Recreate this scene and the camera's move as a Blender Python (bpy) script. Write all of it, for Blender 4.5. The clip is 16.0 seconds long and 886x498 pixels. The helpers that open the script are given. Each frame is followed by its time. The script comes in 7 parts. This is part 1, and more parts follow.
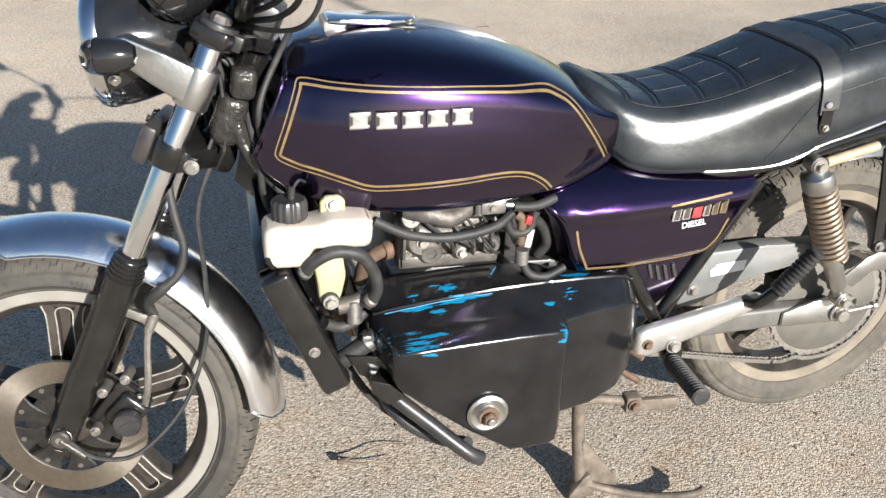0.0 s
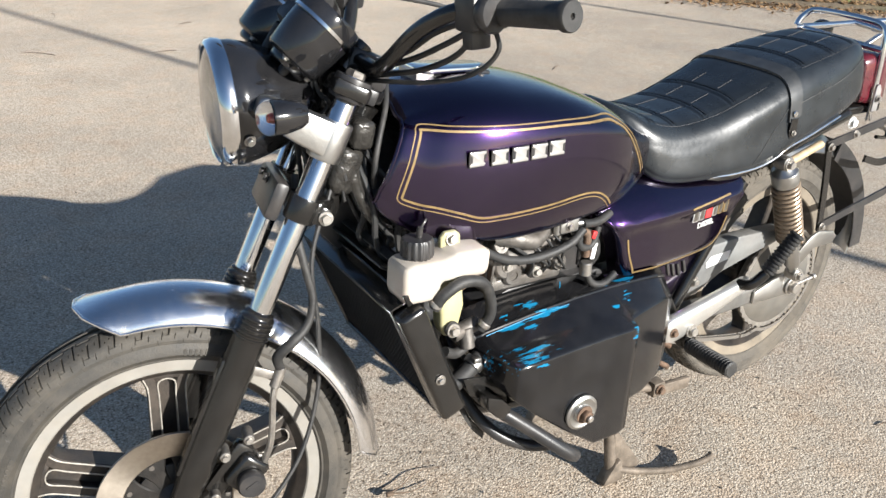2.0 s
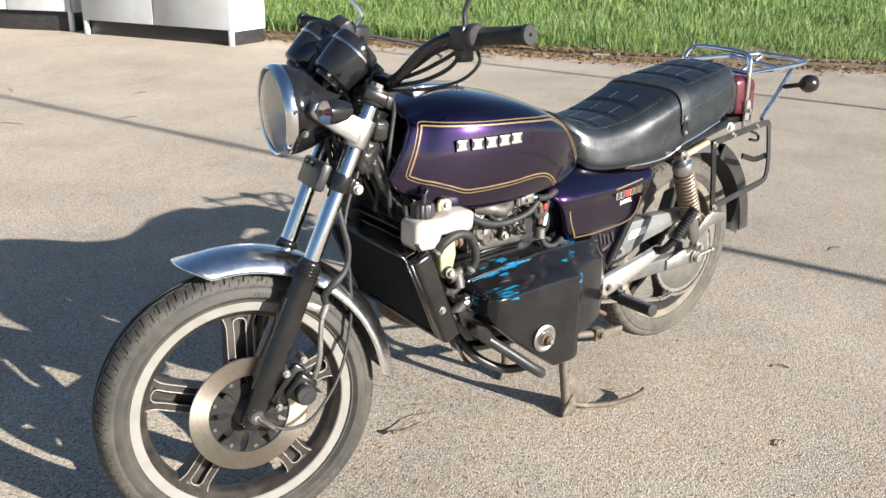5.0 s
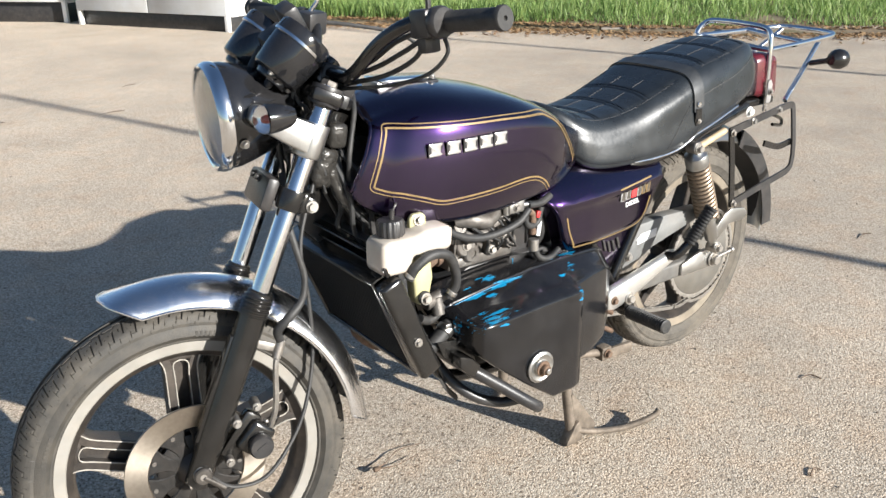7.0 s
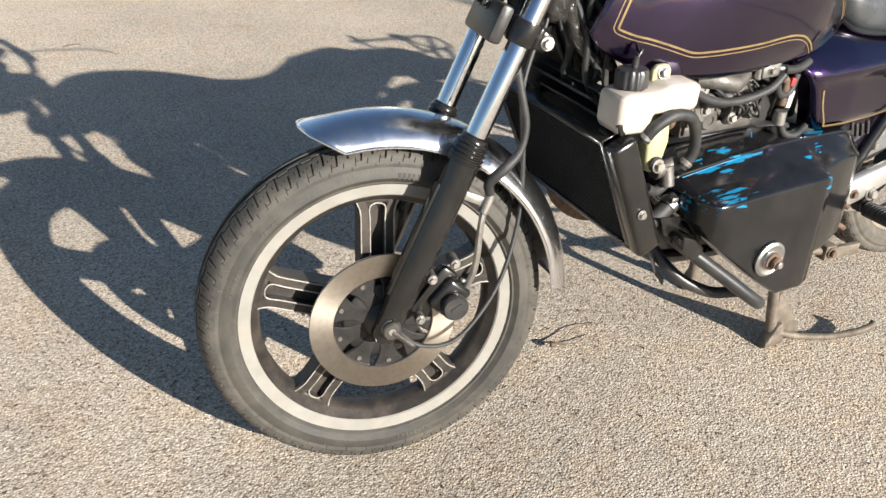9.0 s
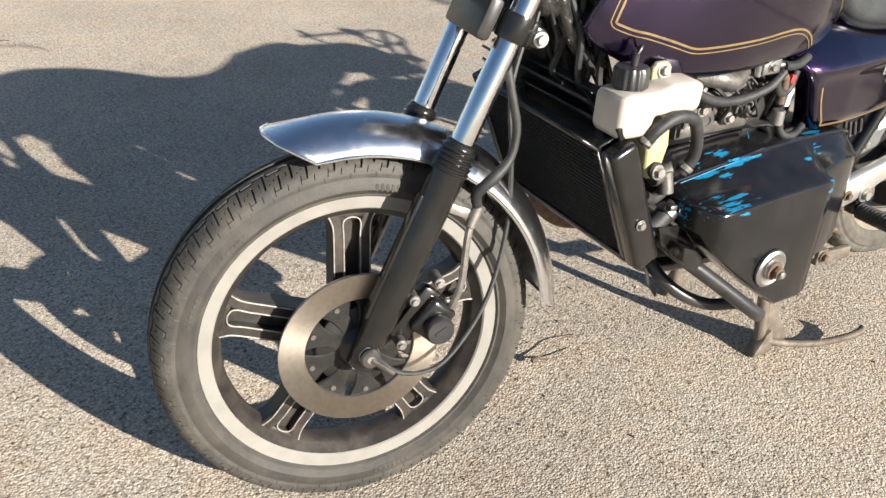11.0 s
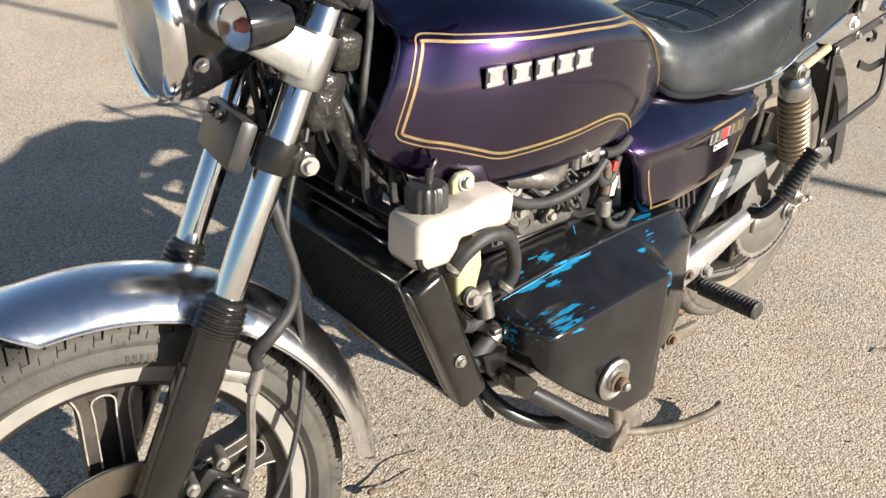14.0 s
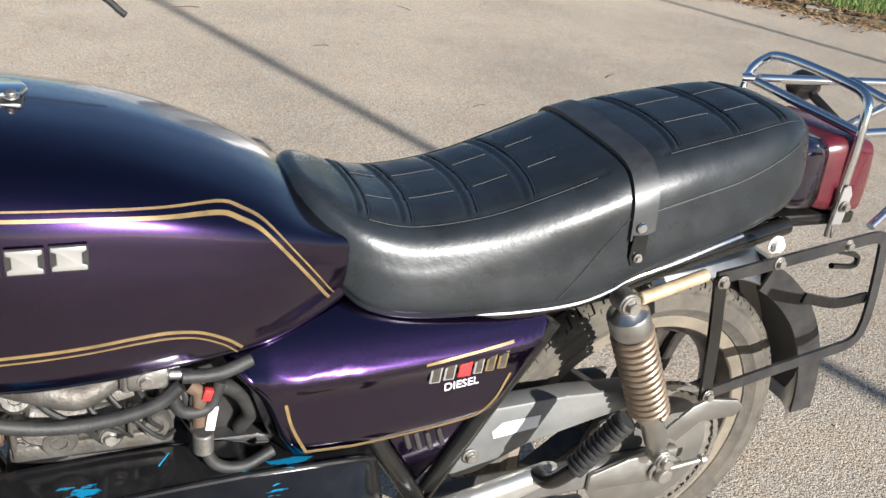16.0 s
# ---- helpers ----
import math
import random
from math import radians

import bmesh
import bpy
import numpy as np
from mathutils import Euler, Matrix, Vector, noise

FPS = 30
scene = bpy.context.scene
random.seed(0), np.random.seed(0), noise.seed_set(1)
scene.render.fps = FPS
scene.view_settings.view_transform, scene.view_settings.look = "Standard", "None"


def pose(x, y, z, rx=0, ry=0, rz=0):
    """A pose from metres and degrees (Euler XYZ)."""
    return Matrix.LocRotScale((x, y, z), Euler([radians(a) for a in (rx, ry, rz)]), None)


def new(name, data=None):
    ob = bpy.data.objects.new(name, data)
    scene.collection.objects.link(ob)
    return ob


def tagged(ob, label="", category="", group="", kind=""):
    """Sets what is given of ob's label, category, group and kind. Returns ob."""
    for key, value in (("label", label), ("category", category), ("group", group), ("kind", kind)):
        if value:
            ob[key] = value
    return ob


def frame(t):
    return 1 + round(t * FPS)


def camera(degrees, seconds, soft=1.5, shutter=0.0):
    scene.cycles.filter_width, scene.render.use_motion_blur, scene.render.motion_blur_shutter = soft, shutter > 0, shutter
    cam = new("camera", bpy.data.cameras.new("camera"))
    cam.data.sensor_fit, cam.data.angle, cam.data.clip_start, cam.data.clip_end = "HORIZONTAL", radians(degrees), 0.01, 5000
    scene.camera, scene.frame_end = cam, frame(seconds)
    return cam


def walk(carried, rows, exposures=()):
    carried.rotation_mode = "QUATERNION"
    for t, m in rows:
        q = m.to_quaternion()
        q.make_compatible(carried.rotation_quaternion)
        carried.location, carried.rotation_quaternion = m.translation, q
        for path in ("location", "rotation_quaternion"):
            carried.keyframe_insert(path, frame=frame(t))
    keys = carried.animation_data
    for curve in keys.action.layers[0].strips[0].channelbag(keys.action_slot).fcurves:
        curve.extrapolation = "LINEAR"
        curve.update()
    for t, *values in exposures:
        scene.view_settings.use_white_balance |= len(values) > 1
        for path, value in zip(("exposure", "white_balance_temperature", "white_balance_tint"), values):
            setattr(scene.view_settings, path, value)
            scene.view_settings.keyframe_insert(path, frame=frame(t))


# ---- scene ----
cam = camera(53.79, 16.0, shutter=0.0)
ROWS = [
    (0.0, -0.4036, -1.2955, 1.1998, 62.522, -1.801, -14.148),
    (0.5, -0.5373, -1.1826, 1.1737, 63.759, -1.184, -19.987),
    (1.0, -0.6642, -1.1712, 1.1936, 64.811, -1.947, -24.929),
    (1.5, -0.8629, -1.1904, 1.2028, 65.775, -2.303, -30.109),
    (2.0, -0.9296, -1.1888, 1.2169, 65.523, -2.250, -31.548),
    (2.5, -0.9467, -1.1996, 1.2150, 64.700, -2.228, -32.942),
    (3.0, -1.0884, -1.2198, 1.2099, 66.128, -1.810, -36.292),
    (3.5, -1.2080, -1.2711, 1.2099, 67.891, -2.324, -37.196),
    (4.0, -1.2352, -1.4174, 1.1993, 68.455, -0.726, -35.698),
    (4.5, -1.3175, -1.5407, 1.2080, 69.712, -0.758, -35.968),
    (4.7, -1.3457, -1.5621, 1.2123, 70.290, -1.379, -37.121),
    (6.8, -1.1144, -1.4806, 1.2059, 69.385, 0.510, -34.941),
    (7.0, -1.1053, -1.3865, 1.1954, 68.879, 0.613, -36.576),
    (7.5, -1.0407, -1.2150, 1.2128, 67.281, 0.650, -35.942),
    (8.0, -0.9622, -1.1243, 1.1716, 64.474, -0.964, -25.697),
    (8.5, -1.0414, -1.1220, 1.1171, 60.862, -1.867, -24.455),
    (9.0, -1.1576, -1.1632, 1.0979, 60.178, -1.944, -26.765),
    (9.2, -1.1725, -1.1704, 1.1049, 60.285, -1.862, -26.706),
    (11.3, -1.1298, -0.9412, 1.0402, 59.858, -2.707, -31.912),
    (11.5, -1.0994, -0.8786, 1.0241, 59.790, -2.708, -32.730),
    (12.0, -1.0663, -0.7913, 0.9975, 59.231, -3.484, -33.137),
    (12.5, -1.0522, -0.7779, 0.9990, 59.030, -3.673, -32.963),
    (13.0, -1.0456, -0.7881, 1.0050, 59.323, -3.186, -33.004),
    (13.5, -1.0135, -0.8069, 1.0281, 59.956, -2.256, -34.947),
    (14.0, -0.9157, -0.8697, 1.0919, 62.304, -1.811, -40.587),
    (14.5, -0.8296, -0.9332, 1.1713, 64.325, -0.113, -43.015),
    (15.0, -0.5952, -1.0182, 1.1940, 64.677, -0.422, -36.779),
    (15.5, -0.3124, -1.0143, 1.1799, 64.897, -4.079, -31.355),
    (16.0, -0.0566, -0.9121, 1.1878, 63.345, -6.572, -20.811),
]
walk(cam, [(t, pose(x, y, z, rx, ry, rz)) for t, x, y, z, rx, ry, rz in ROWS], [(0.0, 1.15, 6070, 10), (0.5, 1.11, 6090, 10), (2.0, 1.18, 6090, 10), (4.5, 1.22, 6100, 10), (7.5, 1.22, 6100, 10), (8.5, 1.12, 6200, 10), (9.0, 1.21, 6280, 10), (11.5, 1.22, 6340, 10), (12.5, 1.23, 6430, 10), (14.5, 1.24, 6460, 10), (15.5, 1.03, 6180, 10), (16.0, 1.03, 6060, 10)])

# ---- light ----
SUN = Vector((0.33, -1.0, 0.412)).normalized()  # towards the sun
world = bpy.data.worlds.new("sky")
scene.world = world
world.use_nodes = True
wn = world.node_tree.nodes
sky = wn.new("ShaderNodeTexSky")
sky.sky_type, sky.sun_disc = "NISHITA", False
sky.sun_elevation = math.asin(SUN.z)
sky.sun_rotation = math.atan2(SUN.x, SUN.y)
sky.air_density, sky.dust_density, sky.ozone_density = 1.0, 0.6, 2.2
wn["Background"].inputs["Strength"].default_value = 0.050
world.node_tree.links.new(sky.outputs["Color"], wn["Background"].inputs["Color"])
sun = bpy.data.lights.new("sun", "SUN")
sun.energy, sun.angle, sun.color = 5.0, radians(0.53), (1.0, 0.938, 0.835)
new("sun", sun).matrix_world = Matrix.Translation((0, 0, 20)) @ SUN.to_track_quat("Z", "Y").to_matrix().to_4x4()


# ---- materials ----
def mat(name, color, rough=0.5, metal=0.0, coat=0.0, coat_rough=0.05, vary=0.0, scale=20.0, bump=0.0, bump_scale=200.0,
        dirt=0.0, dirt_color=(0.25, 0.2, 0.15), dirt_scale=9.0, rough_vary=0.0, spec=0.5):
    """A surface with colour variation at two scales, dust in patches, uneven gloss and fine relief."""
    m = bpy.data.materials.new(name)
    m.use_nodes = True
    n, l = m.node_tree.nodes, m.node_tree.links
    p = n["Principled BSDF"]
    p.inputs["Roughness"].default_value, p.inputs["Metallic"].default_value = rough, metal
    p.inputs["Coat Weight"].default_value, p.inputs["Coat Roughness"].default_value = coat, coat_rough
    p.inputs["Specular IOR Level"].default_value = spec
    p.inputs["Base Color"].default_value = (*color, 1)
    tc = n.new("ShaderNodeTexCoord")

    def noise_node(s, detail=6.0, roughness=0.6):
        t = n.new("ShaderNodeTexNoise")
        t.inputs["Scale"].default_value, t.inputs["Detail"].default_value, t.inputs["Roughness"].default_value = s, detail, roughness
        l.new(tc.outputs["Object"], t.inputs["Vector"])
        return t

    def ramp(src, lo, hi, a=0.0, b=1.0):
        r = n.new("ShaderNodeMapRange")
        r.inputs["From Min"].default_value, r.inputs["From Max"].default_value = lo, hi
        r.inputs["To Min"].default_value, r.inputs["To Max"].default_value = a, b
        l.new(src, r.inputs["Value"])
        return r.outputs["Result"]

    last = None
    if vary:
        mx = n.new("ShaderNodeMix")
        mx.data_type = "RGBA"
        mx.inputs["A"].default_value = (*[max(0, c * (1 - vary)) for c in color], 1)
        mx.inputs["B"].default_value = (*[min(1, c * (1 + vary)) for c in color], 1)
        l.new(ramp(noise_node(scale).outputs["Fac"], 0.3, 0.7), mx.inputs["Factor"])
        last = mx.outputs["Result"]
    if dirt:
        mx = n.new("ShaderNodeMix")
        mx.data_type = "RGBA"
        mx.inputs["A"].default_value, mx.inputs["B"].default_value = (*color, 1), (*dirt_color, 1)
        if last:
            l.new(last, mx.inputs["A"])
        k = ramp(noise_node(dirt_scale, 8.0, 0.7).outputs["Fac"], 0.42, 0.75, 0.0, dirt)
        l.new(k, mx.inputs["Factor"])
        last = mx.outputs["Result"]
        l.new(ramp(noise_node(dirt_scale, 8.0, 0.7).outputs["Fac"], 0.42, 0.75, rough, min(1.0, rough + 0.28 * dirt)), p.inputs["Roughness"])
    elif rough_vary:
        l.new(ramp(noise_node(scale * 0.7).outputs["Fac"], 0.3, 0.7, max(0.0, rough - rough_vary), rough + rough_vary), p.inputs["Roughness"])
    if last:
        l.new(last, p.inputs["Base Color"])
    if bump:
        b = n.new("ShaderNodeBump")
        b.inputs["Strength"].default_value, b.inputs["Distance"].default_value = 1.0, bump
        l.new(noise_node(bump_scale, 3.0).outputs["Fac"], b.inputs["Height"])
        l.new(b.outputs["Normal"], p.inputs["Normal"])
    return m


PURPLE = mat("purple_metallic_paint", (0.028, 0.0112, 0.056), 0.24, 1.0, 1.0, 0.09, vary=0.3, scale=900, rough_vary=0.04)
PURPLE.node_tree.nodes["Principled BSDF"].inputs["Coat IOR"].default_value = 1.65
GOLD = mat("gold_pinstripe", (0.25, 0.170, 0.072), 0.40, 0.3, vary=0.25, scale=60)
CHROME = mat("chrome", (0.84, 0.845, 0.85), 0.11, 1.0, dirt=0.16, dirt_color=(0.40, 0.34, 0.27), dirt_scale=40, bump=0.00025, bump_scale=9)
HAZY_CHROME = mat("weathered_chrome", (0.90, 0.905, 0.92), 0.19, 1.0, vary=0.05, scale=7, dirt=0.40, dirt_color=(0.72, 0.70, 0.67), dirt_scale=24, bump=0.00025, bump_scale=14)
STEEL = mat("dull_steel", (0.42, 0.40, 0.37), 0.42, 0.9, vary=0.3, scale=60, dirt=0.4, dirt_color=(0.16, 0.11, 0.07), dirt_scale=40, bump=0.0004, bump_scale=300)
ALU = mat("bare_aluminium", (0.52, 0.52, 0.51), 0.33, 1.0, vary=0.12, scale=25, dirt=0.3, dirt_color=(0.3, 0.27, 0.22), dirt_scale=25, bump=0.0003, bump_scale=150)
CASTING = mat("grimy_engine_casting", (0.15, 0.14, 0.128), 0.50, 0.6, vary=0.35, scale=30, dirt=0.7, dirt_color=(0.07, 0.05, 0.035), dirt_scale=22, bump=0.0012, bump_scale=160)
RUSTY = mat("rusty_steel", (0.13, 0.08, 0.052), 0.75, 0.3, vary=0.5, scale=70, dirt=0.5, dirt_color=(0.20, 0.15, 0.11), dirt_scale=50, bump=0.0008, bump_scale=400)
BLACK = mat("worn_black_paint", (0.0085, 0.0083, 0.008), 0.19, 0.0, vary=0.4, scale=30, dirt=0.22, dirt_color=(0.045, 0.037, 0.030), dirt_scale=16, bump=0.00012, bump_scale=120, spec=0.7)
GLOSS = mat("glossy_black_enamel", (0.011, 0.011, 0.012), 0.08, 0.0, vary=0.2, scale=30, dirt=0.15, dirt_color=(0.06, 0.055, 0.05), dirt_scale=18, spec=0.8)
SATIN = mat("satin_black_plastic", (0.022, 0.022, 0.023), 0.36, 0.0, vary=0.3, scale=40, dirt=0.3, dirt_color=(0.12, 0.10, 0.085), dirt_scale=18, bump=0.0002, bump_scale=400)
RUBBER = mat("black_rubber", (0.021, 0.021, 0.021), 0.55, 0.0, vary=0.4, scale=50, dirt=0.28, dirt_color=(0.09, 0.078, 0.065), dirt_scale=25, bump=0.0004, bump_scale=500)
TYRE = mat("dusty_tyre_rubber", (0.040, 0.037, 0.032), 0.62, 0.0, vary=0.2, scale=30, dirt=0.55, dirt_color=(0.14, 0.118, 0.090), dirt_scale=11, bump=0.0006, bump_scale=350)
REAR_TYRE = mat("mud_dusted_tyre", (0.075, 0.067, 0.056), 0.85, 0.0, vary=0.35, scale=30, dirt=0.75, dirt_color=(0.175, 0.148, 0.115), dirt_scale=8, bump=0.0008, bump_scale=300)
RIM_WHITE = mat("cream_rim_paint", (0.235, 0.222, 0.198), 0.5, 0.0, vary=0.12, scale=25, dirt=0.40, dirt_color=(0.23, 0.19, 0.14), dirt_scale=30)
LIP = mat("worn_spoke_edge", (0.42, 0.39, 0.34), 0.45, 0.4, vary=0.35, scale=90, dirt=0.5, dirt_color=(0.12, 0.10, 0.08), dirt_scale=60)
RIM_DUSTY = mat("mud_dusted_rim", (0.17, 0.145, 0.11), 0.7, 0.0, vary=0.3, scale=20, dirt=0.7, dirt_color=(0.22, 0.175, 0.125), dirt_scale=14)
SPOKE = mat("dusty_black_spoke", (0.030, 0.026, 0.023), 0.42, 0.2, vary=0.3, scale=40, dirt=0.5, dirt_color=(0.13, 0.10, 0.075), dirt_scale=24, bump=0.0004, bump_scale=300)
# Black carrier casting, its colour lowered for the shade behind the fork slider.
SHADED_CARRIER = mat("shaded_carrier_casting", (0.013, 0.012, 0.011), 0.5, 0.2, vary=0.5, scale=50, dirt=0.25, dirt_color=(0.06, 0.045, 0.035), dirt_scale=40, bump=0.0006, bump_scale=200)
DISC = mat("brushed_brake_disc", (0.42, 0.375, 0.32), 0.33, 1.0, vary=0.10, scale=120, dirt=0.12, dirt_color=(0.24, 0.19, 0.14), dirt_scale=30)
_dn = DISC.node_tree
_tan = _dn.nodes.new("ShaderNodeTangent")
_tan.direction_type, _tan.axis = "RADIAL", "Z"
_dn.links.new(_tan.outputs["Tangent"], _dn.nodes["Principled BSDF"].inputs["Tangent"])
_dn.nodes["Principled BSDF"].inputs["Anisotropic"].default_value = 0.75
VINYL = mat("black_seat_vinyl", (0.016, 0.019, 0.022), 0.29, 0.0, vary=0.3, scale=18, rough_vary=0.07, bump=0.00020, bump_scale=110, spec=0.52)
THREAD = mat("grey_stitching", (0.035, 0.036, 0.04), 0.7)
PLASTIC = mat("milky_yellowed_plastic", (0.44, 0.40, 0.345), 0.40, 0.0, vary=0.12, scale=14, dirt=0.5, dirt_color=(0.42, 0.27, 0.19), dirt_scale=9)
PALE = mat("pale_green_plastic", (0.43, 0.405, 0.225), 0.4, 0.0, vary=0.15, scale=20, dirt=0.3, dirt_color=(0.3, 0.25, 0.15), dirt_scale=30)
BLUE = mat("bright_blue_underpaint", (0.01, 0.26, 0.52), 0.5, 0.0, vary=0.25, scale=60)
RED = mat("red_tape", (0.55, 0.03, 0.03), 0.5, vary=0.2)
WHITE = mat("white_enamel", (0.78, 0.77, 0.74), 0.45, 0.0, vary=0.06, scale=20)
SHINY_WHITE = mat("polished_white_metal", (0.42, 0.41, 0.40), 0.30, 0.5, vary=0.08, scale=20, dirt=0.25, dirt_color=(0.4, 0.33, 0.24), dirt_scale=30)
TAN = mat("bare_tan_steel", (0.50, 0.38, 0.24), 0.5, 0.3, vary=0.3, scale=40)
BRONZE = mat("dirty_bronze_wire", (0.28, 0.215, 0.155), 0.38, 0.6, vary=0.3, scale=40, dirt=0.4, dirt_color=(0.34, 0.26, 0.18), dirt_scale=30)
TAIL = mat("red_tail_lens", (0.085, 0.010, 0.016), 0.25, 0.0, 0.6, 0.03, vary=0.3, scale=50)
AMBER = mat("amber_bulb", (0.30, 0.05, 0.03), 0.3)


def glass_mat(name, color, rough=0.02):
    m = bpy.data.materials.new(name)
    m.use_nodes = True
    p = m.node_tree.nodes["Principled BSDF"]
    p.inputs["Base Color"].default_value = (*color, 1)
    p.inputs["Transmission Weight"].default_value, p.inputs["Roughness"].default_value, p.inputs["IOR"].default_value = 1.0, rough, 1.45
    return m


GLASS = glass_mat("lamp_glass", (0.95, 0.95, 0.93), 0.12)
CLEAR = glass_mat("clear_lens", (0.9, 0.9, 0.9), 0.05)


# ---- mesh helpers ----
def finish(bm, sharp=38):
    bmesh.ops.recalc_face_normals(bm, faces=bm.faces)
    lim = radians(sharp)
    for f in bm.faces:
        f.smooth = True
    for e in bm.edges:
        if len(e.link_faces) == 2 and e.calc_face_angle(0) > lim:
            e.smooth = False
    return bm


def part(name, bm, material, parent=None, label="", sharp=38):
    """Links a bmesh as one mesh object under a thing or a part."""
    finish(bm, sharp)
    me = bpy.data.meshes.new(name)
    bm.to_mesh(me)
    bm.free()
    for one in material if isinstance(material, (list, tuple)) else [material]:
        me.materials.append(one)
    ob = new(name, me)
    if parent:
        ob.parent = parent
    if label:
        tagged(ob, label)
    return ob


def smooth_line(pts, n=6, closed=False):
    """Points along a soft curve through pts."""
    pts = [Vector(p) for p in pts]
    out, m = [], len(pts)
    for i in range(m if closed else m - 1):
        p0 = pts[i - 1] if closed or i else pts[0] * 2 - pts[1]
        p1, p2 = pts[i], pts[(i + 1) % m]
        p3 = pts[(i + 2) % m] if closed or i + 2 < m else p2 * 2 - p1
        for k in range(n):
            t = k / n
            out.append(0.5 * (2 * p1 + (p2 - p0) * t + (2 * p0 - 5 * p1 + 4 * p2 - p3) * t * t + (3 * p1 - p0 - 3 * p2 + p3) * t ** 3))
    if not closed:
        out.append(pts[-1])
    return out


def skin(bm, rings, closed_ring=True, caps=True, loop=False):
    """Faces between rings of points."""
    vs = [[bm.verts.new(p) for p in r] for r in rings]
    k = len(vs[0])
    for a, b in zip(vs, vs[1:] + vs[:1] if loop else vs[1:]):
        for i in range(k if closed_ring else k - 1):
            j = (i + 1) % k
            bm.faces.new((a[i], a[j], b[j], b[i]))
    if caps and closed_ring and not loop:
        bm.faces.new(vs[0][::-1])
        bm.faces.new(vs[-1])
    return bm


def tube(bm, pts, r, segs=10, soft=5, closed=False, flat=1.0):
    """A round bar along pts; r is a radius or one for each point."""
    rr = r if isinstance(r, (list, tuple)) else [r] * len(pts)
    if soft and len(pts) > 2:
        line = smooth_line(pts, soft, closed)
        m = len(pts)
        rad = [rr[min(int(i / soft), m - 1)] + (rr[min(int(i / soft) + 1, m - 1)] - rr[min(int(i / soft), m - 1)]) * (i % soft) / soft for i in range(len(line))]
    else:
        line, rad = [Vector(p) for p in pts], rr
    n = len(line)
    d0 = (line[1] - line[0]).normalized()
    side = d0.orthogonal().normalized()
    rings = []
    for i, p in enumerate(line):
        a = line[i - 1] if i or closed else line[0]
        b = line[(i + 1) % n] if i + 1 < n or closed else line[-1]
        d = (b - a).normalized()
        side = (side - d * side.dot(d)).normalized()
        up = d.cross(side)
        rings.append([p + rad[i] * (side * math.cos(t) + up * flat * math.sin(t)) for t in (2 * math.pi * k / segs for k in range(segs))])
    return skin(bm, rings, True, not closed, closed)


def lathe(bm, profile, m=None, segs=32, closed=False):
    """Turns a profile of (radius, height) round the local z axis of m."""
    m = m or Matrix()
    rings = []
    for k in range(segs):
        a = 2 * math.pi * k / segs
        rings.append([m @ Vector((r * math.cos(a), r * math.sin(a), h)) for r, h in profile])
    vs = [[bm.verts.new(p) for p in r] for r in rings]
    q = len(profile)
    for a, b in zip(vs, vs[1:] + vs[:1]):
        for i in range(q if closed else q - 1):
            j = (i + 1) % q
            bm.faces.new((a[i], b[i], b[j], a[j]))
    bmesh.ops.remove_doubles(bm, verts=bm.verts, dist=1e-6)
    return bm


def disc(bm, r, h, m, segs=24, bev=0.0):
    """A closed cylinder along m's z axis from 0 to h, with soft rims."""
    b = min(bev, r * 0.5, h * 0.45)
    prof = [(1e-7, 0), (r - b, 0), (r, b), (r, h - b), (r - b, h), (1e-7, h)] if b else [(1e-7, 0), (r, 0), (r, h), (1e-7, h)]
    return lathe(bm, prof, m, segs)


def rod(bm, a, b, r, segs=12, bev=0.0015):
    a, b = Vector(a), Vector(b)
    d = b - a
    m = Matrix.Translation(a) @ d.to_track_quat("Z", "Y").to_matrix().to_4x4()
    return disc(bm, r, d.length, m, segs, bev)


def box(bm, size, m=None, bev=0.003, segs=2):
    """A box with softened edges, centred on m."""
    t = bmesh.new()
    bmesh.ops.create_cube(t, size=1.0)
    for v in t.verts:
        v.co = Vector(v.co[i] * size[i] for i in range(3))
    if bev:
        bmesh.ops.bevel(t, geom=t.edges[:] + t.verts[:], offset=min(bev, min(size) * 0.45), segments=segs, profile=0.5, affect="EDGES")
    return join(bm, t, m)


def join(bm, other, m=None):
    """Moves the mesh of other into bm, through m."""
    m = m or Matrix()
    index = {}
    for v in other.verts:
        index[v] = bm.verts.new(m @ v.co)
    for f in other.faces:
        try:
            nf = bm.faces.new([index[v] for v in f.verts])
            nf.material_index = f.material_index
        except ValueError:
            pass
    other.free()
    return bm


def slab(bm, outline, thick, m=None, bev=0.003, segs=2):
    """A plate of outline (x, y) from z = 0 to thick in m, with softened edges."""
    t = bmesh.new()
    low = [t.verts.new((x, y, 0)) for x, y in outline]
    high = [t.verts.new((x, y, thick)) for x, y in outline]
    t.faces.new(low[::-1])
    t.faces.new(high)
    k = len(outline)
    for i in range(k):
        t.faces.new((low[i], low[(i + 1) % k], high[(i + 1) % k], high[i]))
    bmesh.ops.recalc_face_normals(t, faces=t.faces)
    if bev:
        bmesh.ops.bevel(t, geom=t.edges[:], offset=bev, segments=segs, profile=0.5, affect="EDGES")
    return join(bm, t, m)


SIDE = Matrix(((1, 0, 0, 0), (0, 0, 1, 0), (0, 1, 0, 0), (0, 0, 0, 1)))  # outline x, y to the world's x, z; thickness to +y


def at_side(y):
    return Matrix.Translation((0, y, 0)) @ SIDE


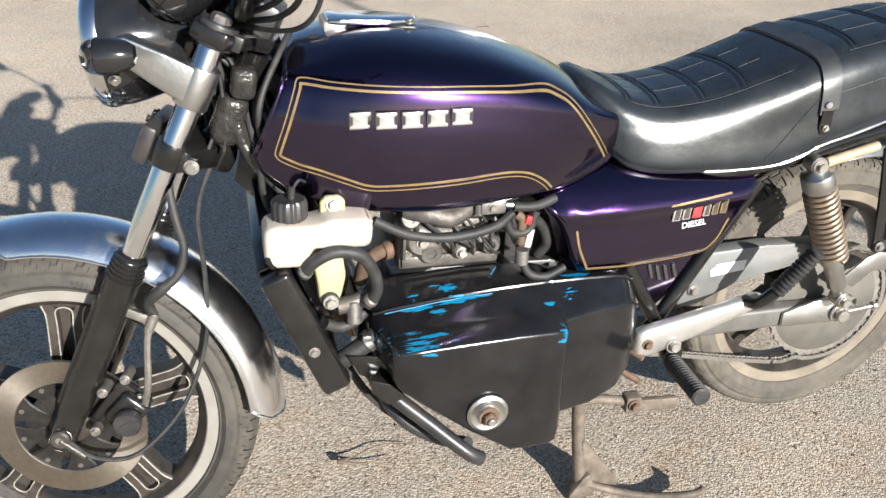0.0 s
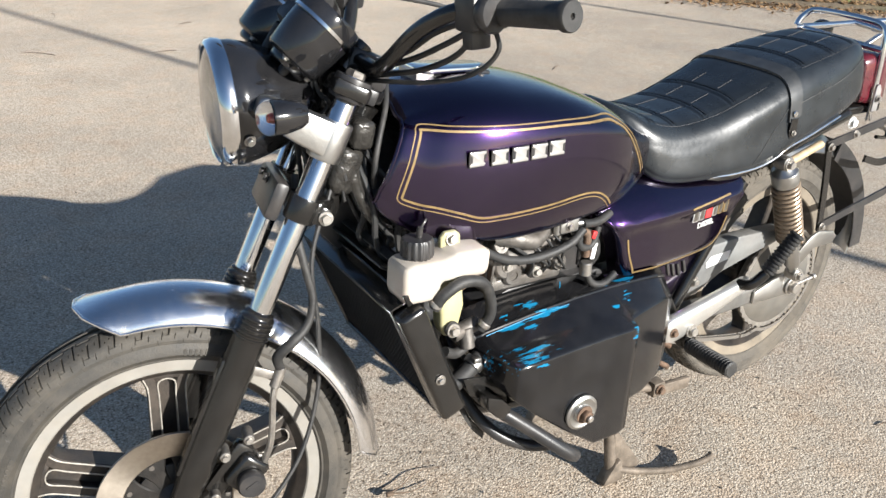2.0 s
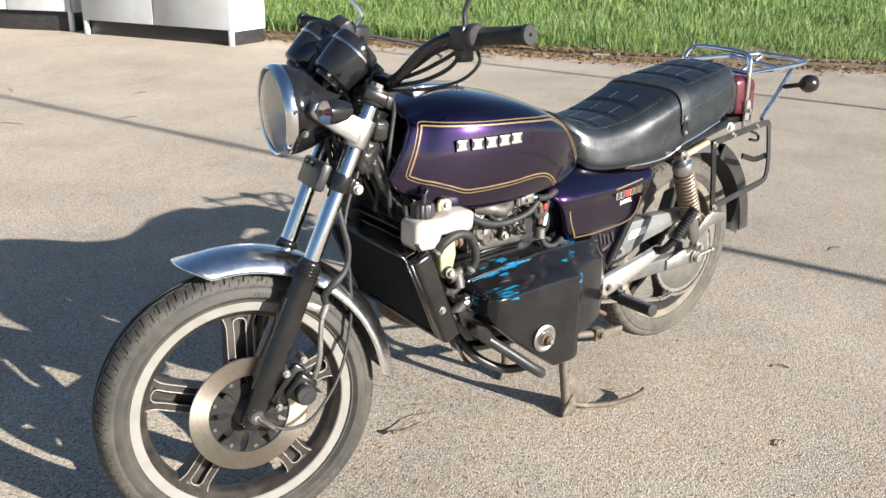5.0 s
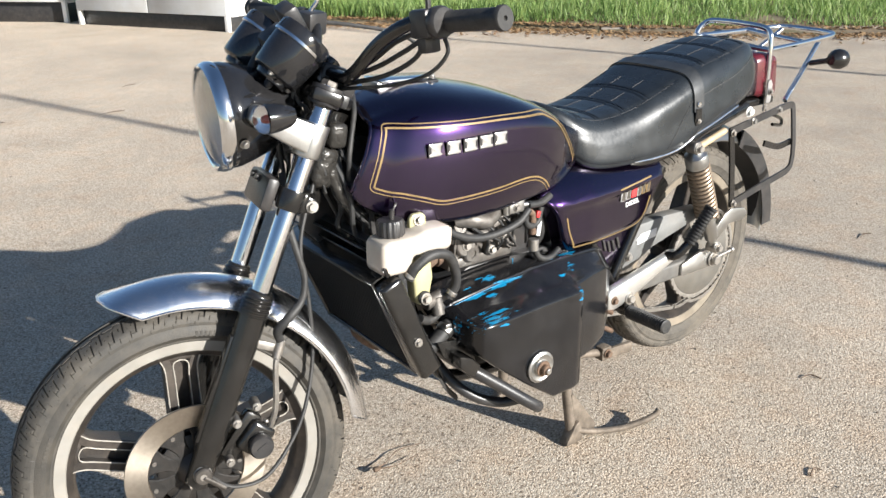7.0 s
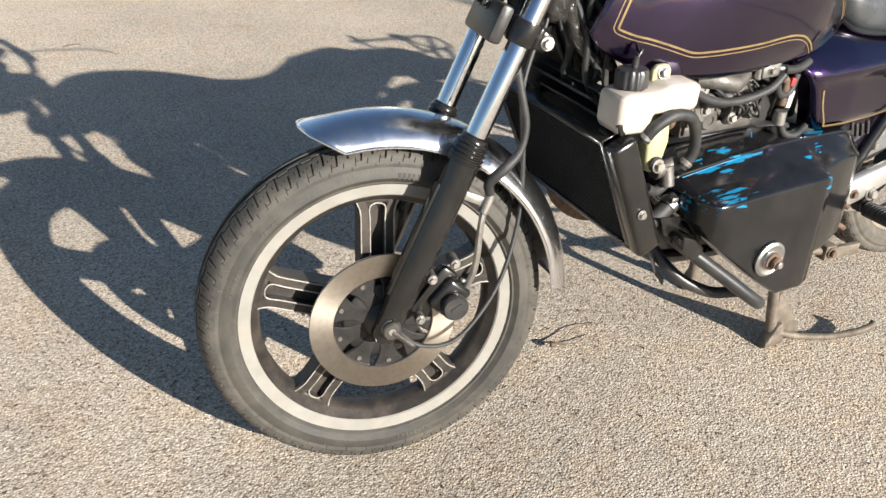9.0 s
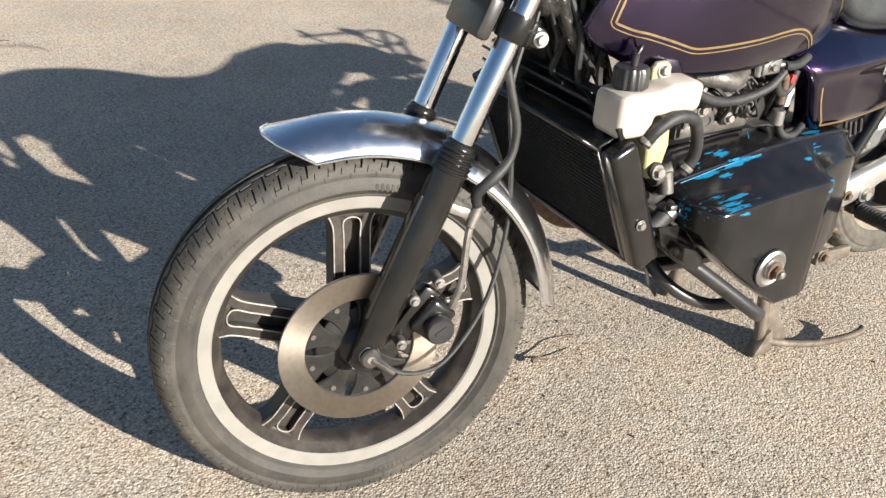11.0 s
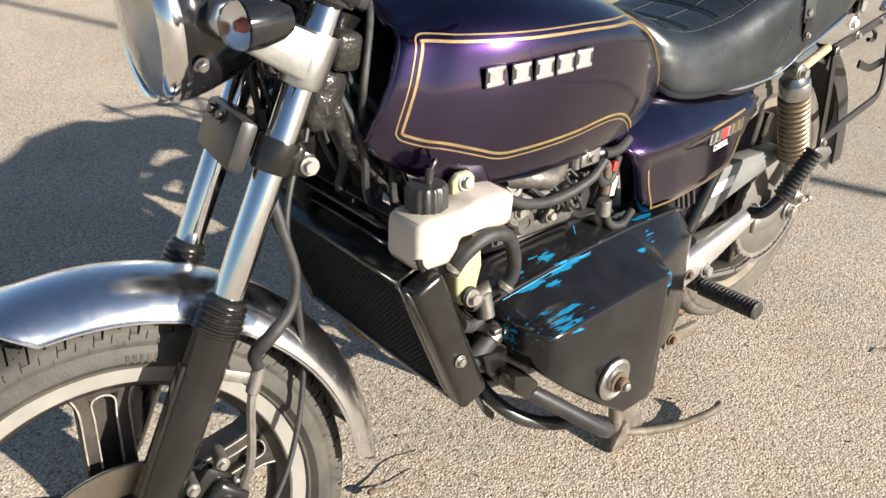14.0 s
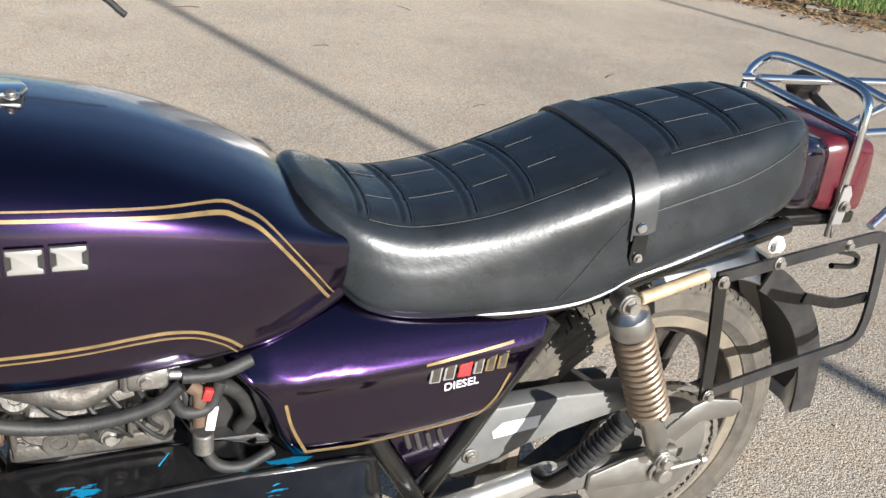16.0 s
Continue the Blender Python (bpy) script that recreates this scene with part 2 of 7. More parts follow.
def along(p, d, spin=0):
    """A pose at p whose z axis points along d."""
    return Matrix.Translation(p) @ Vector(d).to_track_quat("Z", "Y").to_matrix().to_4x4() @ Matrix.Rotation(radians(spin), 4, "Z")


def hex_bolt(name, p, d, r, material, parent, washer=True, label=""):
    bm = bmesh.new()
    m = along(p, d)
    if washer:
        disc(bm, r * 1.45, r * 0.3, m, 20, r * 0.08)
    t = bmesh.new()
    bmesh.ops.create_cone(t, cap_ends=True, segments=6, radius1=r, radius2=r, depth=r * 0.9)
    bmesh.ops.bevel(t, geom=t.edges[:], offset=r * 0.1, segments=1, affect="EDGES")
    join(bm, t, m @ Matrix.Translation((0, 0, r * 0.75)))
    return part(name, bm, material, parent, label)


# ---- ground ----
def ground_z(x, y):
    """The lie of the asphalt: a slight hollow under the front tyre and a gentle swell far off."""
    return -0.026 * math.exp(-((x + 0.67) ** 2 + y * y) / 0.20)


def ground_material():
    m = bpy.data.materials.new("weathered_chip_asphalt")
    m.use_nodes = True
    n, l = m.node_tree.nodes, m.node_tree.links
    p = n["Principled BSDF"]
    p.inputs["Roughness"].default_value = 0.88
    p.inputs["Specular IOR Level"].default_value = 0.3
    tc = n.new("ShaderNodeTexCoord")

    def tex(kind, scale, detail=5.0):
        t = n.new("ShaderNodeTex" + kind)
        t.inputs["Scale"].default_value = scale
        if kind == "Noise":
            t.inputs["Detail"].default_value, t.inputs["Roughness"].default_value = detail, 0.65
        l.new(tc.outputs["Object"], t.inputs["Vector"])
        return t

    def ramp(src, stops):
        r = n.new("ShaderNodeValToRGB")
        while len(r.color_ramp.elements) < len(stops):
            r.color_ramp.elements.new(0.5)
        for e, (pos, c) in zip(r.color_ramp.elements, stops):
            e.position, e.color = pos, (*c, 1)
        l.new(src, r.inputs["Fac"])
        return r.outputs["Color"]

    def mix(a, b, k, kind="MIX"):
        x = n.new("ShaderNodeMix")
        x.data_type, x.blend_type = "RGBA", kind
        for sock, v in (("A", a), ("B", b), ("Factor", k)):
            if isinstance(v, (float, tuple)):
                x.inputs[sock].default_value = (*v, 1) if isinstance(v, tuple) else v
            else:
                l.new(v, x.inputs[sock])
        return x.outputs["Result"]

    chips = tex("Voronoi", 215)
    chips.inputs["Randomness"].default_value = 1.0
    fine = tex("Voronoi", 420)
    # stones of several tones, bound by darker tar between them
    sep = n.new("ShaderNodeSeparateColor")
    l.new(chips.outputs["Color"], sep.inputs["Color"])
    tone = ramp(sep.outputs["Red"], [(0.0, (0.33, 0.283, 0.228)), (0.25, (0.44, 0.386, 0.318)), (0.7, (0.51, 0.452, 0.378)), (1.0, (0.63, 0.568, 0.484))])
    gap = ramp(chips.outputs["Distance"], [(0.35, (1, 1, 1)), (0.85, (0.66, 0.64, 0.61))])
    col = mix(tone, gap, 1.0, "MULTIPLY")
    sep2 = n.new("ShaderNodeSeparateColor")
    l.new(fine.outputs["Color"], sep2.inputs["Color"])
    col = mix(col, ramp(sep2.outputs["Green"], [(0.0, (0.84, 0.84, 0.84)), (1.0, (1.10, 1.09, 1.07))]), 1.0, "MULTIPLY")
    patch = ramp(tex("Noise", 1.1).outputs["Fac"], [(0.30, (0.82, 0.81, 0.80)), (0.7, (1.14, 1.12, 1.09))])
    col = mix(col, patch, 1.0, "MULTIPLY")
    stain = ramp(tex("Noise", 3.5, 8.0).outputs["Fac"], [(0.62, (1, 1, 1)), (0.80, (0.68, 0.65, 0.62))])
    col = mix(col, stain, 1.0, "MULTIPLY")
    pits = ramp(tex("Noise", 130, 2.5).outputs["Fac"], [(0.34, (0.34, 0.29, 0.25)), (0.41, (0.86, 0.84, 0.82)), (0.47, (1, 1, 1)), (0.60, (1.06, 1.05, 1.04))])
    col = mix(col, pits, 1.0, "MULTIPLY")
    # the colour turns paler towards +y and -x, away from where the motorcycle stands
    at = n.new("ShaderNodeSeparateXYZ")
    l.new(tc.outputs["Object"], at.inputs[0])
    farness = n.new("ShaderNodeMath")
    farness.operation = "MULTIPLY_ADD"
    l.new(at.outputs["X"], farness.inputs[0])
    farness.inputs[1].default_value = -0.65
    l.new(at.outputs["Y"], farness.inputs[2])
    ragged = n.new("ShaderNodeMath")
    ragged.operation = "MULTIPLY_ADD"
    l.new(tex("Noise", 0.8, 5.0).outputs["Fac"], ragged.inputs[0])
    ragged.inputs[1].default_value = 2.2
    l.new(farness.outputs[0], ragged.inputs[2])
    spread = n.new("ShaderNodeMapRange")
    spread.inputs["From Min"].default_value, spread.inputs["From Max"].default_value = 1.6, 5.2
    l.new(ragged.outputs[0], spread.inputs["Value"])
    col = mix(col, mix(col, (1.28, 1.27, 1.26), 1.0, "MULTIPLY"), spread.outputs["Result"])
    rust = ramp(tex("Noise", 7.0, 3.0).outputs["Fac"], [(0.45, (1.0, 1.0, 1.0)), (0.65, (1.05, 0.99, 0.94))])
    col = mix(col, rust, 1.0, "MULTIPLY")
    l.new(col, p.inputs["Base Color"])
    b = n.new("ShaderNodeBump")
    b.inputs["Strength"].default_value, b.inputs["Distance"].default_value = 1.0, 0.0016
    inv = n.new("ShaderNodeMath")
    inv.operation = "SUBTRACT"
    inv.inputs[0].default_value = 1.0
    l.new(chips.outputs["Distance"], inv.inputs[1])
    add = n.new("ShaderNodeMath")
    add.operation = "MULTIPLY_ADD"
    l.new(tex("Noise", 60).outputs["Fac"], add.inputs[0])
    add.inputs[1].default_value = 0.9
    l.new(inv.outputs[0], add.inputs[2])
    l.new(add.outputs[0], b.inputs["Height"])
    l.new(b.outputs["Normal"], p.inputs["Normal"])
    return m


def build_ground():
    bm = bmesh.new()
    xs = sorted({-600, -200, -60, -20, -8, -4, *[round(-2 + 0.1 * i, 2) for i in range(41)], 3, 5, 8, 14, 30, 90, 300, 600})
    grid = [[bm.verts.new((x, y, ground_z(x, y))) for x in xs] for y in xs]
    for r, s in zip(grid, grid[1:]):
        for i in range(len(xs) - 1):
            bm.faces.new((r[i], r[i + 1], s[i + 1], s[i]))
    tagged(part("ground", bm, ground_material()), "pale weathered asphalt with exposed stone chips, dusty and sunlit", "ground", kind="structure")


build_ground()

# ---- verge: kerb, leaf litter, grass ----
KERB_A, KERB_B = Vector((2.55, 7.55, 0)), Vector((8.1, 2.42, 0))
RUN = (KERB_B - KERB_A).normalized()
OUT = Vector((-RUN.y, RUN.x, 0))  # away from the asphalt
if OUT.x < 0:
    OUT = -OUT
STONE = mat("weathered_kerb_concrete", (0.34, 0.30, 0.25), 0.9, vary=0.25, scale=6, dirt=0.5, dirt_color=(0.16, 0.12, 0.08), dirt_scale=5, bump=0.003, bump_scale=60)
SOIL = mat("dry_soil", (0.16, 0.12, 0.075), 0.95, vary=0.4, scale=5, dirt=0.6, dirt_color=(0.07, 0.09, 0.025), dirt_scale=2, bump=0.01, bump_scale=20)


def leaf_material(name, a, b, through_light=0.0):
    m = bpy.data.materials.new(name)
    m.use_nodes = True
    n, l = m.node_tree.nodes, m.node_tree.links
    p = n["Principled BSDF"]
    p.inputs["Roughness"].default_value = 0.55
    geo = n.new("ShaderNodeNewGeometry")
    r = n.new("ShaderNodeValToRGB")
    r.color_ramp.elements[0].color, r.color_ramp.elements[1].color = (*a, 1), (*b, 1)
    l.new(geo.outputs["Random Per Island"], r.inputs["Fac"])
    l.new(r.outputs["Color"], p.inputs["Base Color"])
    if through_light:
        t = n.new("ShaderNodeBsdfTranslucent")
        l.new(r.outputs["Color"], t.inputs["Color"])
        mx = n.new("ShaderNodeMixShader")
        mx.inputs["Fac"].default_value = through_light
        l.new(p.outputs["BSDF"], mx.inputs[1])
        l.new(t.outputs["BSDF"], mx.inputs[2])
        l.new(mx.outputs["Shader"], n["Material Output"].inputs["Surface"])
    return m


def verge_edge(s):
    """How far the litter keeps back from the kerb's line along the run."""
    return max(-0.12, 0.95 - 0.24 * s)


def build_verge():
    rng = random.Random(4)
    soil = bmesh.new()
    a, b = KERB_A - RUN * 3, KERB_B + RUN * 14
    rows = [[soil.verts.new(s + OUT * (d + verge_edge((s - KERB_A).dot(RUN))) + Vector((0, 0, h + 0.02 * noise.noise((s.x + d, s.y, d))))) for s in [a + (b - a) * i / 40 for i in range(41)]]
            for d, h in ((0.22, -0.015), (0.5, 0.03), (0.9, 0.06), (1.2, 0.08), (6, 0.12), (40, 0.2))]
    for r, s in zip(rows, rows[1:]):
        for i in range(40):
            soil.faces.new((r[i], r[i + 1], s[i + 1], s[i]))
    tagged(part("verge_ground", soil, SOIL), "dark soil of the grassy verge behind the kerb", "soil", kind="structure")
    # kerb stones, low and half buried
    kerb = new("kerb")
    tagged(kerb, "low weathered concrete kerb between asphalt and grass", "kerb", kind="structure")
    stone = bmesh.new()
    box(stone, (0.985, 0.12, 0.20), None, 0.012)
    first = None
    for i in range(4, 19):
        m = Matrix.Translation(KERB_A + RUN * (i + 0.5) + OUT * (0.52 + rng.uniform(-0.01, 0.01)) + Vector((0, 0, -0.052 + rng.uniform(-0.008, 0.008)))) @ Matrix.Rotation(math.atan2(RUN.y, RUN.x) + rng.uniform(-0.01, 0.01), 4, "Z")
        if first is None:
            first = part("kerb_stone", stone, STONE, kerb)
            first.matrix_basis = m
        else:
            o = new("kerb_stone", first.data)
            o.parent, o.matrix_basis = kerb, m
    # grass blades
    verts, faces = [], []

    def blade(p, h, w, lean, turn):
        side = Vector((math.cos(turn), math.sin(turn), 0)) * w
        bend = Vector((math.cos(lean), math.sin(lean), 0))
        k = len(verts)
        amount = rng.uniform(0.15, 0.65) * h
        for f, ww in ((0, 1.0), (0.5, 0.8), (0.82, 0.45)):
            c = p + Vector((0, 0, h * f)) + bend * amount * f * f
            verts.extend((c - side * ww, c + side * ww))
        verts.append(p + Vector((0, 0, h * (1 - 0.25 * amount / h))) + bend * amount)
        faces.extend(((k, k + 1, k + 3, k + 2), (k + 2, k + 3, k + 5, k + 4), (k + 4, k + 5, k + 6)))

    for i in range(70000):
        s = rng.uniform(-3, 17)
        u = rng.random()
        d = verge_edge(s) + 0.72 + rng.uniform(-0.12, 0.2) + 9.0 * u ** 1.9
        p = KERB_A + RUN * s + OUT * d
        clump = noise.noise((p.x * 1.3, p.y * 1.3, 3.0))
        if clump < -0.25 and d > 0.3 and rng.random() < 0.7:
            continue
        h = rng.uniform(0.09, 0.26) * (1.0 + 0.8 * clump) * min(1.0, 0.45 + max(0.0, d - 0.7) * 0.9)
        p.z = 0.03 + 0.01 * d
        blade(p, h, rng.uniform(0.0025, 0.006) * (1 + d * 0.25), rng.uniform(0, 6.28), rng.uniform(0, 3.14))
    me = bpy.data.meshes.new("grass")
    me.from_pydata(verts, [], faces)
    me.materials.append(leaf_material("meadow_grass", (0.095, 0.185, 0.042), (0.31, 0.40, 0.125), 0.40))
    tagged(new("grass", me), "tall sunlit green grass growing on the verge", "grass", kind="stuff")
    # leaf litter along the kerb
    verts, faces = [], []
    for i in range(15000):
        s, d = rng.uniform(-1, 15), rng.gauss(0.48, 0.24)
        p = KERB_A + RUN * s + OUT * (d + verge_edge(s))
        p.z = (0.062 if d > 0.80 else 0.045 if d > 0.5 else 0.008) + rng.uniform(0, 0.012)
        r, t = rng.uniform(0.012, 0.035), rng.uniform(0, 6.28)
        q = Euler((rng.uniform(-0.5, 0.5), rng.uniform(-0.5, 0.5), t)).to_matrix()
        k = len(verts)
        verts.extend(p + q @ Vector(v) * r for v in ((-1, 0, 0), (-0.3, 0.45, 0.1), (0.6, 0.35, 0), (1.1, 0, 0.15), (0.5, -0.4, 0), (-0.4, -0.4, 0.12)))
        faces.append(tuple(range(k, k + 6)))
    me = bpy.data.meshes.new("leaf_litter")
    me.from_pydata(verts, [], faces)
    me.materials.append(leaf_material("dry_leaves", (0.16, 0.085, 0.035), (0.36, 0.24, 0.12), 0.1))
    tagged(new("leaf_litter", me), "dry brown leaves gathered along the kerb", "leaves", kind="stuff")


build_verge()


# ---- metal sheds ----
def build_shed(origin, run, width, depth, height, leaves, tag, gap=0.14):
    """A sheet-metal lock-up that stands on a dark sunk base, its door leaves in front."""
    run = Vector((*run, 0)).normalized()
    back = Vector((-run.y, run.x, 0))
    m = Matrix.Translation(origin) @ Matrix((( run.x, back.x, 0, 0), (run.y, back.y, 0, 0), (0, 0, 1, 0), (0, 0, 0, 1)))
    shed = new("metal_shed")
    shed.matrix_basis = m
    tagged(shed, tag, "shed")
    sheet = mat("pale_grey_sheet", (0.60, 0.62, 0.63), 0.5, 0.1, vary=0.06, scale=3, dirt=0.35, dirt_color=(0.35, 0.28, 0.2), dirt_scale=1.7)
    bm = bmesh.new()
    box(bm, (width, depth - 0.06, height - gap), Matrix.Translation((width / 2, depth / 2 + 0.03, gap + (height - gap) / 2)), 0.01)
    part("shed_body", bm, WHITE, shed, "white sheet-metal walls")
    bm = bmesh.new()
    box(bm, (width - 0.02, depth - 0.06, gap + 0.02), Matrix.Translation((width / 2, depth / 2 + 0.012, gap / 2)), 0.01)
    part("base", bm, SATIN, shed, "dark base under the shed")
    step = width / leaves
    for i in range(leaves):
        bm = bmesh.new()
        box(bm, (step - 0.02, 0.05, height - gap - 0.1), Matrix.Translation((step * (i + 0.5), 0.0, gap + (height - gap) / 2 - 0.03)), 0.006)
        for k in (0.33, 0.66):
            box(bm, (step - 0.12, 0.012, 0.03), Matrix.Translation((step * (i + 0.5), -0.028, gap + (height - gap) * k)), 0.004)
        part("door_leaf", bm, sheet, shed, "grey metal door leaf")
    for x in (0.03, width - 0.03):
        bm = bmesh.new()
        box(bm, (0.05, 0.05, gap + 0.05), Matrix.Translation((x, 0.01, (gap + 0.05) / 2)), 0.004)
        part("foot", bm, WHITE, shed)


build_shed((1.74, 9.66, 0), (1.04, -1.88), 2.18, 0.62, 2.2, 2, "white metal lock-up shed with two grey door leaves", 0.15)
build_shed((0.50, 11.17, 0), (0.91, -0.95), 1.72, 0.8, 2.2, 2, "pale metal lock-up shed standing on small feet", 0.22)


# ---- posts whose shadows cross the asphalt ----
def build_post(x, y, h, r, tag):
    post = new("street_post")
    post.location = (x, y, 0)
    tagged(post, tag, "post")
    bm = bmesh.new()
    lathe(bm, [(1e-6, -0.1), (r * 1.3, -0.1), (r * 1.25, 0.3), (r, 0.35), (r * 0.8, h), (1e-6, h)], None, 16)
    part("pole", bm, STEEL, post)
    bm = bmesh.new()
    disc(bm, r * 2.4, 0.03, Matrix.Translation((0, 0, 0.0)), 16, 0.006)
    part("foot_plate", bm, STEEL, post)


build_post(1.705 + 0.33 * 6.99, -6.5, 9.0, 0.035, "slim galvanised steel post at the edge of the asphalt")
build_post(4.837 + 0.33 * 10.3, -6.2, 9.0, 0.035, "slim galvanised steel post at the edge of the asphalt")


# ---- loose bits on the asphalt ----
def build_debris():
    rng = random.Random(9)
    verts, faces = [], []
    for i in range(900):
        x, y = rng.uniform(-2.2, 3.0), rng.uniform(-1.0, 4.0)
        r = rng.uniform(0.0015, 0.0042)
        k = len(verts)
        q = Euler((rng.uniform(0, 6), rng.uniform(0, 6), rng.uniform(0, 6))).to_matrix()
        c = Vector((x, y, ground_z(x, y) + r * 0.6))
        verts.extend(c + q @ Vector(v) * r * rng.uniform(0.7, 1.25) for v in ((1, 0, 0), (-1, 0, 0), (0, 1, 0), (0, -1, 0), (0, 0, 0.8), (0, 0, -0.8)))
        faces.extend((k + a, k + b, k + c2) for a, b, c2 in ((0, 2, 4), (2, 1, 4), (1, 3, 4), (3, 0, 4), (2, 0, 5), (1, 2, 5), (3, 1, 5), (0, 3, 5)))
    me = bpy.data.meshes.new("loose_grit")
    me.from_pydata(verts, [], faces)
    me.materials.append(leaf_material("grit", (0.10, 0.08, 0.06), (0.40, 0.35, 0.29)))
    tagged(new("loose_grit", me), "small loose stones and crumbs scattered on the asphalt", "grit", kind="stuff")
    # bits of dry leaf and chaff, denser towards the verge and the sheds
    verts, faces = [], []
    for i in range(520):
        x, y = rng.uniform(-3.5, 6.0), 0.6 + 8.6 * rng.random() ** 0.7
        if x > 1.0 and x + y > 9.2:
            continue
        r, t = rng.uniform(0.004, 0.014), rng.uniform(0, 6.28)
        q = Euler((rng.uniform(-0.25, 0.25), rng.uniform(-0.25, 0.25), t)).to_matrix()
        k = len(verts)
        verts.extend(Vector((x, y, ground_z(x, y) + 0.004)) + q @ Vector(v) * r for v in ((-1.2, 0, 0), (-0.3, 0.35, 0.12), (0.6, 0.30, 0), (1.4, 0, 0.15), (0.5, -0.3, 0), (-0.4, -0.3, 0.1)))
        faces.append(tuple(range(k, k + 6)))
    me = bpy.data.meshes.new("scattered_chaff")
    me.from_pydata(verts, [], faces)
    me.materials.append(leaf_material("dry_chaff", (0.07, 0.05, 0.03), (0.55, 0.47, 0.33)))
    tagged(new("scattered_chaff", me), "bits of dry leaf and chaff scattered over the asphalt", "leaves", kind="stuff")
    twig = mat("dry_twig", (0.11, 0.075, 0.05), 0.85, vary=0.4, scale=90)
    spots = [(1.45, 0.95, 0.10), (2.5, 1.6, 0.14), (0.5, 4.4, 0.16), (1.1, 3.6, 0.10), (-0.2, 4.6, 0.22), (1.9, 4.6, 0.14), (2.1, 0.2, 0.08), (0.93, -0.30, 0.05), (-1.9, 3.2, 0.12), (-0.6, 3.9, 0.16), (0.9, 5.3, 0.12), (-1.4, 4.6, 0.14), (1.6, 2.6, 0.09), (2.6, 3.1, 0.12), (0.1, 5.9, 0.18), (-0.9, 2.6, 0.07), (1.2, 1.9, 0.06), (0.2, -0.62, 0.05), (0.55, -0.55, 0.04), (-0.35, -0.45, 0.05)]
    for x, y, ln in spots:
        t = rng.uniform(0, 6.28)
        d = Vector((math.cos(t), math.sin(t), 0)) * ln / 2
        o = Vector((x, y, ground_z(x, y) + 0.004))
        bm = bmesh.new()
        tube(bm, [o - d, o + Vector((0.01, 0.012, 0.002)), o + d], [0.0022, 0.002, 0.001], 6, 4)
        tagged(part("twig", bm, twig), "thin dry brown twig lying on the asphalt", "twig", "twigs on the asphalt")
    bm = bmesh.new()
    tube(bm, [(-0.232, 0.066, 0.006), (-0.20, 0.075, 0.006), (-0.15, 0.10, 0.004), (-0.09, 0.092, 0.003)], [0.002, 0.0012, 0.001, 0.0007], 6, 5)
    tube(bm, [(-0.232, 0.066, 0.005), (-0.19, 0.052, 0.004), (-0.13, 0.058, 0.003)], [0.002, 0.0012, 0.0007], 6, 5)
    box(bm, (0.016, 0.01, 0.01), Matrix.Translation((-0.234, 0.064, 0.006)), 0.003)
    tagged(part("twig", bm, twig), "forked dry twig lying beside the front tyre", "twig", "twigs on the asphalt")


build_debris()


# =====================================================================
# ---- the motorcycle ----
bike = new("motorcycle")
tagged(bike, "dark purple roadster motorcycle with diesel engine standing on its centre stand", "motorcycle")

# the fork's own axes: rearwards, to the right, and up along the legs, from the front wheel's centre
RAKE, STEER = radians(24.5), radians(13)
F_UP = Vector((math.sin(RAKE), -0.018, math.cos(RAKE))).normalized()
F_RIGHT = Vector((math.cos(RAKE) * math.sin(STEER), math.cos(STEER), -math.sin(RAKE) * math.sin(STEER)))
F_RIGHT = (F_RIGHT - F_UP * F_RIGHT.dot(F_UP)).normalized()
F_BACK = F_RIGHT.cross(F_UP).normalized()
HUB_F = Vector((-0.668, -0.010, 0.283))
FK = Matrix.Translation(HUB_F) @ Matrix((F_BACK, F_RIGHT, F_UP)).transposed().to_4x4()
# wheel axes: z along the axle to the left side
GUARD_F = Matrix.Translation(HUB_F) @ Matrix((F_BACK, F_UP, -F_RIGHT)).transposed().to_4x4()
AXLE_F = Vector((math.sin(radians(-9.2)) * math.cos(radians(4.4)), -math.cos(radians(-9.2)) * math.cos(radians(4.4)), math.sin(radians(4.4))))
WHEEL_UP = (F_UP - AXLE_F * F_UP.dot(AXLE_F)).normalized()
WHEEL_F = Matrix.Translation((-0.6766, -0.0135, 0.2735)) @ Matrix((WHEEL_UP.cross(AXLE_F), WHEEL_UP, AXLE_F)).transposed().to_4x4()
HUB_R = Vector((0.700, 0.022, 0.347))
WHEEL_R = Matrix.Translation(HUB_R) @ Matrix.Rotation(radians(2.0), 4, "Z") @ Matrix((Vector((1, 0, 0)), Vector((0, 0, 1)), Vector((0, -1, 0)))).transposed().to_4x4()


def fk(x, y, h):
    return FK @ Vector((x, y, h))


def tyre_radius(crown, shoulder, hh):
    return shoulder + (crown - 0.0075 - shoulder) * max(0.0, math.sin(math.acos(max(-1, min(1, hh))))) ** 0.8


def tyre_mesh(m, crown, shoulder, half, bead):
    """A tyre with rounded sides and a smooth carcass under the tread."""
    bm = bmesh.new()
    mid = (bead + shoulder) / 2
    side = [(bead, half * 0.62), (bead + 0.005, half * 0.78), (bead + 0.007, half * 0.84), (bead + 0.010, half * 0.845), (mid, half * 1.0), (shoulder - 0.006, half * 0.98), (shoulder, half * 0.90)]
    arc = []
    for k in range(1, 10):
        c = math.cos(k / 10 * math.pi)
        arc.append((tyre_radius(crown, shoulder, c), half * 0.90 * c))
    lathe(bm, side + arc + [(r, -h) for r, h in reversed(side)], m, 96)
    return bm


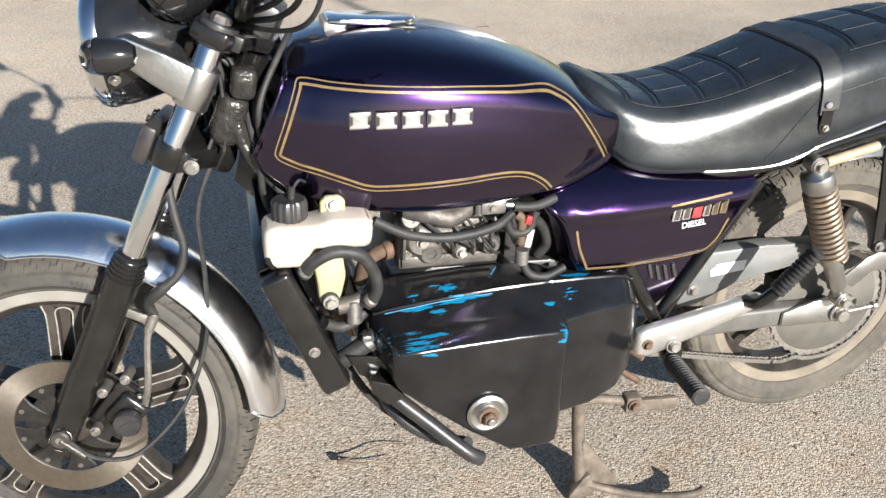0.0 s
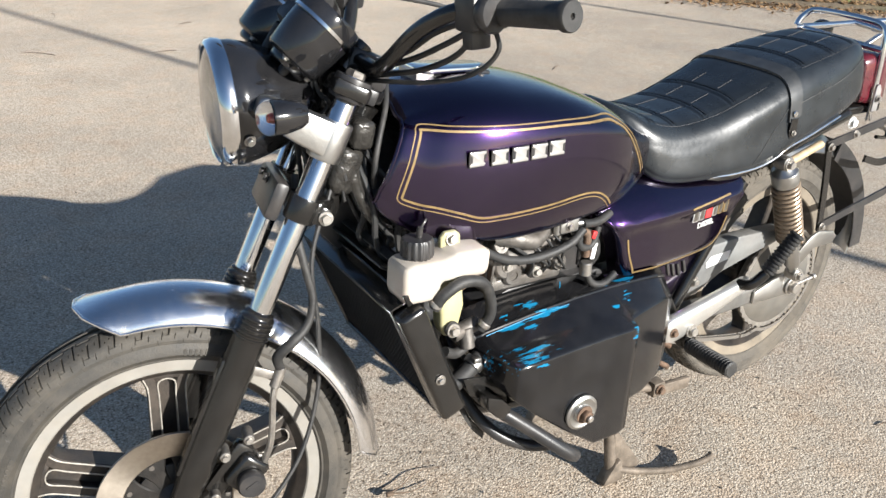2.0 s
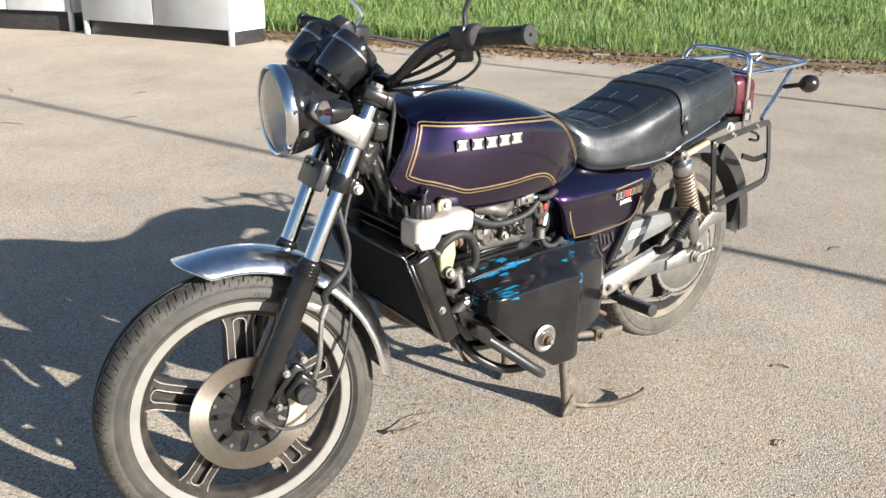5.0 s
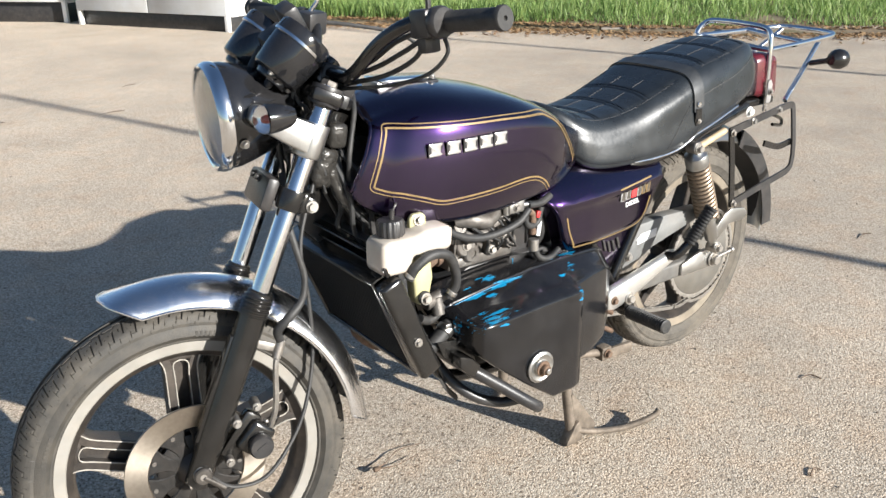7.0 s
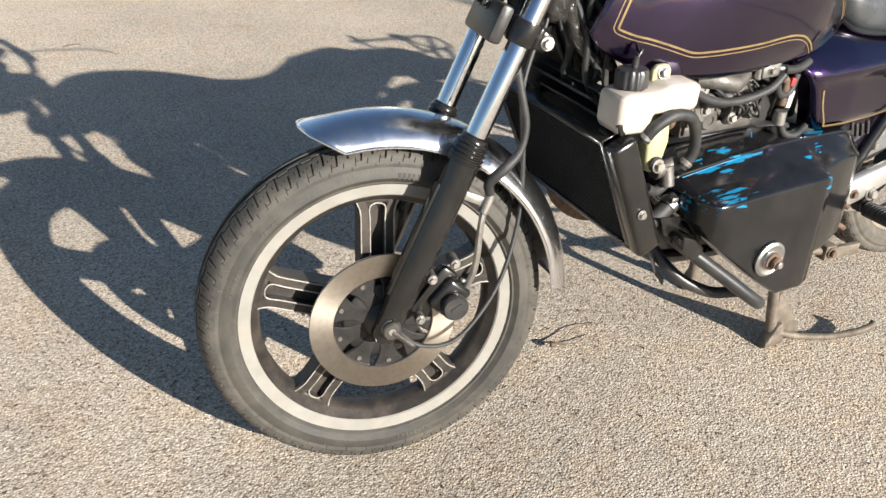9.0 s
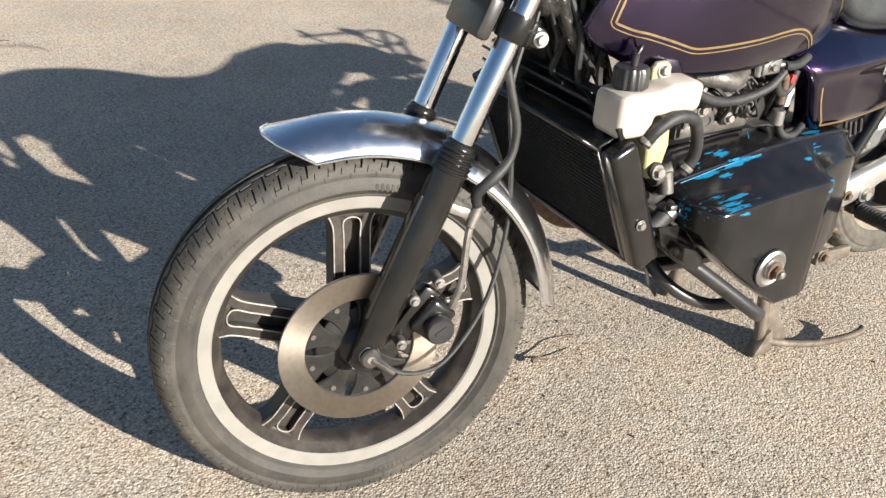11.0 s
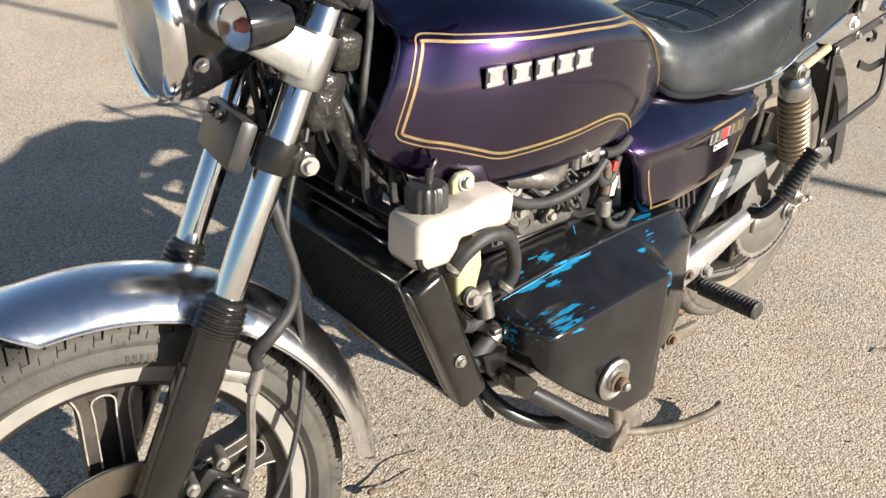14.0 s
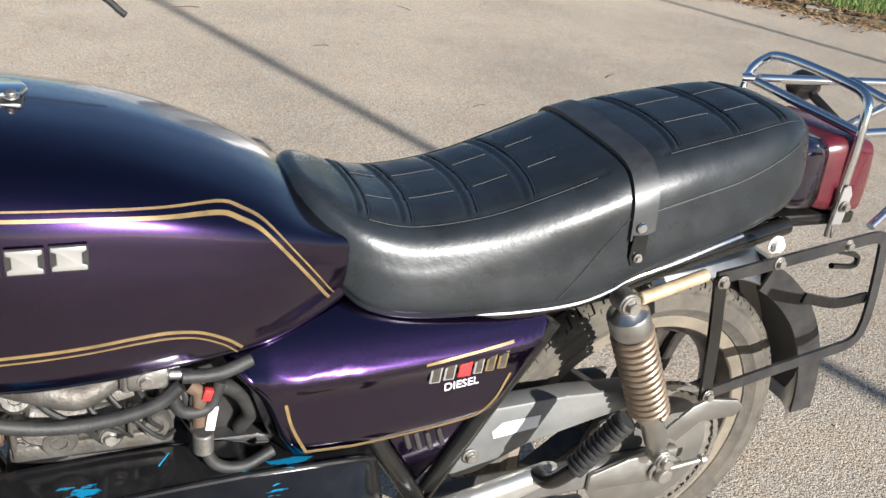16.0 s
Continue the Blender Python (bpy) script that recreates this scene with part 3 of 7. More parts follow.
def is_groove(u, j):
    """Whether cell u of 24 along a tread pitch, row j of 13 from the middle to the shoulder, is cut away."""
    if j == 0:
        return True
    if j == (2 if u < 12 else 3) or (u in (0, 12) and j in (2, 3)):
        return True
    if u in (3, 4):
        return 3 <= j <= 8
    if u == 8:
        return j in (5, 6, 10, 11)
    if u in (14, 15):
        return 5 <= j <= 10
    if u in (16, 17, 18):
        return j == 10
    if u in (19, 20):
        return j in (9, 10, 11) if u == 20 else j in (10, 6)
    return u == 23 and j in (7, 12)


def tread_mesh(m, crown, shoulder, half, pitches):
    """A raised tread band with zigzag grooves, long slits, fine sipes and hooked cuts on the shoulders."""
    verts, faces = [], []
    nu, nj = 24, 13
    step = 2 * math.pi / pitches

    def corner(i, u, j, s, low):
        hh = (0.02 + 0.99 * (1 - (1 - j / nj) ** 1.7)) * s
        t = (i + u / nu + (0.5 if s > 0 else 0.0) + 0.22 * (j / nj) ** 2) * step
        r = tyre_radius(crown, shoulder, hh) + (-0.003 if low else 0.0045)
        wide = 1.0 if low else 1.0 + 0.018 * abs(hh)
        verts.append(m @ Vector((r * math.cos(t), r * math.sin(t), half * 0.90 * hh * wide)))
        return len(verts) - 1

    for s in (-1, 1):
        for i in range(pitches):
            for j in range(nj):
                u = 0
                while u < nu:
                    if is_groove(u, j):
                        u += 1
                        continue
                    e = u + 1
                    while e < nu and e - u < 4 and not is_groove(e, j):
                        e += 1
                    top = [corner(i, u, j, s, False), corner(i, e, j, s, False), corner(i, e, j + 1, s, False), corner(i, u, j + 1, s, False)]
                    faces.append(top)
                    low = [corner(i, u, j, s, True), corner(i, e, j, s, True), corner(i, e, j + 1, s, True), corner(i, u, j + 1, s, True)]
                    for k, cut in enumerate((any(is_groove(q, j - 1) for q in range(u, e)) if j else True, is_groove(e % nu, j), j + 1 == nj or any(is_groove(q, j + 1) for q in range(u, e)), is_groove((u - 1) % nu, j))):
                        if cut:
                            faces.append((top[k], top[(k + 1) % 4], low[(k + 1) % 4], low[k]))
                    u = e
    me = bpy.data.meshes.new("tread")
    me.from_pydata(verts, [], faces)
    return me


def spoke_half(f, w0, w1):
    """Half the distance between a spoke's two ribs, which splay where they meet the rim."""
    return 0.5 * (w0 + (w1 - w0) * f) + 0.010 * max(0.0, (f - 0.78) / 0.22) ** 2


def spoke_mesh(m, angle, r0, r1, w0, w1, y0, y1):
    """One cast spoke: two ribs side by side from the hub to the rim, with a sunk web between them."""
    bm = bmesh.new()
    rot = m @ Matrix.Rotation(angle, 4, "Z")
    for s in (-1, 1):
        rings = []
        for k in range(11):
            f = k / 10
            r = r0 + (r1 - r0) * f
            c = s * spoke_half(f, w0, w1)
            t = 0.0088 + 0.0030 * max(0.0, (f - 0.7) / 0.3) ** 2
            h = y0 + (y1 - y0) * f
            rings.append([rot @ Vector((r, c + dx, z)) for dx, z in ((-t, -h), (t, -h), (t, h - 0.003), (t * 0.72, h), (-t * 0.72, h), (-t, h - 0.003))])
        skin(bm, rings)
    web = []
    for k in range(11):
        f = k / 10
        r = r0 + (r1 - r0) * f
        c = spoke_half(f, w0, w1)
        web.append([rot @ Vector((r, x, z)) for x, z in ((-c, -0.004), (c, -0.004), (c, 0.004), (-c, 0.004))])
    skin(bm, web)
    box(bm, (0.012, w1 + 0.016, 2 * y1), rot @ Matrix.Translation((r1 - 0.004, 0, 0)), 0.004)
    return bm


def spoke_edge(m, angle, r0, r1, w0, w1, y0, y1, side):
    """A bare bright lip: round the closed end of the slot (side 0), or along a rib's outer edge."""
    bm = bmesh.new()
    rot = m @ Matrix.Rotation(angle, 4, "Z")

    def at(f, c):
        return rot @ Vector((r0 + (r1 - r0) * f, c, y0 + (y1 - y0) * f + 0.0004))

    if side:
        line = [at(f, side * (spoke_half(f, w0, w1) + 0.0072)) for f in (0.30, 0.45, 0.60, 0.75, 0.85, 0.93, 0.985)]
    else:
        inner = [(f, spoke_half(f, w0, w1) - 0.0076) for f in (0.28, 0.45, 0.60, 0.75, 0.85)]
        tip = inner[-1][1]
        line = [at(f, c) for f, c in inner] + [at(0.90, tip * 0.92), at(0.93, tip * 0.62), at(0.945, 0.0), at(0.93, -tip * 0.62), at(0.90, -tip * 0.92)] + [at(f, -c) for f, c in reversed(inner)]
    tube(bm, line, 0.00125, 6, 3)
    return bm


def build_wheel(name, m, bead, crown, shoulder, half, material, phase, rim_half, label, tread_label, rim_mat, spoke_mat, edge=True, pitches=46):
    wheel_bm = bmesh.new()
    rb = bead
    # rim: outer lip with a flat pale face, a step, the dark barrel and the same inside
    half_rim = [(rb + 0.004, rim_half * 0.95), (rb + 0.0072, rim_half + 0.0005), (rb + 0.0045, rim_half + 0.0030), (rb - 0.0135, rim_half + 0.0010), (rb - 0.0160, rim_half - 0.0015),
                (rb - 0.0180, rim_half - 0.0060), (rb - 0.0270, rim_half * 0.62), (rb - 0.0330, rim_half * 0.25)]
    lathe(wheel_bm, half_rim + [(r, -h) for r, h in reversed(half_rim)] + [(rb - 0.014, -rim_half * 0.6), (rb - 0.018, 0), (rb - 0.014, rim_half * 0.6)], m, 96, True)
    for f in wheel_bm.faces:
        c = m.inverted() @ f.calc_center_median()
        f.material_index = 0 if abs(c.z) > rim_half * 0.90 and c.xy.length > rb - 0.0168 else 1
    wheel = part(name, wheel_bm, [rim_mat, spoke_mat], bike, label)
    bm = tyre_mesh(m, crown, shoulder, half, bead)
    # The carcass below the tread is coloured darker, for the shade inside the slits.
    for f in bm.faces:
        f.material_index = 1 if abs((m.inverted() @ f.calc_center_median()).z) < half * 0.87 and (m.inverted() @ f.calc_center_median()).xy.length > shoulder else 0
    part("tyre", bm, [material, RUBBER], wheel, tread_label, 30)
    me = tread_mesh(m, crown, shoulder, half, pitches)
    me.materials.append(material)
    tread = tagged(new("tread", me), "raised tread of the tyre with slits and hooked cuts", kind="stuff")
    tread.parent = wheel
    for i in range(5):
        a = phase + i * 2 * math.pi / 5
        sizes = 0.060, rb - 0.026, 0.040, 0.040, 0.022, 0.018
        part("spoke", spoke_mesh(m, a, *sizes), spoke_mat, wheel)
        for side in (-1, 0, 1) if edge else ():
            part("spoke_lip", spoke_edge(m, a, *sizes, side), LIP, wheel, "pale worn edge of the spoke")
    bm = bmesh.new()
    lathe(bm, [(1e-6, 0.052), (0.022, 0.052), (0.030, 0.045), (0.034, 0.03), (0.060, 0.026), (0.066, 0.018), (0.066, -0.018), (0.060, -0.026), (0.034, -0.03), (0.030, -0.045), (0.022, -0.052), (1e-6, -0.052)], m, 36)
    part("hub", bm, spoke_mat, wheel)
    return wheel


front_wheel = build_wheel("front_wheel", WHEEL_F, 0.2275, 0.2985, 0.2635, 0.049, TYRE, radians(113), 0.034,
                          "cast front wheel with five double spokes and a cream rim", "treaded black front tyre, dusty on the sidewall", RIM_WHITE, SPOKE)
# worn moulded marks on the sidewall, as plain raised bars
for a0, count, r, ln, h in ((92, 9, 0.2400, 0.0048, 0.0110), (152, 6, 0.2420, 0.0050, 0.0050), (176, 7, 0.2420, 0.0050, 0.0050), (300, 8, 0.2400, 0.0048, 0.0090)):
    for k in range(count):
        a = radians(a0 + (ln + 0.0028) / r * 57.3 * k)
        bm = bmesh.new()
        box(bm, (h, ln, 0.0012), WHEEL_F @ Matrix.Rotation(a, 4, "Z") @ Matrix.Translation((r + 0.009, 0, 0.0486)), 0.0005, 1)
        part("sidewall_mark", bm, TYRE, front_wheel)
# brake disc on the left side, with its carrier
bm = bmesh.new()
lathe(bm, [(0.1232, 0.0605), (0.1237, 0.0630), (0.1227, 0.0645), (0.0845, 0.0645), (0.083, 0.0630), (0.083, 0.0605), (0.0845, 0.0590), (0.1227, 0.0590)], None, 72, True)
brake = part("brake_disc", bm, DISC, front_wheel, "brushed steel brake disc")
brake.matrix_basis = WHEEL_F
bm = bmesh.new()
lathe(bm, [(0.034, 0.050), (0.062, 0.050), (0.066, 0.052), (0.066, 0.056), (0.062, 0.058), (0.034, 0.060)], WHEEL_F, 40, True)
part("carrier_ring", bm, SHADED_CARRIER, front_wheel)
for i in range(9):
    a = radians(20 + 40 * i)
    bm = bmesh.new()
    slab(bm, [(0.035, -0.0115), (0.052, -0.0125), (0.066, -0.0170), (0.080, -0.0262), (0.0885, -0.0280), (0.0930, 0.0), (0.0885, 0.0280), (0.080, 0.0262), (0.066, 0.0170), (0.052, 0.0125), (0.035, 0.0115)], 0.007,
         WHEEL_F @ Matrix.Rotation(a, 4, "Z") @ Matrix.Translation((0, 0, 0.0535)), 0.002, 1)
    part("disc_carrier", bm, SHADED_CARRIER, front_wheel)
    hex_bolt("disc_bolt", WHEEL_F @ Matrix.Rotation(a, 4, "Z") @ Vector((0.076, 0, 0.0570)), -F_RIGHT, 0.0046, CASTING, front_wheel)
bm = bmesh.new()
lathe(bm, [(1e-6, 0.075), (0.018, 0.075), (0.024, 0.070), (0.030, 0.060), (0.040, 0.056), (0.040, 0.045)], WHEEL_F, 30)
part("hub_cap", bm, SPOKE, front_wheel)

rear_wheel = build_wheel("rear_wheel", WHEEL_R, 0.212, 0.286, 0.258, 0.056, REAR_TYRE, radians(72), 0.042,
                         "cast rear wheel with pale rim, coated with dust", "rear tyre coated with pale dried mud", RIM_DUSTY, SPOKE, edge=False, pitches=44)

# ---- fork ----
LEG = 0.088
for s, tag in ((-1, "left"), (1, "right")):
    y = s * LEG
    leg = bmesh.new()
    lathe(leg, [(1e-6, -0.032), (0.016, -0.032), (0.021, -0.026), (0.022, 0.030), (0.0245, 0.050), (0.0252, 0.14), (0.0252, 0.285), (0.026, 0.300), (1e-6, 0.300)],
          FK @ Matrix.Translation((0, y, 0)), 28)
    box(leg, (0.012, 0.020, 0.20), FK @ Matrix.Translation((-0.022, y, 0.15)), 0.004)
    slider = part("fork_slider", leg, BLACK, bike, "black painted fork slider with scuffs")
    bm = bmesh.new()
    prof = [(1e-6, 0.292)]
    for k in range(5):
        h = 0.292 + 0.0074 * k
        prof += [(0.0250 - 0.0004 * k, h), (0.0275 - 0.0005 * k, h + 0.0022), (0.0275 - 0.0005 * k, h + 0.0042), (0.0246 - 0.0004 * k, h + 0.0062)]
    prof += [(0.0222, 0.330), (0.0222, 0.334), (0.0186, 0.337), (1e-6, 0.337)]
    lathe(bm, prof, FK @ Matrix.Translation((0, y, 0)), 28)
    part("dust_boot", bm, BLACK, slider, "ribbed rubber dust boot")
    bm = bmesh.new()
    lathe(bm, [(1e-6, 0.33), (0.0172, 0.33), (0.0172, 0.698), (0.0150, 0.701), (1e-6, 0.701)], FK @ Matrix.Translation((0, y, 0)), 28)
    part("fork_tube", bm, CHROME, bike, "chromed fork tube")
    bm = bmesh.new()
    lathe(bm, [(1e-6, 0.698), (0.0145, 0.698), (0.0145, 0.707), (0.0125, 0.710), (1e-6, 0.710)], FK @ Matrix.Translation((0, y, 0)), 6)
    part("fork_cap", bm, CASTING, bike)
    # lower clamp with pinch bolt
    bm = bmesh.new()
    lathe(bm, [(0.0172, 0.483), (0.0225, 0.483), (0.0235, 0.486), (0.0235, 0.516), (0.0225, 0.519), (0.0172, 0.519)], FK @ Matrix.Translation((0, y, 0)), 28, True)
    box(bm, (0.022, 0.018, 0.028), FK @ Matrix.Translation((0.028, y - 0.006, 0.501)), 0.004)
    clamp = part("lower_clamp", bm, BLACK, bike, "black fork clamp")
    hex_bolt("pinch_bolt", fk(0.034, y - 0.015, 0.501), -F_RIGHT, 0.0075, STEEL, clamp, True, "bright pinch bolt")
    # lamp bracket: bright sleeve with an ear that runs forward
    bm = bmesh.new()
    lathe(bm, [(0.0174, 0.578), (0.0235, 0.578), (0.0245, 0.581), (0.0245, 0.633), (0.0235, 0.636), (0.0174, 0.636)], FK @ Matrix.Translation((0, y, 0)), 28, True)
    slab(bm, [(0.010, 0.580), (0.010, 0.634), (-0.050, 0.636), (-0.104, 0.634), (-0.114, 0.628), (-0.114, 0.606), (-0.104, 0.600), (-0.050, 0.589)], 0.034,
         FK @ Matrix(((1, 0, 0, 0), (0, 0, -s, y + s * 0.0235), (0, 1, 0, 0), (0, 0, 0, 1))), 0.0045, 3)
    part("lamp_bracket", bm, ALU, bike, "satin aluminium headlamp bracket on the fork tube")
    # axle end
    hex_bolt("axle_nut", fk(0.0, s * (LEG + 0.018), 0.0), F_RIGHT * s, 0.011, STEEL, slider)

# yokes
bm = bmesh.new()
slab(bm, [(-0.030, -0.115), (0.020, -0.120), (0.050, -0.050), (0.070, -0.030), (0.070, 0.030), (0.050, 0.050), (0.020, 0.120), (-0.030, 0.115), (-0.020, 0.0)], 0.022,
     FK @ Matrix.Translation((0, 0, 0.672)), 0.005)
part("top_yoke", bm, BLACK, bike)
for s in (-1, 1):
    bm = bmesh.new()
    lathe(bm, [(0.0174, 0.668), (0.026, 0.668), (0.027, 0.671), (0.027, 0.697), (0.026, 0.700), (0.0174, 0.700)], FK @ Matrix.Translation((0, s * LEG, 0)), 24, True)
    box(bm, (0.020, 0.020, 0.022), FK @ Matrix.Translation((0.028, s * (LEG + 0.004), 0.684)), 0.003)
    part("yoke_clamp", bm, SATIN, bike, "dark clamp of the top yoke")
bm = bmesh.new()
slab(bm, [(-0.020, -0.100), (0.025, -0.105), (0.060, -0.030), (0.060, 0.030), (0.025, 0.105), (-0.020, 0.100), (-0.015, 0.0)], 0.034, FK @ Matrix.Translation((0, 0, 0.485)), 0.006)
part("bottom_yoke", bm, BLACK, bike)
bm = bmesh.new()
lathe(bm, [(1e-6, 0.48), (0.028, 0.48), (0.030, 0.50), (0.026, 0.52), (0.026, 0.65), (0.030, 0.665), (1e-6, 0.67)], FK @ Matrix.Translation((0.050, 0, 0)), 24)
part("steering_head", bm, BLACK, bike)

# ---- front mudguard: bright curved blade over the tyre ----
def mudguard(m, r, half, a0, a1, drop, steps=48, lip=0.004):
    bm = bmesh.new()
    rings = []
    for i in range(steps + 1):
        f = i / steps
        a = a0 + (a1 - a0) * f
        end = min(1.0, f / 0.085, (1 - f) / 0.05)
        w = half * (0.22 + 0.78 * math.sqrt(max(0.0, 1 - (1 - end) ** 2)))
        flare = 0.004 * max(0.0, 1 - f / 0.12) ** 2
        ring = []
        n = 14
        for k in range(n + 1):
            p = radians(74) * (-1 + 2 * k / n)
            ring.append((r + flare - drop * end * (1 - math.cos(p)) / (1 - math.cos(radians(74))), w * math.sin(p) / math.sin(radians(74))))
        inner = [(rr - 0.0025, yy * 0.985) for rr, yy in reversed(ring)]
        rings.append([m @ Vector((rr * math.cos(a), rr * math.sin(a), yy)) for rr, yy in ring + inner])
    skin(bm, rings)
    return bm


fender = part("front_mudguard", mudguard(GUARD_F, 0.331, 0.065, radians(135), radians(22), 0.042), HAZY_CHROME, bike, "polished chrome front mudguard", 60)
# rolled bead round its edge
bead = []
for i in range(61):
    f = i / 60
    a = radians(135 - 113 * f)
    end = min(1.0, f / 0.085, (1 - f) / 0.05)
    bead.append((0.331 + 0.004 * max(0.0, 1 - f / 0.12) ** 2 - 0.042 * end, a, 0.065 * (0.22 + 0.78 * math.sqrt(max(0.0, 1 - (1 - end) ** 2)))))
line = [GUARD_F @ Vector((r * math.cos(a), r * math.sin(a), w)) for r, a, w in bead] + [GUARD_F @ Vector((r * math.cos(a), r * math.sin(a), -w)) for r, a, w in reversed(bead)]
bm = bmesh.new()
tube(bm, line, 0.0024, 8, 0, True)
part("rolled_edge", bm, HAZY_CHROME, fender)
for s in (-1, 1):
    bm = bmesh.new()
    tube(bm, [fk(0.0, s * 0.070, 0.255), fk(0.02, s * 0.064, 0.285), fk(0.01, s * 0.050, 0.300)], 0.007, 8)
    part("mudguard_stay", bm, STEEL, fender)

# ---- brake caliper, hose and speedometer cable ----
bm = bmesh.new()
box(bm, (0.050, 0.040, 0.062), FK @ Matrix.Translation((0.076, -0.080, 0.074)) @ Matrix.Rotation(radians(18), 4, "Y"), 0.010, 3)
box(bm, (0.034, 0.024, 0.095), FK @ Matrix.Translation((0.052, -0.074, 0.070)) @ Matrix.Rotation(radians(14), 4, "Y"), 0.007)
caliper = part("brake_caliper", bm, BLACK, bike, "black brake caliper behind the fork slider")
bm = bmesh.new()
lathe(bm, [(1e-6, 0.0), (0.020, 0.0), (0.022, 0.003), (0.022, 0.014), (0.019, 0.018), (1e-6, 0.018)], along(fk(0.084, -0.100, 0.068), -F_RIGHT), 28)
box(bm, (0.020, 0.0015, 0.006), FK @ Matrix.Translation((0.084, -0.1188, 0.070)) @ Matrix.Rotation(radians(-55), 4, "Y"), 0.0004, 1)
part("caliper_cap", bm, SATIN, caliper, "round black caliper cap with worn lettering")
for x, h in ((0.032, 0.098), (0.043, 0.026), (0.056, 0.135)):
    bm = bmesh.new()
    rod(bm, fk(x, -0.070, h), fk(x, -0.102, h), 0.0085, 16)
    part("mounting_boss", bm, CASTING, caliper)
    hex_bolt("caliper_bolt", fk(x, -0.101, h), -F_RIGHT, 0.0054, STEEL, caliper, True, "bright caliper bolt")
for x, h in ((0.085, 0.105), (0.098, 0.092)):
    hex_bolt("bleed_nipple", fk(x, -0.090, h), F_UP, 0.005, STEEL, caliper, False)
bm = bmesh.new()
tube(bm, [fk(0.098, -0.085, 0.085), fk(0.090, -0.098, 0.14), fk(0.066, -0.100, 0.21), fk(0.060, -0.098, 0.240)], 0.0055, 8)
part("brake_pipe", bm, STEEL, bike)
bm = bmesh.new()
rod(bm, fk(0.061, -0.099, 0.228), fk(0.060, -0.098, 0.262), 0.0080, 14)
box(bm, (0.04, 0.004, 0.014), FK @ Matrix.Translation((0.040, -0.096, 0.245)), 0.001)
part("hose_joint", bm, STEEL, bike, "bright joint of the brake hose")
bm = bmesh.new()
tube(bm, [fk(0.060, -0.098, 0.258), (-0.533, -0.126, 0.525), (-0.512, -0.133, 0.548), (-0.486, -0.131, 0.571), (-0.475, -0.125, 0.610), (-0.482, -0.118, 0.655), (-0.486, -0.100, 0.710), (-0.470, -0.060, 0.780)], [0.0068, 0.0085, 0.0085, 0.0062, 0.0062, 0.0062, 0.0062, 0.0062], 10, 7)
part("brake_hose", bm, RUBBER, bike, "black rubber brake hose")
bm = bmesh.new()
tube(bm, [fk(0.010, -0.112, 0.000), fk(0.060, -0.112, -0.012), fk(0.112, -0.105, 0.010), fk(0.143, -0.088, 0.070), fk(0.154, -0.072, 0.14), fk(0.142, -0.056, 0.232), fk(0.105, -0.050, 0.325), fk(0.058, -0.042, 0.42), fk(0.05, -0.02, 0.52)], 0.0037, 8, 8)
part("speedometer_cable", bm, RUBBER, bike, "thin black speedometer cable")
bm = bmesh.new()
lathe(bm, [(1e-6, 0), (0.014, 0), (0.0155, 0.002), (0.0155, 0.008), (0.013, 0.011), (0.006, 0.0115), (0.005, 0.009), (1e-6, 0.009)], along(fk(0.0, -0.108, 0.0), -F_RIGHT), 24)
rod(bm, fk(0.0, -0.116, 0.0), fk(0.045, -0.112, -0.016), 0.0055, 12)
part("cable_drive", bm, mat("oily_dark_casting", (0.10, 0.09, 0.08), 0.4, 0.6, vary=0.4, scale=40, dirt=0.6, dirt_color=(0.03, 0.025, 0.02), dirt_scale=40, bump=0.0008, bump_scale=200), bike)

# ---- headlamp ----
HL = Vector((-0.556, 0.010, 0.877))
HL_FWD = Vector((-math.cos(radians(8)), math.sin(radians(8)), -0.04)).normalized()
HM = along(HL, HL_FWD)
bm = bmesh.new()
lathe(bm, [(1e-6, -0.150), (0.020, -0.149), (0.034, -0.143), (0.049, -0.128), (0.062, -0.106), (0.074, -0.080), (0.083, -0.052), (0.0885, -0.032), (0.0895, -0.026), (0.0895, -0.013), (0.0870, -0.008), (0.080, -0.008)], HM, 48)
lamp = part("headlamp", bm, GLOSS, bike, "round headlamp with glossy black shell and chrome rim")
bm = bmesh.new()
lathe(bm, [(0.088, -0.014), (0.0915, -0.013), (0.0925, -0.010), (0.0930, -0.002), (0.0905, 0.006), (0.0860, 0.010), (0.0825, 0.008), (0.0820, 0.000), (0.0850, -0.009)], HM, 64, True)
part("lamp_rim", bm, CHROME, lamp, "chrome headlamp rim")
bm = bmesh.new()
lathe(bm, [(1e-6, 0.020), (0.030, 0.0185), (0.060, 0.013), (0.083, 0.004), (0.083, 0.001), (0.060, 0.009), (0.030, 0.0145), (1e-6, 0.016)], HM, 48)
part("lamp_glass", bm, GLASS, lamp, "dusty clear headlamp glass")
bm = bmesh.new()
lathe(bm, [(0.080, 0.0), (0.060, -0.028), (0.035, -0.046), (0.012, -0.052), (1e-6, -0.052)], HM, 40)
part("reflector", bm, ALU, lamp, "dulled lamp reflector")
hex_bolt("lamp_screw", Vector((-0.541, -0.078, 0.846)), Vector((0.1, -0.9, -0.4)), 0.006, STEEL, lamp)
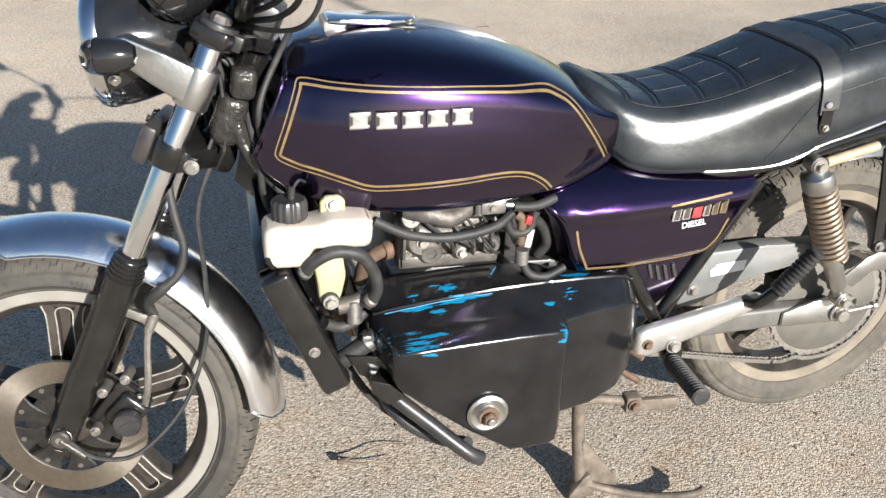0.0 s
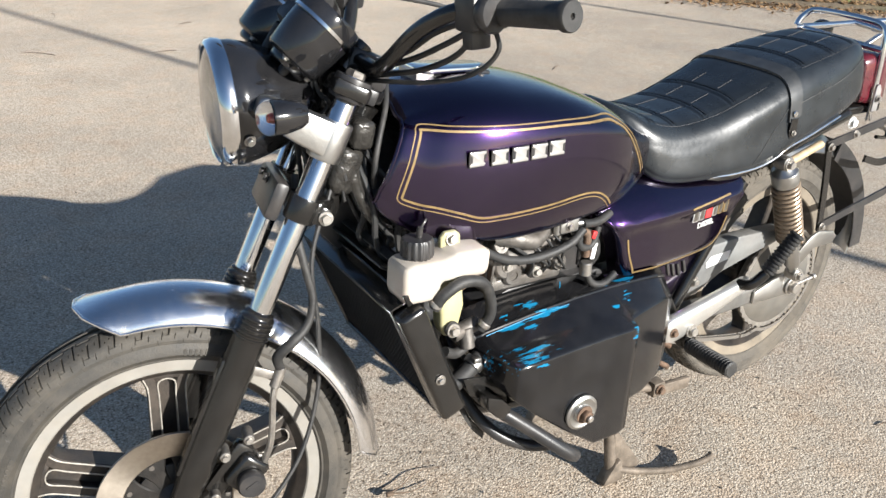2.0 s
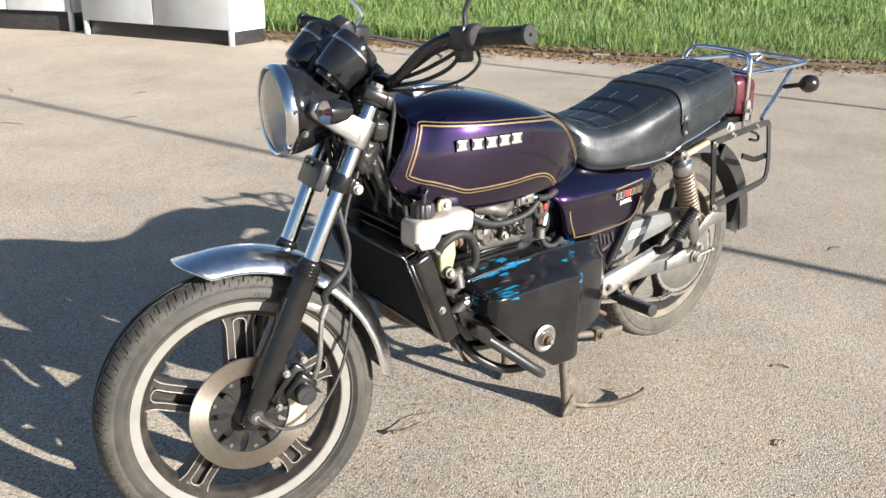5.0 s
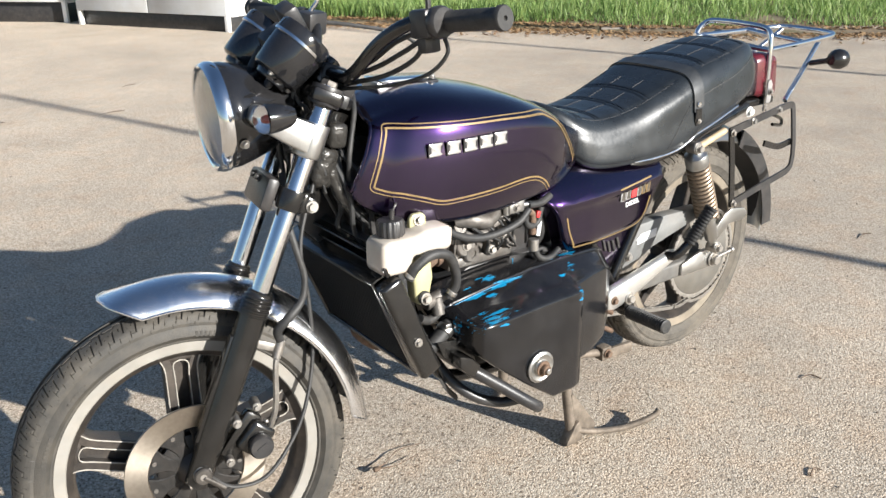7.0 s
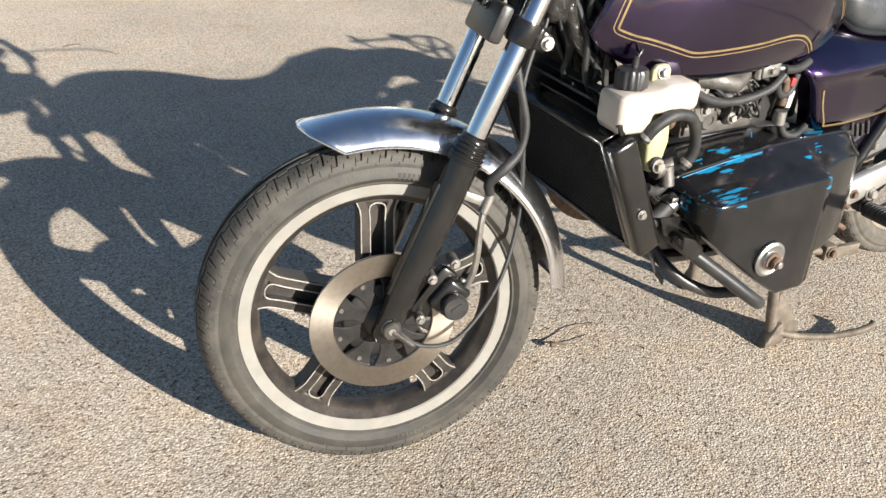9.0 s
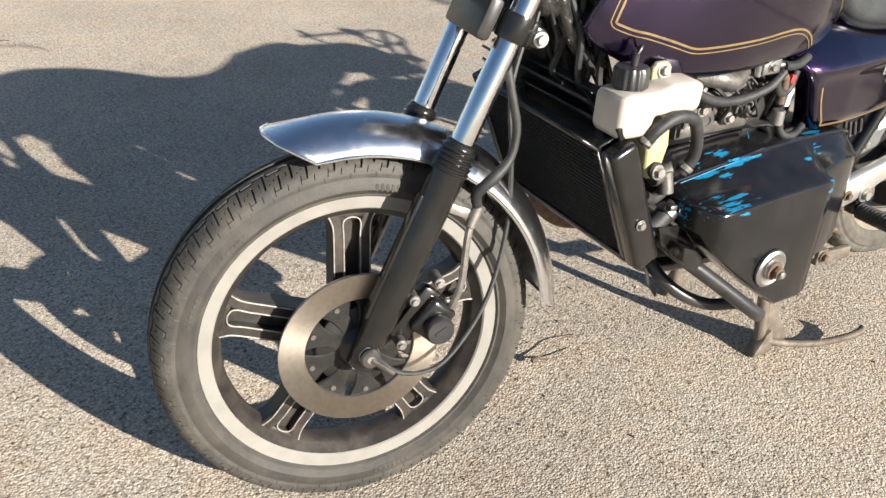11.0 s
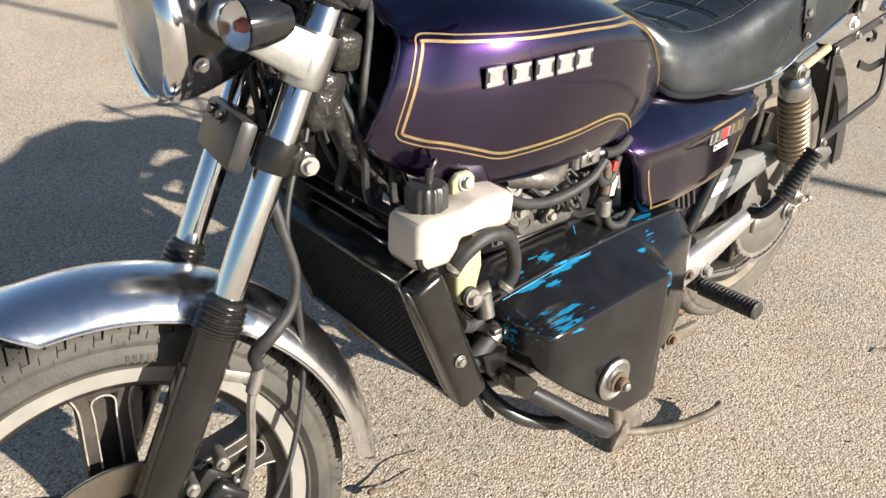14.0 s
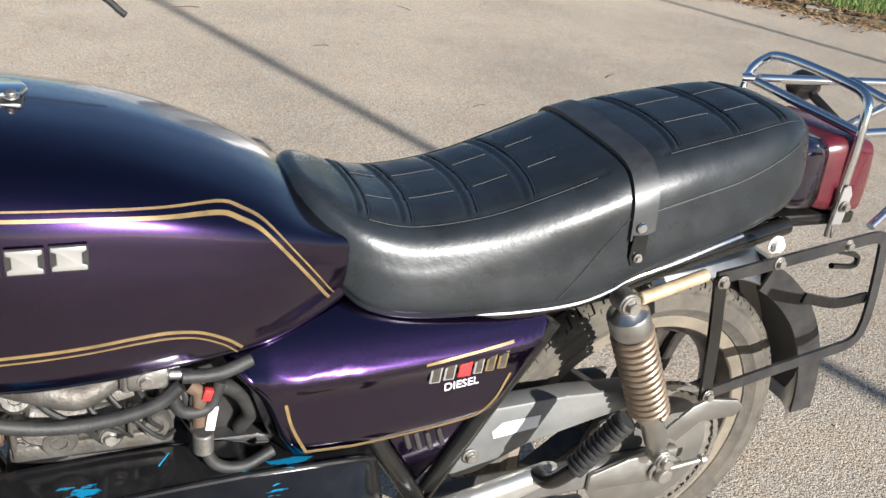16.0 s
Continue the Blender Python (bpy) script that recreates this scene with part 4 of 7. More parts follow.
# ---- indicators in front ----
for s in (-1, 1):
    base = Vector((-0.541, -0.178, 0.905))
    base = base if s < 0 else base - F_RIGHT * 2 * (base - HUB_F).dot(F_RIGHT)
    m = along(base, HL_FWD)
    bm = bmesh.new()
    lathe(bm, [(1e-6, -0.042), (0.012, -0.040), (0.018, -0.030), (0.0225, -0.010), (0.0232, 0.004), (0.020, 0.006)], m, 28)
    shell = part("front_indicator", bm, GLOSS, bike, "small round indicator with black shell and clear lens")
    bm = bmesh.new()
    lathe(bm, [(0.0222, 0.004), (0.0216, 0.012), (0.017, 0.020), (0.009, 0.024), (1e-6, 0.025)], m, 28)
    part("indicator_lens", bm, CLEAR, shell, "clear indicator lens")
    bm = bmesh.new()
    lathe(bm, [(0.0205, 0.0045), (0.016, -0.006), (0.009, -0.012), (1e-6, -0.013)], m, 24)
    part("bowl", bm, CHROME, shell, "bright bowl behind the lens")
    bm = bmesh.new()
    rod(bm, m @ Vector((0, 0, -0.018)), fk(-0.104, s * (LEG + 0.010), 0.612), 0.0065, 12)
    part("indicator_stem", bm, BLACK, shell)
    bm = bmesh.new()
    lathe(bm, [(1e-6, 0.0), (0.004, 0.0), (0.0052, 0.004), (0.0035, 0.009), (1e-6, 0.010)], m, 16)
    part("bulb", bm, AMBER, shell, "amber bulb")

# ---- horn plate below the lamp ----
bm = bmesh.new()
box(bm, (0.022, 0.130, 0.058), Matrix.Translation((-0.500, -0.036, 0.753)) @ FK.to_3x3().to_4x4(), 0.007)
horn = part("bracket_cover", bm, SATIN, bike, "dull black cover plate below the headlamp")
for yy in (-0.005, 0.028):
    hex_bolt("cover_bolt", Vector((-0.500, -0.036, 0.753)) - F_BACK * 0.011 + F_RIGHT * yy + F_UP * 0.018, -F_BACK, 0.006, SATIN, horn)

# ---- instruments ----
for yy, c in ((-0.062, Vector((-0.430, -0.056, 0.980))), (0.066, Vector((-0.428, 0.072, 0.982)))):
    ax = (F_UP * 0.93 + F_BACK * 0.37).normalized()
    m = along(c, ax)
    bm = bmesh.new()
    lathe(bm, [(1e-6, -0.064), (0.026, -0.064), (0.029, -0.061), (0.030, -0.054), (0.039, -0.052), (0.0425, -0.048), (0.0465, -0.010), (0.0475, 0.012)], m, 40)
    lathe(bm, [(0.049, 0.014), (0.049, 0.032), (0.046, 0.037), (0.041, 0.037), (0.039, 0.030), (1e-6, 0.028)], m, 40)
    pod = part("instrument_pod", bm, GLOSS, bike, "round black instrument pod")
    bm = bmesh.new()
    lathe(bm, [(0.0475, 0.010), (0.0500, 0.011), (0.0500, 0.0155), (0.0475, 0.0165)], m, 40, True)
    part("trim_ring", bm, CHROME, pod, "chrome ring round the pod")
    bm = bmesh.new()
    rod(bm, c - ax * 0.055, c - ax * 0.105 + F_UP * -0.02, 0.008, 10)
    part("pod_cable", bm, RUBBER, pod)
    for k in range(3):
        hex_bolt("pod_screw", c - ax * 0.0525 + (m.to_3x3() @ Vector((math.cos(2.1 * k + 0.5), math.sin(2.1 * k + 0.5), 0))) * 0.0345, -ax, 0.0042, STEEL, pod)
bm = bmesh.new()
box(bm, (0.055, 0.13, 0.05), along(Vector((-0.408, 0.006, 0.955)), (F_UP * 0.8 + F_BACK * 0.6)) @ Matrix.Rotation(STEER, 4, "Z"), 0.010)
box(bm, (0.05, 0.07, 0.03), along(Vector((-0.395, 0.008, 1.02)), (F_UP * 0.8 + F_BACK * 0.6)) @ Matrix.Rotation(STEER, 4, "Z"), 0.008)
part("warning_lamp_panel", bm, SATIN, bike)

# ---- handlebar: left half, mirrored to the right across the fork's middle plane ----
LEFT_BAR = [Vector((-0.362, -0.005, 0.945)), Vector((-0.368, -0.100, 0.938)), Vector((-0.366, -0.140, 0.950)), Vector((-0.350, -0.200, 1.005)), Vector((-0.322, -0.250, 1.036)), Vector((-0.285, -0.295, 1.040)), Vector((-0.270, -0.405, 1.052))]


def mirror_fork(p):
    return p - F_RIGHT * 2 * (p - HUB_F).dot(F_RIGHT)


bm = bmesh.new()
tube(bm, [(-0.335, 0.300, 1.020), (-0.298, 0.180, 1.004), (-0.286, 0.130, 0.996)] + [mirror_fork(p) for p in reversed(LEFT_BAR[:3])] + LEFT_BAR, 0.0112, 12, 6)
handlebar = part("handlebar", bm, BLACK, bike, "black steel handlebar")
for flip in (False, True):
    a, b = (Vector((-0.300, 0.185, 1.004)), Vector((-0.336, 0.302, 1.020))) if flip else (Vector((-0.287, -0.290, 1.039)), Vector((-0.2695, -0.408, 1.0525)))
    bm = bmesh.new()
    m = along(a, b - a)
    ln = (b - a).length
    lathe(bm, [(1e-6, 0), (0.019, 0.0), (0.0195, 0.006), (0.0165, 0.010), (0.0165, ln - 0.012), (0.0190, ln - 0.010), (0.0190, ln - 0.002), (0.0175, ln), (0.004, ln), (0.003, ln - 0.004), (1e-6, ln - 0.004)], m, 28)
    part("grip", bm, RUBBER, handlebar, "black rubber grip")
    c = Vector((-0.288, 0.140, 1.000)) if flip else Vector((-0.305, -0.268, 1.036))
    d = (b - a).normalized()
    bm = bmesh.new()
    box(bm, (0.048, 0.044, 0.040), along(c, d), 0.006)
    box(bm, (0.034, 0.030, 0.020), along(c + Vector((0, 0, -0.030)), d), 0.004)
    lathe(bm, [(1e-6, 0.018), (0.024, 0.018), (0.025, 0.021), (0.025, 0.030), (0.022, 0.034), (1e-6, 0.034)], along(c, d), 24)
    part("switch_box", bm, SATIN, handlebar, "black handlebar switch box")
    bm = bmesh.new()
    tube(bm, [c + Vector((0, 0, 0.02)), c + Vector((0.004, 0.0, 0.06)), Vector((-0.40, 0.22, 1.18)) if flip else Vector((-0.27, -0.30, 1.18))], 0.0045, 8)
    st = part("mirror_stem", bm, CHROME if flip else SATIN, handlebar)
    bm = bmesh.new()
    c = Vector((-0.44, 0.22, 1.20)) if flip else Vector((-0.235, -0.295, 1.20))
    away = Vector((0.8, 0.6, 0)) if flip else Vector((0.7, -0.7, 0))
    lathe(bm, [(1e-6, -0.02), (0.03, -0.016), (0.046, -0.004), (0.048, 0.004), (0.044, 0.006), (1e-6, 0.006)], along(c, away) @ Matrix.Diagonal((1.35, 0.72, 1, 1)), 28)
    part("mirror", bm, SATIN, handlebar, "round black rear-view mirror")
bm = bmesh.new()
rod(bm, Vector((-0.385, -0.045, 0.925)), Vector((-0.350, -0.045, 0.958)), 0.016, 14)
rod(bm, mirror_fork(Vector((-0.385, -0.045, 0.925))), mirror_fork(Vector((-0.350, -0.045, 0.958))), 0.016, 14)
part("bar_clamp", bm, BLACK, handlebar)
bm = bmesh.new()
tube(bm, [(-0.272, 0.160, 1.000), (-0.160, 0.195, 0.980), (-0.050, 0.205, 0.955), (-0.010, 0.190, 0.930)], 0.0042, 8, 5)
part("throttle_cable", bm, RUBBER, bike)
# cables hanging from the switch box
for k, pts in enumerate((
        [(-0.305, -0.262, 1.010), (-0.305, -0.225, 0.975), (-0.325, -0.17, 0.945), (-0.355, -0.10, 0.925), (-0.40, -0.03, 0.90)],
        [(-0.300, -0.250, 1.012), (-0.312, -0.205, 0.985), (-0.335, -0.15, 0.955), (-0.375, -0.07, 0.925)],
        [(-0.315, -0.245, 1.020), (-0.325, -0.200, 1.000), (-0.345, -0.145, 0.962), (-0.38, -0.06, 0.93)],
        [(-0.290, -0.285, 1.020), (-0.286, -0.290, 0.990), (-0.300, -0.255, 0.955), (-0.325, -0.18, 0.930), (-0.37, -0.08, 0.915)])):
    bm = bmesh.new()
    tube(bm, pts, 0.0042 if k != 3 else 0.0034, 8, 7)
    part("control_cable", bm, RUBBER, bike)
# bunch of leads behind the lamp
rng = random.Random(3)
for k in range(9):
    a = Vector((-0.43 + rng.uniform(-0.02, 0.03), rng.uniform(-0.05, 0.06), 0.94))
    b = Vector((-0.42 + rng.uniform(-0.03, 0.03), rng.uniform(-0.05, 0.05), 0.80 + rng.uniform(-0.04, 0.04)))
    c = Vector((-0.40 + rng.uniform(-0.03, 0.03), rng.uniform(-0.04, 0.04), 0.70))
    bm = bmesh.new()
    tube(bm, [a, a.lerp(b, 0.5) + Vector((rng.uniform(-0.02, 0.02), rng.uniform(-0.02, 0.02), 0)), b, c], rng.uniform(0.003, 0.005), 7, 6)
    part("wiring_lead", bm, RUBBER, bike)
bm = bmesh.new()
tube(bm, [(-0.300, -0.020, 0.890), (-0.322, -0.060, 0.865), (-0.346, -0.086, 0.825), (-0.356, -0.092, 0.784), (-0.350, -0.080, 0.735)], 0.0048, 10, 7)
part("vent_hose", bm, RUBBER, bike)

rng = random.Random(21)
bm = bmesh.new()
box(bm, (0.070, 0.085, 0.050), FK @ Matrix.Translation((0.030, 0.0, 0.715)), 0.010)
part("ignition_switch", bm, SATIN, bike, "black ignition switch between the yokes")
for k in range(14):
    a = HL - HL_FWD * (0.10 + rng.uniform(0, 0.04)) + Vector((0, rng.uniform(-0.05, 0.05), rng.uniform(-0.03, 0.06)))
    b = fk(rng.uniform(-0.03, 0.04), rng.uniform(-0.06, 0.06), rng.uniform(0.57, 0.66))
    c = fk(rng.uniform(0.03, 0.07), rng.uniform(-0.07, 0.05), rng.uniform(0.50, 0.60))
    bm = bmesh.new()
    tube(bm, [a, a.lerp(b, 0.5) + Vector((0, rng.uniform(-0.02, 0.02), rng.uniform(-0.03, 0.03))), b, c], rng.uniform(0.002, 0.0045), 7, 6)
    part("wiring_lead", bm, RUBBER, bike)
bm = bmesh.new()
rod(bm, (-0.447, -0.046, 0.850), (-0.451, -0.042, 0.930), 0.0045, 10)
box(bm, (0.015, 0.015, 0.015), Matrix.Translation((-0.451, -0.042, 0.935)), 0.003)
part("adjuster_rod", bm, STEEL, bike, "thin steel rod with a pale end piece")
bm = bmesh.new()
rod(bm, fk(-0.115, 0.0, 0.655), fk(-0.105, 0.0, 0.725), 0.0075, 12)
part("pod_cable", bm, RUBBER, bike)

# ---- fuel tank ----
from mathutils.bvhtree import BVHTree

# x, top, bottom, half width, height of the widest line, half width of the lower edge
TANK = [(-0.200, 0.835, 0.765, 0.060, 0.80, 0.054), (-0.230, 0.852, 0.756, 0.096, 0.80, 0.086), (-0.300, 0.862, 0.748, 0.107, 0.80, 0.097), (-0.334, 0.868, 0.743, 0.1125, 0.80, 0.102), (-0.3385, 0.873, 0.738, 0.119, 0.80, 0.108),
        (-0.3355, 0.877, 0.732, 0.1235, 0.80, 0.112), (-0.326, 0.882, 0.722, 0.128, 0.797, 0.115), (-0.300, 0.889, 0.702, 0.138, 0.79, 0.123),
        (-0.260, 0.896, 0.681, 0.156, 0.782, 0.140), (-0.20, 0.899, 0.662, 0.174, 0.775, 0.153), (-0.12, 0.894, 0.653, 0.181, 0.77, 0.158), (-0.03, 0.878, 0.656, 0.175, 0.765, 0.154),
        (0.05, 0.853, 0.662, 0.164, 0.755, 0.146), (0.11, 0.828, 0.668, 0.147, 0.745, 0.133), (0.16, 0.798, 0.682, 0.124, 0.738, 0.116), (0.195, 0.780, 0.697, 0.106, 0.735, 0.102)]


def tank_rings():
    rings = []
    keys = [Vector(s[:3]) for s in TANK], [Vector(s[3:]) for s in TANK]
    for a, b in zip(smooth_line(keys[0], 5), smooth_line(keys[1], 5)):
        x, zt, zb = a
        w, zm, wb = b
        g = max(0.0, min(1.0, (x + 0.12) / 0.14))
        half = [(0, zt), (0.38 * w, zt - 0.004), ((0.66 + 0.05 * g) * w, zt - 0.016 + 0.002 * g), ((0.84 + 0.06 * g) * w, zm + (0.72 - 0.04 * g) * (zt - zm)), ((0.945 + 0.022 * g) * w, zm + 0.52 * (zt - zm)), ((0.982 + 0.008 * g) * w, zm + 0.26 * (zt - zm)), (w, zm), (0.985 * w, zm - 0.5 * (zm - zb)), (0.95 * w, zb + 0.018), (wb, zb), (wb * 0.75, zb + 0.012), (0.03, zb + 0.045)]
        half = smooth_line([Vector((y, z, 0)) for y, z in half], 4)
        ring = [(v.x, v.y) for v in half]
        full = [(-y, z) for y, z in ring] + [(y, z) for y, z in reversed(ring[1:])]
        k = max(0.0, min(1.0, (-0.10 - x) / 0.22))
        rings.append([Vector((x + 0.42 * k * (z - 0.80), y, z)) for y, z in full])
    return rings


tm = skin(bmesh.new(), tank_rings())
tm.faces.ensure_lookup_table()
for f in list(tm.faces)[:20 * len(tank_rings()[0])] + [tm.faces[-2]]:
    f.material_index = 1  # recess at the front end, coloured black for the shade inside it
bmesh.ops.recalc_face_normals(tm, faces=tm.faces)
TANK_BVH = BVHTree.FromBMesh(tm)
RIM_LINE = [v.copy() for v in tank_rings()[20]]
tank = part("fuel_tank", tm, [PURPLE, SATIN], bike, "dark purple metallic fuel tank with gold pinstripes", 50)
# rolled rim round the tank's front end
bm = bmesh.new()
tube(bm, RIM_LINE, 0.0034, 8, 0, True)
part("rolled_rim", bm, PURPLE, tank)


def on_side(bvh, x, z, out=0.0):
    """The place on the left face of a body at x, z, and the normal there."""
    p, nrm, _, _ = bvh.ray_cast(Vector((x, -0.6, z)), Vector((0, 1, 0)))
    if p is None:
        p, nrm, _, _ = bvh.find_nearest(Vector((x, -0.12, z)))
    if nrm.y > 0:
        nrm = -nrm
    return p + nrm * out, nrm


def stripe(name, bvh, pts, width, material, parent, soft=6, out=0.0009):
    """A thin painted line laid on a body's left face."""
    line = smooth_line([Vector((x, z, 0)) for x, z in pts], soft)
    bm = bmesh.new()
    rings = []
    for i, p in enumerate(line):
        a, b = line[max(0, i - 1)], line[min(len(line) - 1, i + 1)]
        t = (b - a).normalized()
        n2 = Vector((-t.y, t.x, 0)) * width / 2
        up = [on_side(bvh, (p + s * n2).x, (p + s * n2).y, out)[0] for s in (-1, 1)]
        dn = [on_side(bvh, (p + s * n2).x, (p + s * n2).y, -0.0006)[0] for s in (1, -1)]
        rings.append(up + dn)
    skin(bm, rings)
    return part(name, bm, material, parent)


GOLD_TOP = [(-0.295, 0.844), (-0.261, 0.842), (-0.232, 0.841), (-0.172, 0.839), (-0.075, 0.835), (-0.007, 0.83), (0.048, 0.825), (0.072, 0.816), (0.098, 0.798), (0.14, 0.747), (0.173, 0.702)]
GOLD_BOT = [(-0.331, 0.743), (-0.305, 0.734), (-0.283, 0.729), (-0.245, 0.717), (-0.211, 0.706), (-0.175, 0.705), (-0.134, 0.706), (-0.073, 0.708), (-0.029, 0.711), (0.004, 0.711), (0.032, 0.705), (0.057, 0.69), (0.074, 0.673)]


def offset(pts, d):
    out = []
    for i, p in enumerate(pts):
        a, b = Vector(pts[max(0, i - 1)]), Vector(pts[min(len(pts) - 1, i + 1)])
        t = (b - a).normalized()
        out.append((p[0] - t.y * d, p[1] + t.x * d))
    return out


GOLD_LOOP = [p for p in reversed(GOLD_TOP)] + [(-0.2975, 0.8425), (-0.299, 0.836), (-0.315, 0.79), (-0.3295, 0.7495), (-0.3295, 0.7445), (-0.3265, 0.742)] + GOLD_BOT[1:]
stripe("pinstripe", TANK_BVH, GOLD_LOOP, 0.0032, GOLD, tank, 5)
stripe("pinstripe", TANK_BVH, offset(GOLD_LOOP, -0.0070), 0.0016, GOLD, tank, 5)

# raised maker's lettering, as plain bright blocks
for k in range(5):
    x0 = -0.236 + 0.0352 * k
    z0 = 0.7915 + 0.0005 * k
    c, nrm = on_side(TANK_BVH, x0 + 0.0135, z0 + 0.010)
    m = Matrix.Translation(c + nrm * 0.001) @ Matrix((Vector((1, 0, 0)), Vector((0, 0, 1)), nrm)).transposed().to_4x4()
    bm = bmesh.new()
    slab(bm, [(-0.0160, -0.0132), (0.0160, -0.0132), (0.0160, 0.0132), (-0.0160, 0.0132)], 0.0022, m, 0.0008, 1)
    plate = part("badge_plate", bm, SATIN, tank)
    bm = bmesh.new()
    slab(bm, [(-0.0146, -0.0116), (0.0146, -0.0116), (0.0146, -0.0072), (0.0104, -0.0056), (0.0104, 0.0056), (0.0146, 0.0072), (0.0146, 0.0116), (-0.0146, 0.0116), (-0.0146, 0.0072), (-0.0104, 0.0056), (-0.0104, -0.0056), (-0.0146, -0.0072)], 0.0036, m, 0.0012, 2)
    part("badge_block", bm, SHINY_WHITE, tank, "bright raised block of the tank badge")

# filler cap: flat bright lid in a recess
bm = bmesh.new()
m = Matrix.Translation((-0.185, -0.002, 0.899)) @ Matrix.Rotation(radians(2.5), 4, "Y")
slab(bm, [(-0.062, -0.030), (-0.045, -0.036), (0.030, -0.032), (0.068, -0.018), (0.074, 0.0), (0.068, 0.018), (0.030, 0.032), (-0.045, 0.036), (-0.062, 0.030)], 0.008, m, 0.003, 2)
cap = part("filler_lid", bm, CHROME, tank, "flat polished filler lid")
bm = bmesh.new()
box(bm, (0.034, 0.058, 0.018), Matrix.Translation((-0.236, -0.002, 0.896)), 0.004)
part("lid_lock", bm, SHINY_WHITE, cap)
bm = bmesh.new()
box(bm, (0.11, 0.066, 0.012), Matrix.Translation((-0.170, -0.002, 0.891)), 0.004)
part("lid_seat", bm, SATIN, cap)
hex_bolt("lid_hinge", (-0.125, -0.024, 0.900), (0, -0.3, 1), 0.005, STEEL, cap)

# ---- seat ----
# x, top, bottom, half width
SEAT = [(0.137, 0.803, 0.772, 0.046), (0.145, 0.813, 0.746, 0.064), (0.159, 0.814, 0.722, 0.084), (0.180, 0.805, 0.699, 0.103), (0.21, 0.792, 0.680, 0.119), (0.27, 0.780, 0.671, 0.131), (0.36, 0.791, 0.670, 0.138), (0.45, 0.820, 0.674, 0.143), (0.52, 0.846, 0.692, 0.145),
        (0.56, 0.857, 0.710, 0.145), (0.62, 0.870, 0.730, 0.142), (0.70, 0.884, 0.752, 0.134), (0.755, 0.893, 0.768, 0.122), (0.795, 0.892, 0.780, 0.105), (0.825, 0.882, 0.790, 0.082), (0.845, 0.862, 0.800, 0.056), (0.856, 0.836, 0.808, 0.028)]


def seat_at(x):
    """Top, bottom and half width of the seat at x."""
    for a, b in zip(SEAT, SEAT[1:]):
        if a[0] <= x <= b[0]:
            f = (x - a[0]) / (b[0] - a[0])
            return [p + (q - p) * f for p, q in zip(a[1:], b[1:])]
    return SEAT[-1][1:]


def seat_section(zt, zb, w):
    half = [(0, zt), (0.42 * w, zt - 0.001), (0.66 * w, zt - 0.005), (0.79 * w, zt - 0.013 * min(1.0, (zt - zb) / 0.08)), (0.875 * w, zt - 0.027 * min(1.0, (zt - zb) / 0.10)), (0.93 * w, zt - 0.046 * min(1.0, (zt - zb) / 0.11)), (0.968 * w, zt - 0.56 * (zt - zb)), (1.01 * w, zt - 0.82 * (zt - zb)), (0.99 * w, zb + 0.010), (0.93 * w, zb), (0.6 * w, zb + 0.004)]
    return [(v.x, v.y) for v in smooth_line([Vector((y, z, 0)) for y, z in half], 7)]


QUILT_X = [0.215, 0.267, 0.345, 0.415, 0.600, 0.690, 0.765]


def quilt(x, y, w):
    """Depth of the stitched seams on the seat's top: two close grooves with a welt between."""
    d = 0.0
    inside = max(0.0, min(1.0, (0.70 - abs(y) / w) / 0.04))
    bow = x + 1.4 * y * y - 0.008
    for q in QUILT_X:
        u = bow - q
        d += inside * (math.exp(-((u - 0.0055) / 0.0022) ** 2) + math.exp(-((u + 0.0055) / 0.0022) ** 2) - 0.55 * math.exp(-(u / 0.0028) ** 2))
        d -= inside * 0.9 * math.exp(-((u + 0.030) / 0.020) ** 2) * 0.5
    if 0.195 < x < 0.505 or 0.575 < x < 0.80:
        for q in (-0.034, 0.034):
            d += 0.45 * math.exp(-((y - q) / 0.0028) ** 2)
        d += 0.8 * math.exp(-((abs(y) - 0.70 * w) / 0.0030) ** 2)
    d += 0.9 * math.exp(-((x - 0.538) / 0.011) ** 2) * max(0.0, min(1.0, (0.99 - abs(y) / w) / 0.1))
    return d


def seat_mesh():
    rings = []
    base = smooth_line([Vector(s[:3]) for s in SEAT], 34)
    wide = smooth_line([Vector((s[3], 0, 0)) for s in SEAT], 34)
    for v, wv in zip(base, wide):
        x, zt, zb = v
        w = wv.x
        sec = seat_section(zt, zb, w)
        full = [(-y, z) for y, z in sec] + [(y, z) for y, z in reversed(sec[1:])]
        k = max(0.0, 1 - (x - 0.14) / 0.12)
        rings.append([Vector((x + 0.22 * k * max(0.0, 0.765 - z), y, z - (0.0020 * quilt(x, y, w) if z > zt - 0.045 else 0))) for y, z in full])
    bm = bmesh.new()
    skin(bm, rings)
    return bm


sm = seat_mesh()
bmesh.ops.recalc_face_normals(sm, faces=sm.faces)
SEAT_BVH = BVHTree.FromBMesh(sm)
seat = part("seat", sm, VINYL, bike, "long black vinyl dual seat with quilted top", 60)


def on_top(bvh, x, y, out=0.0):
    p, nrm, _, _ = bvh.ray_cast(Vector((x, y, 1.4)), Vector((0, 0, -1)))
    return p + nrm * out if p is not None else Vector((x, y, 0.85))


def seat_width(x):
    return seat_at(x)[2]


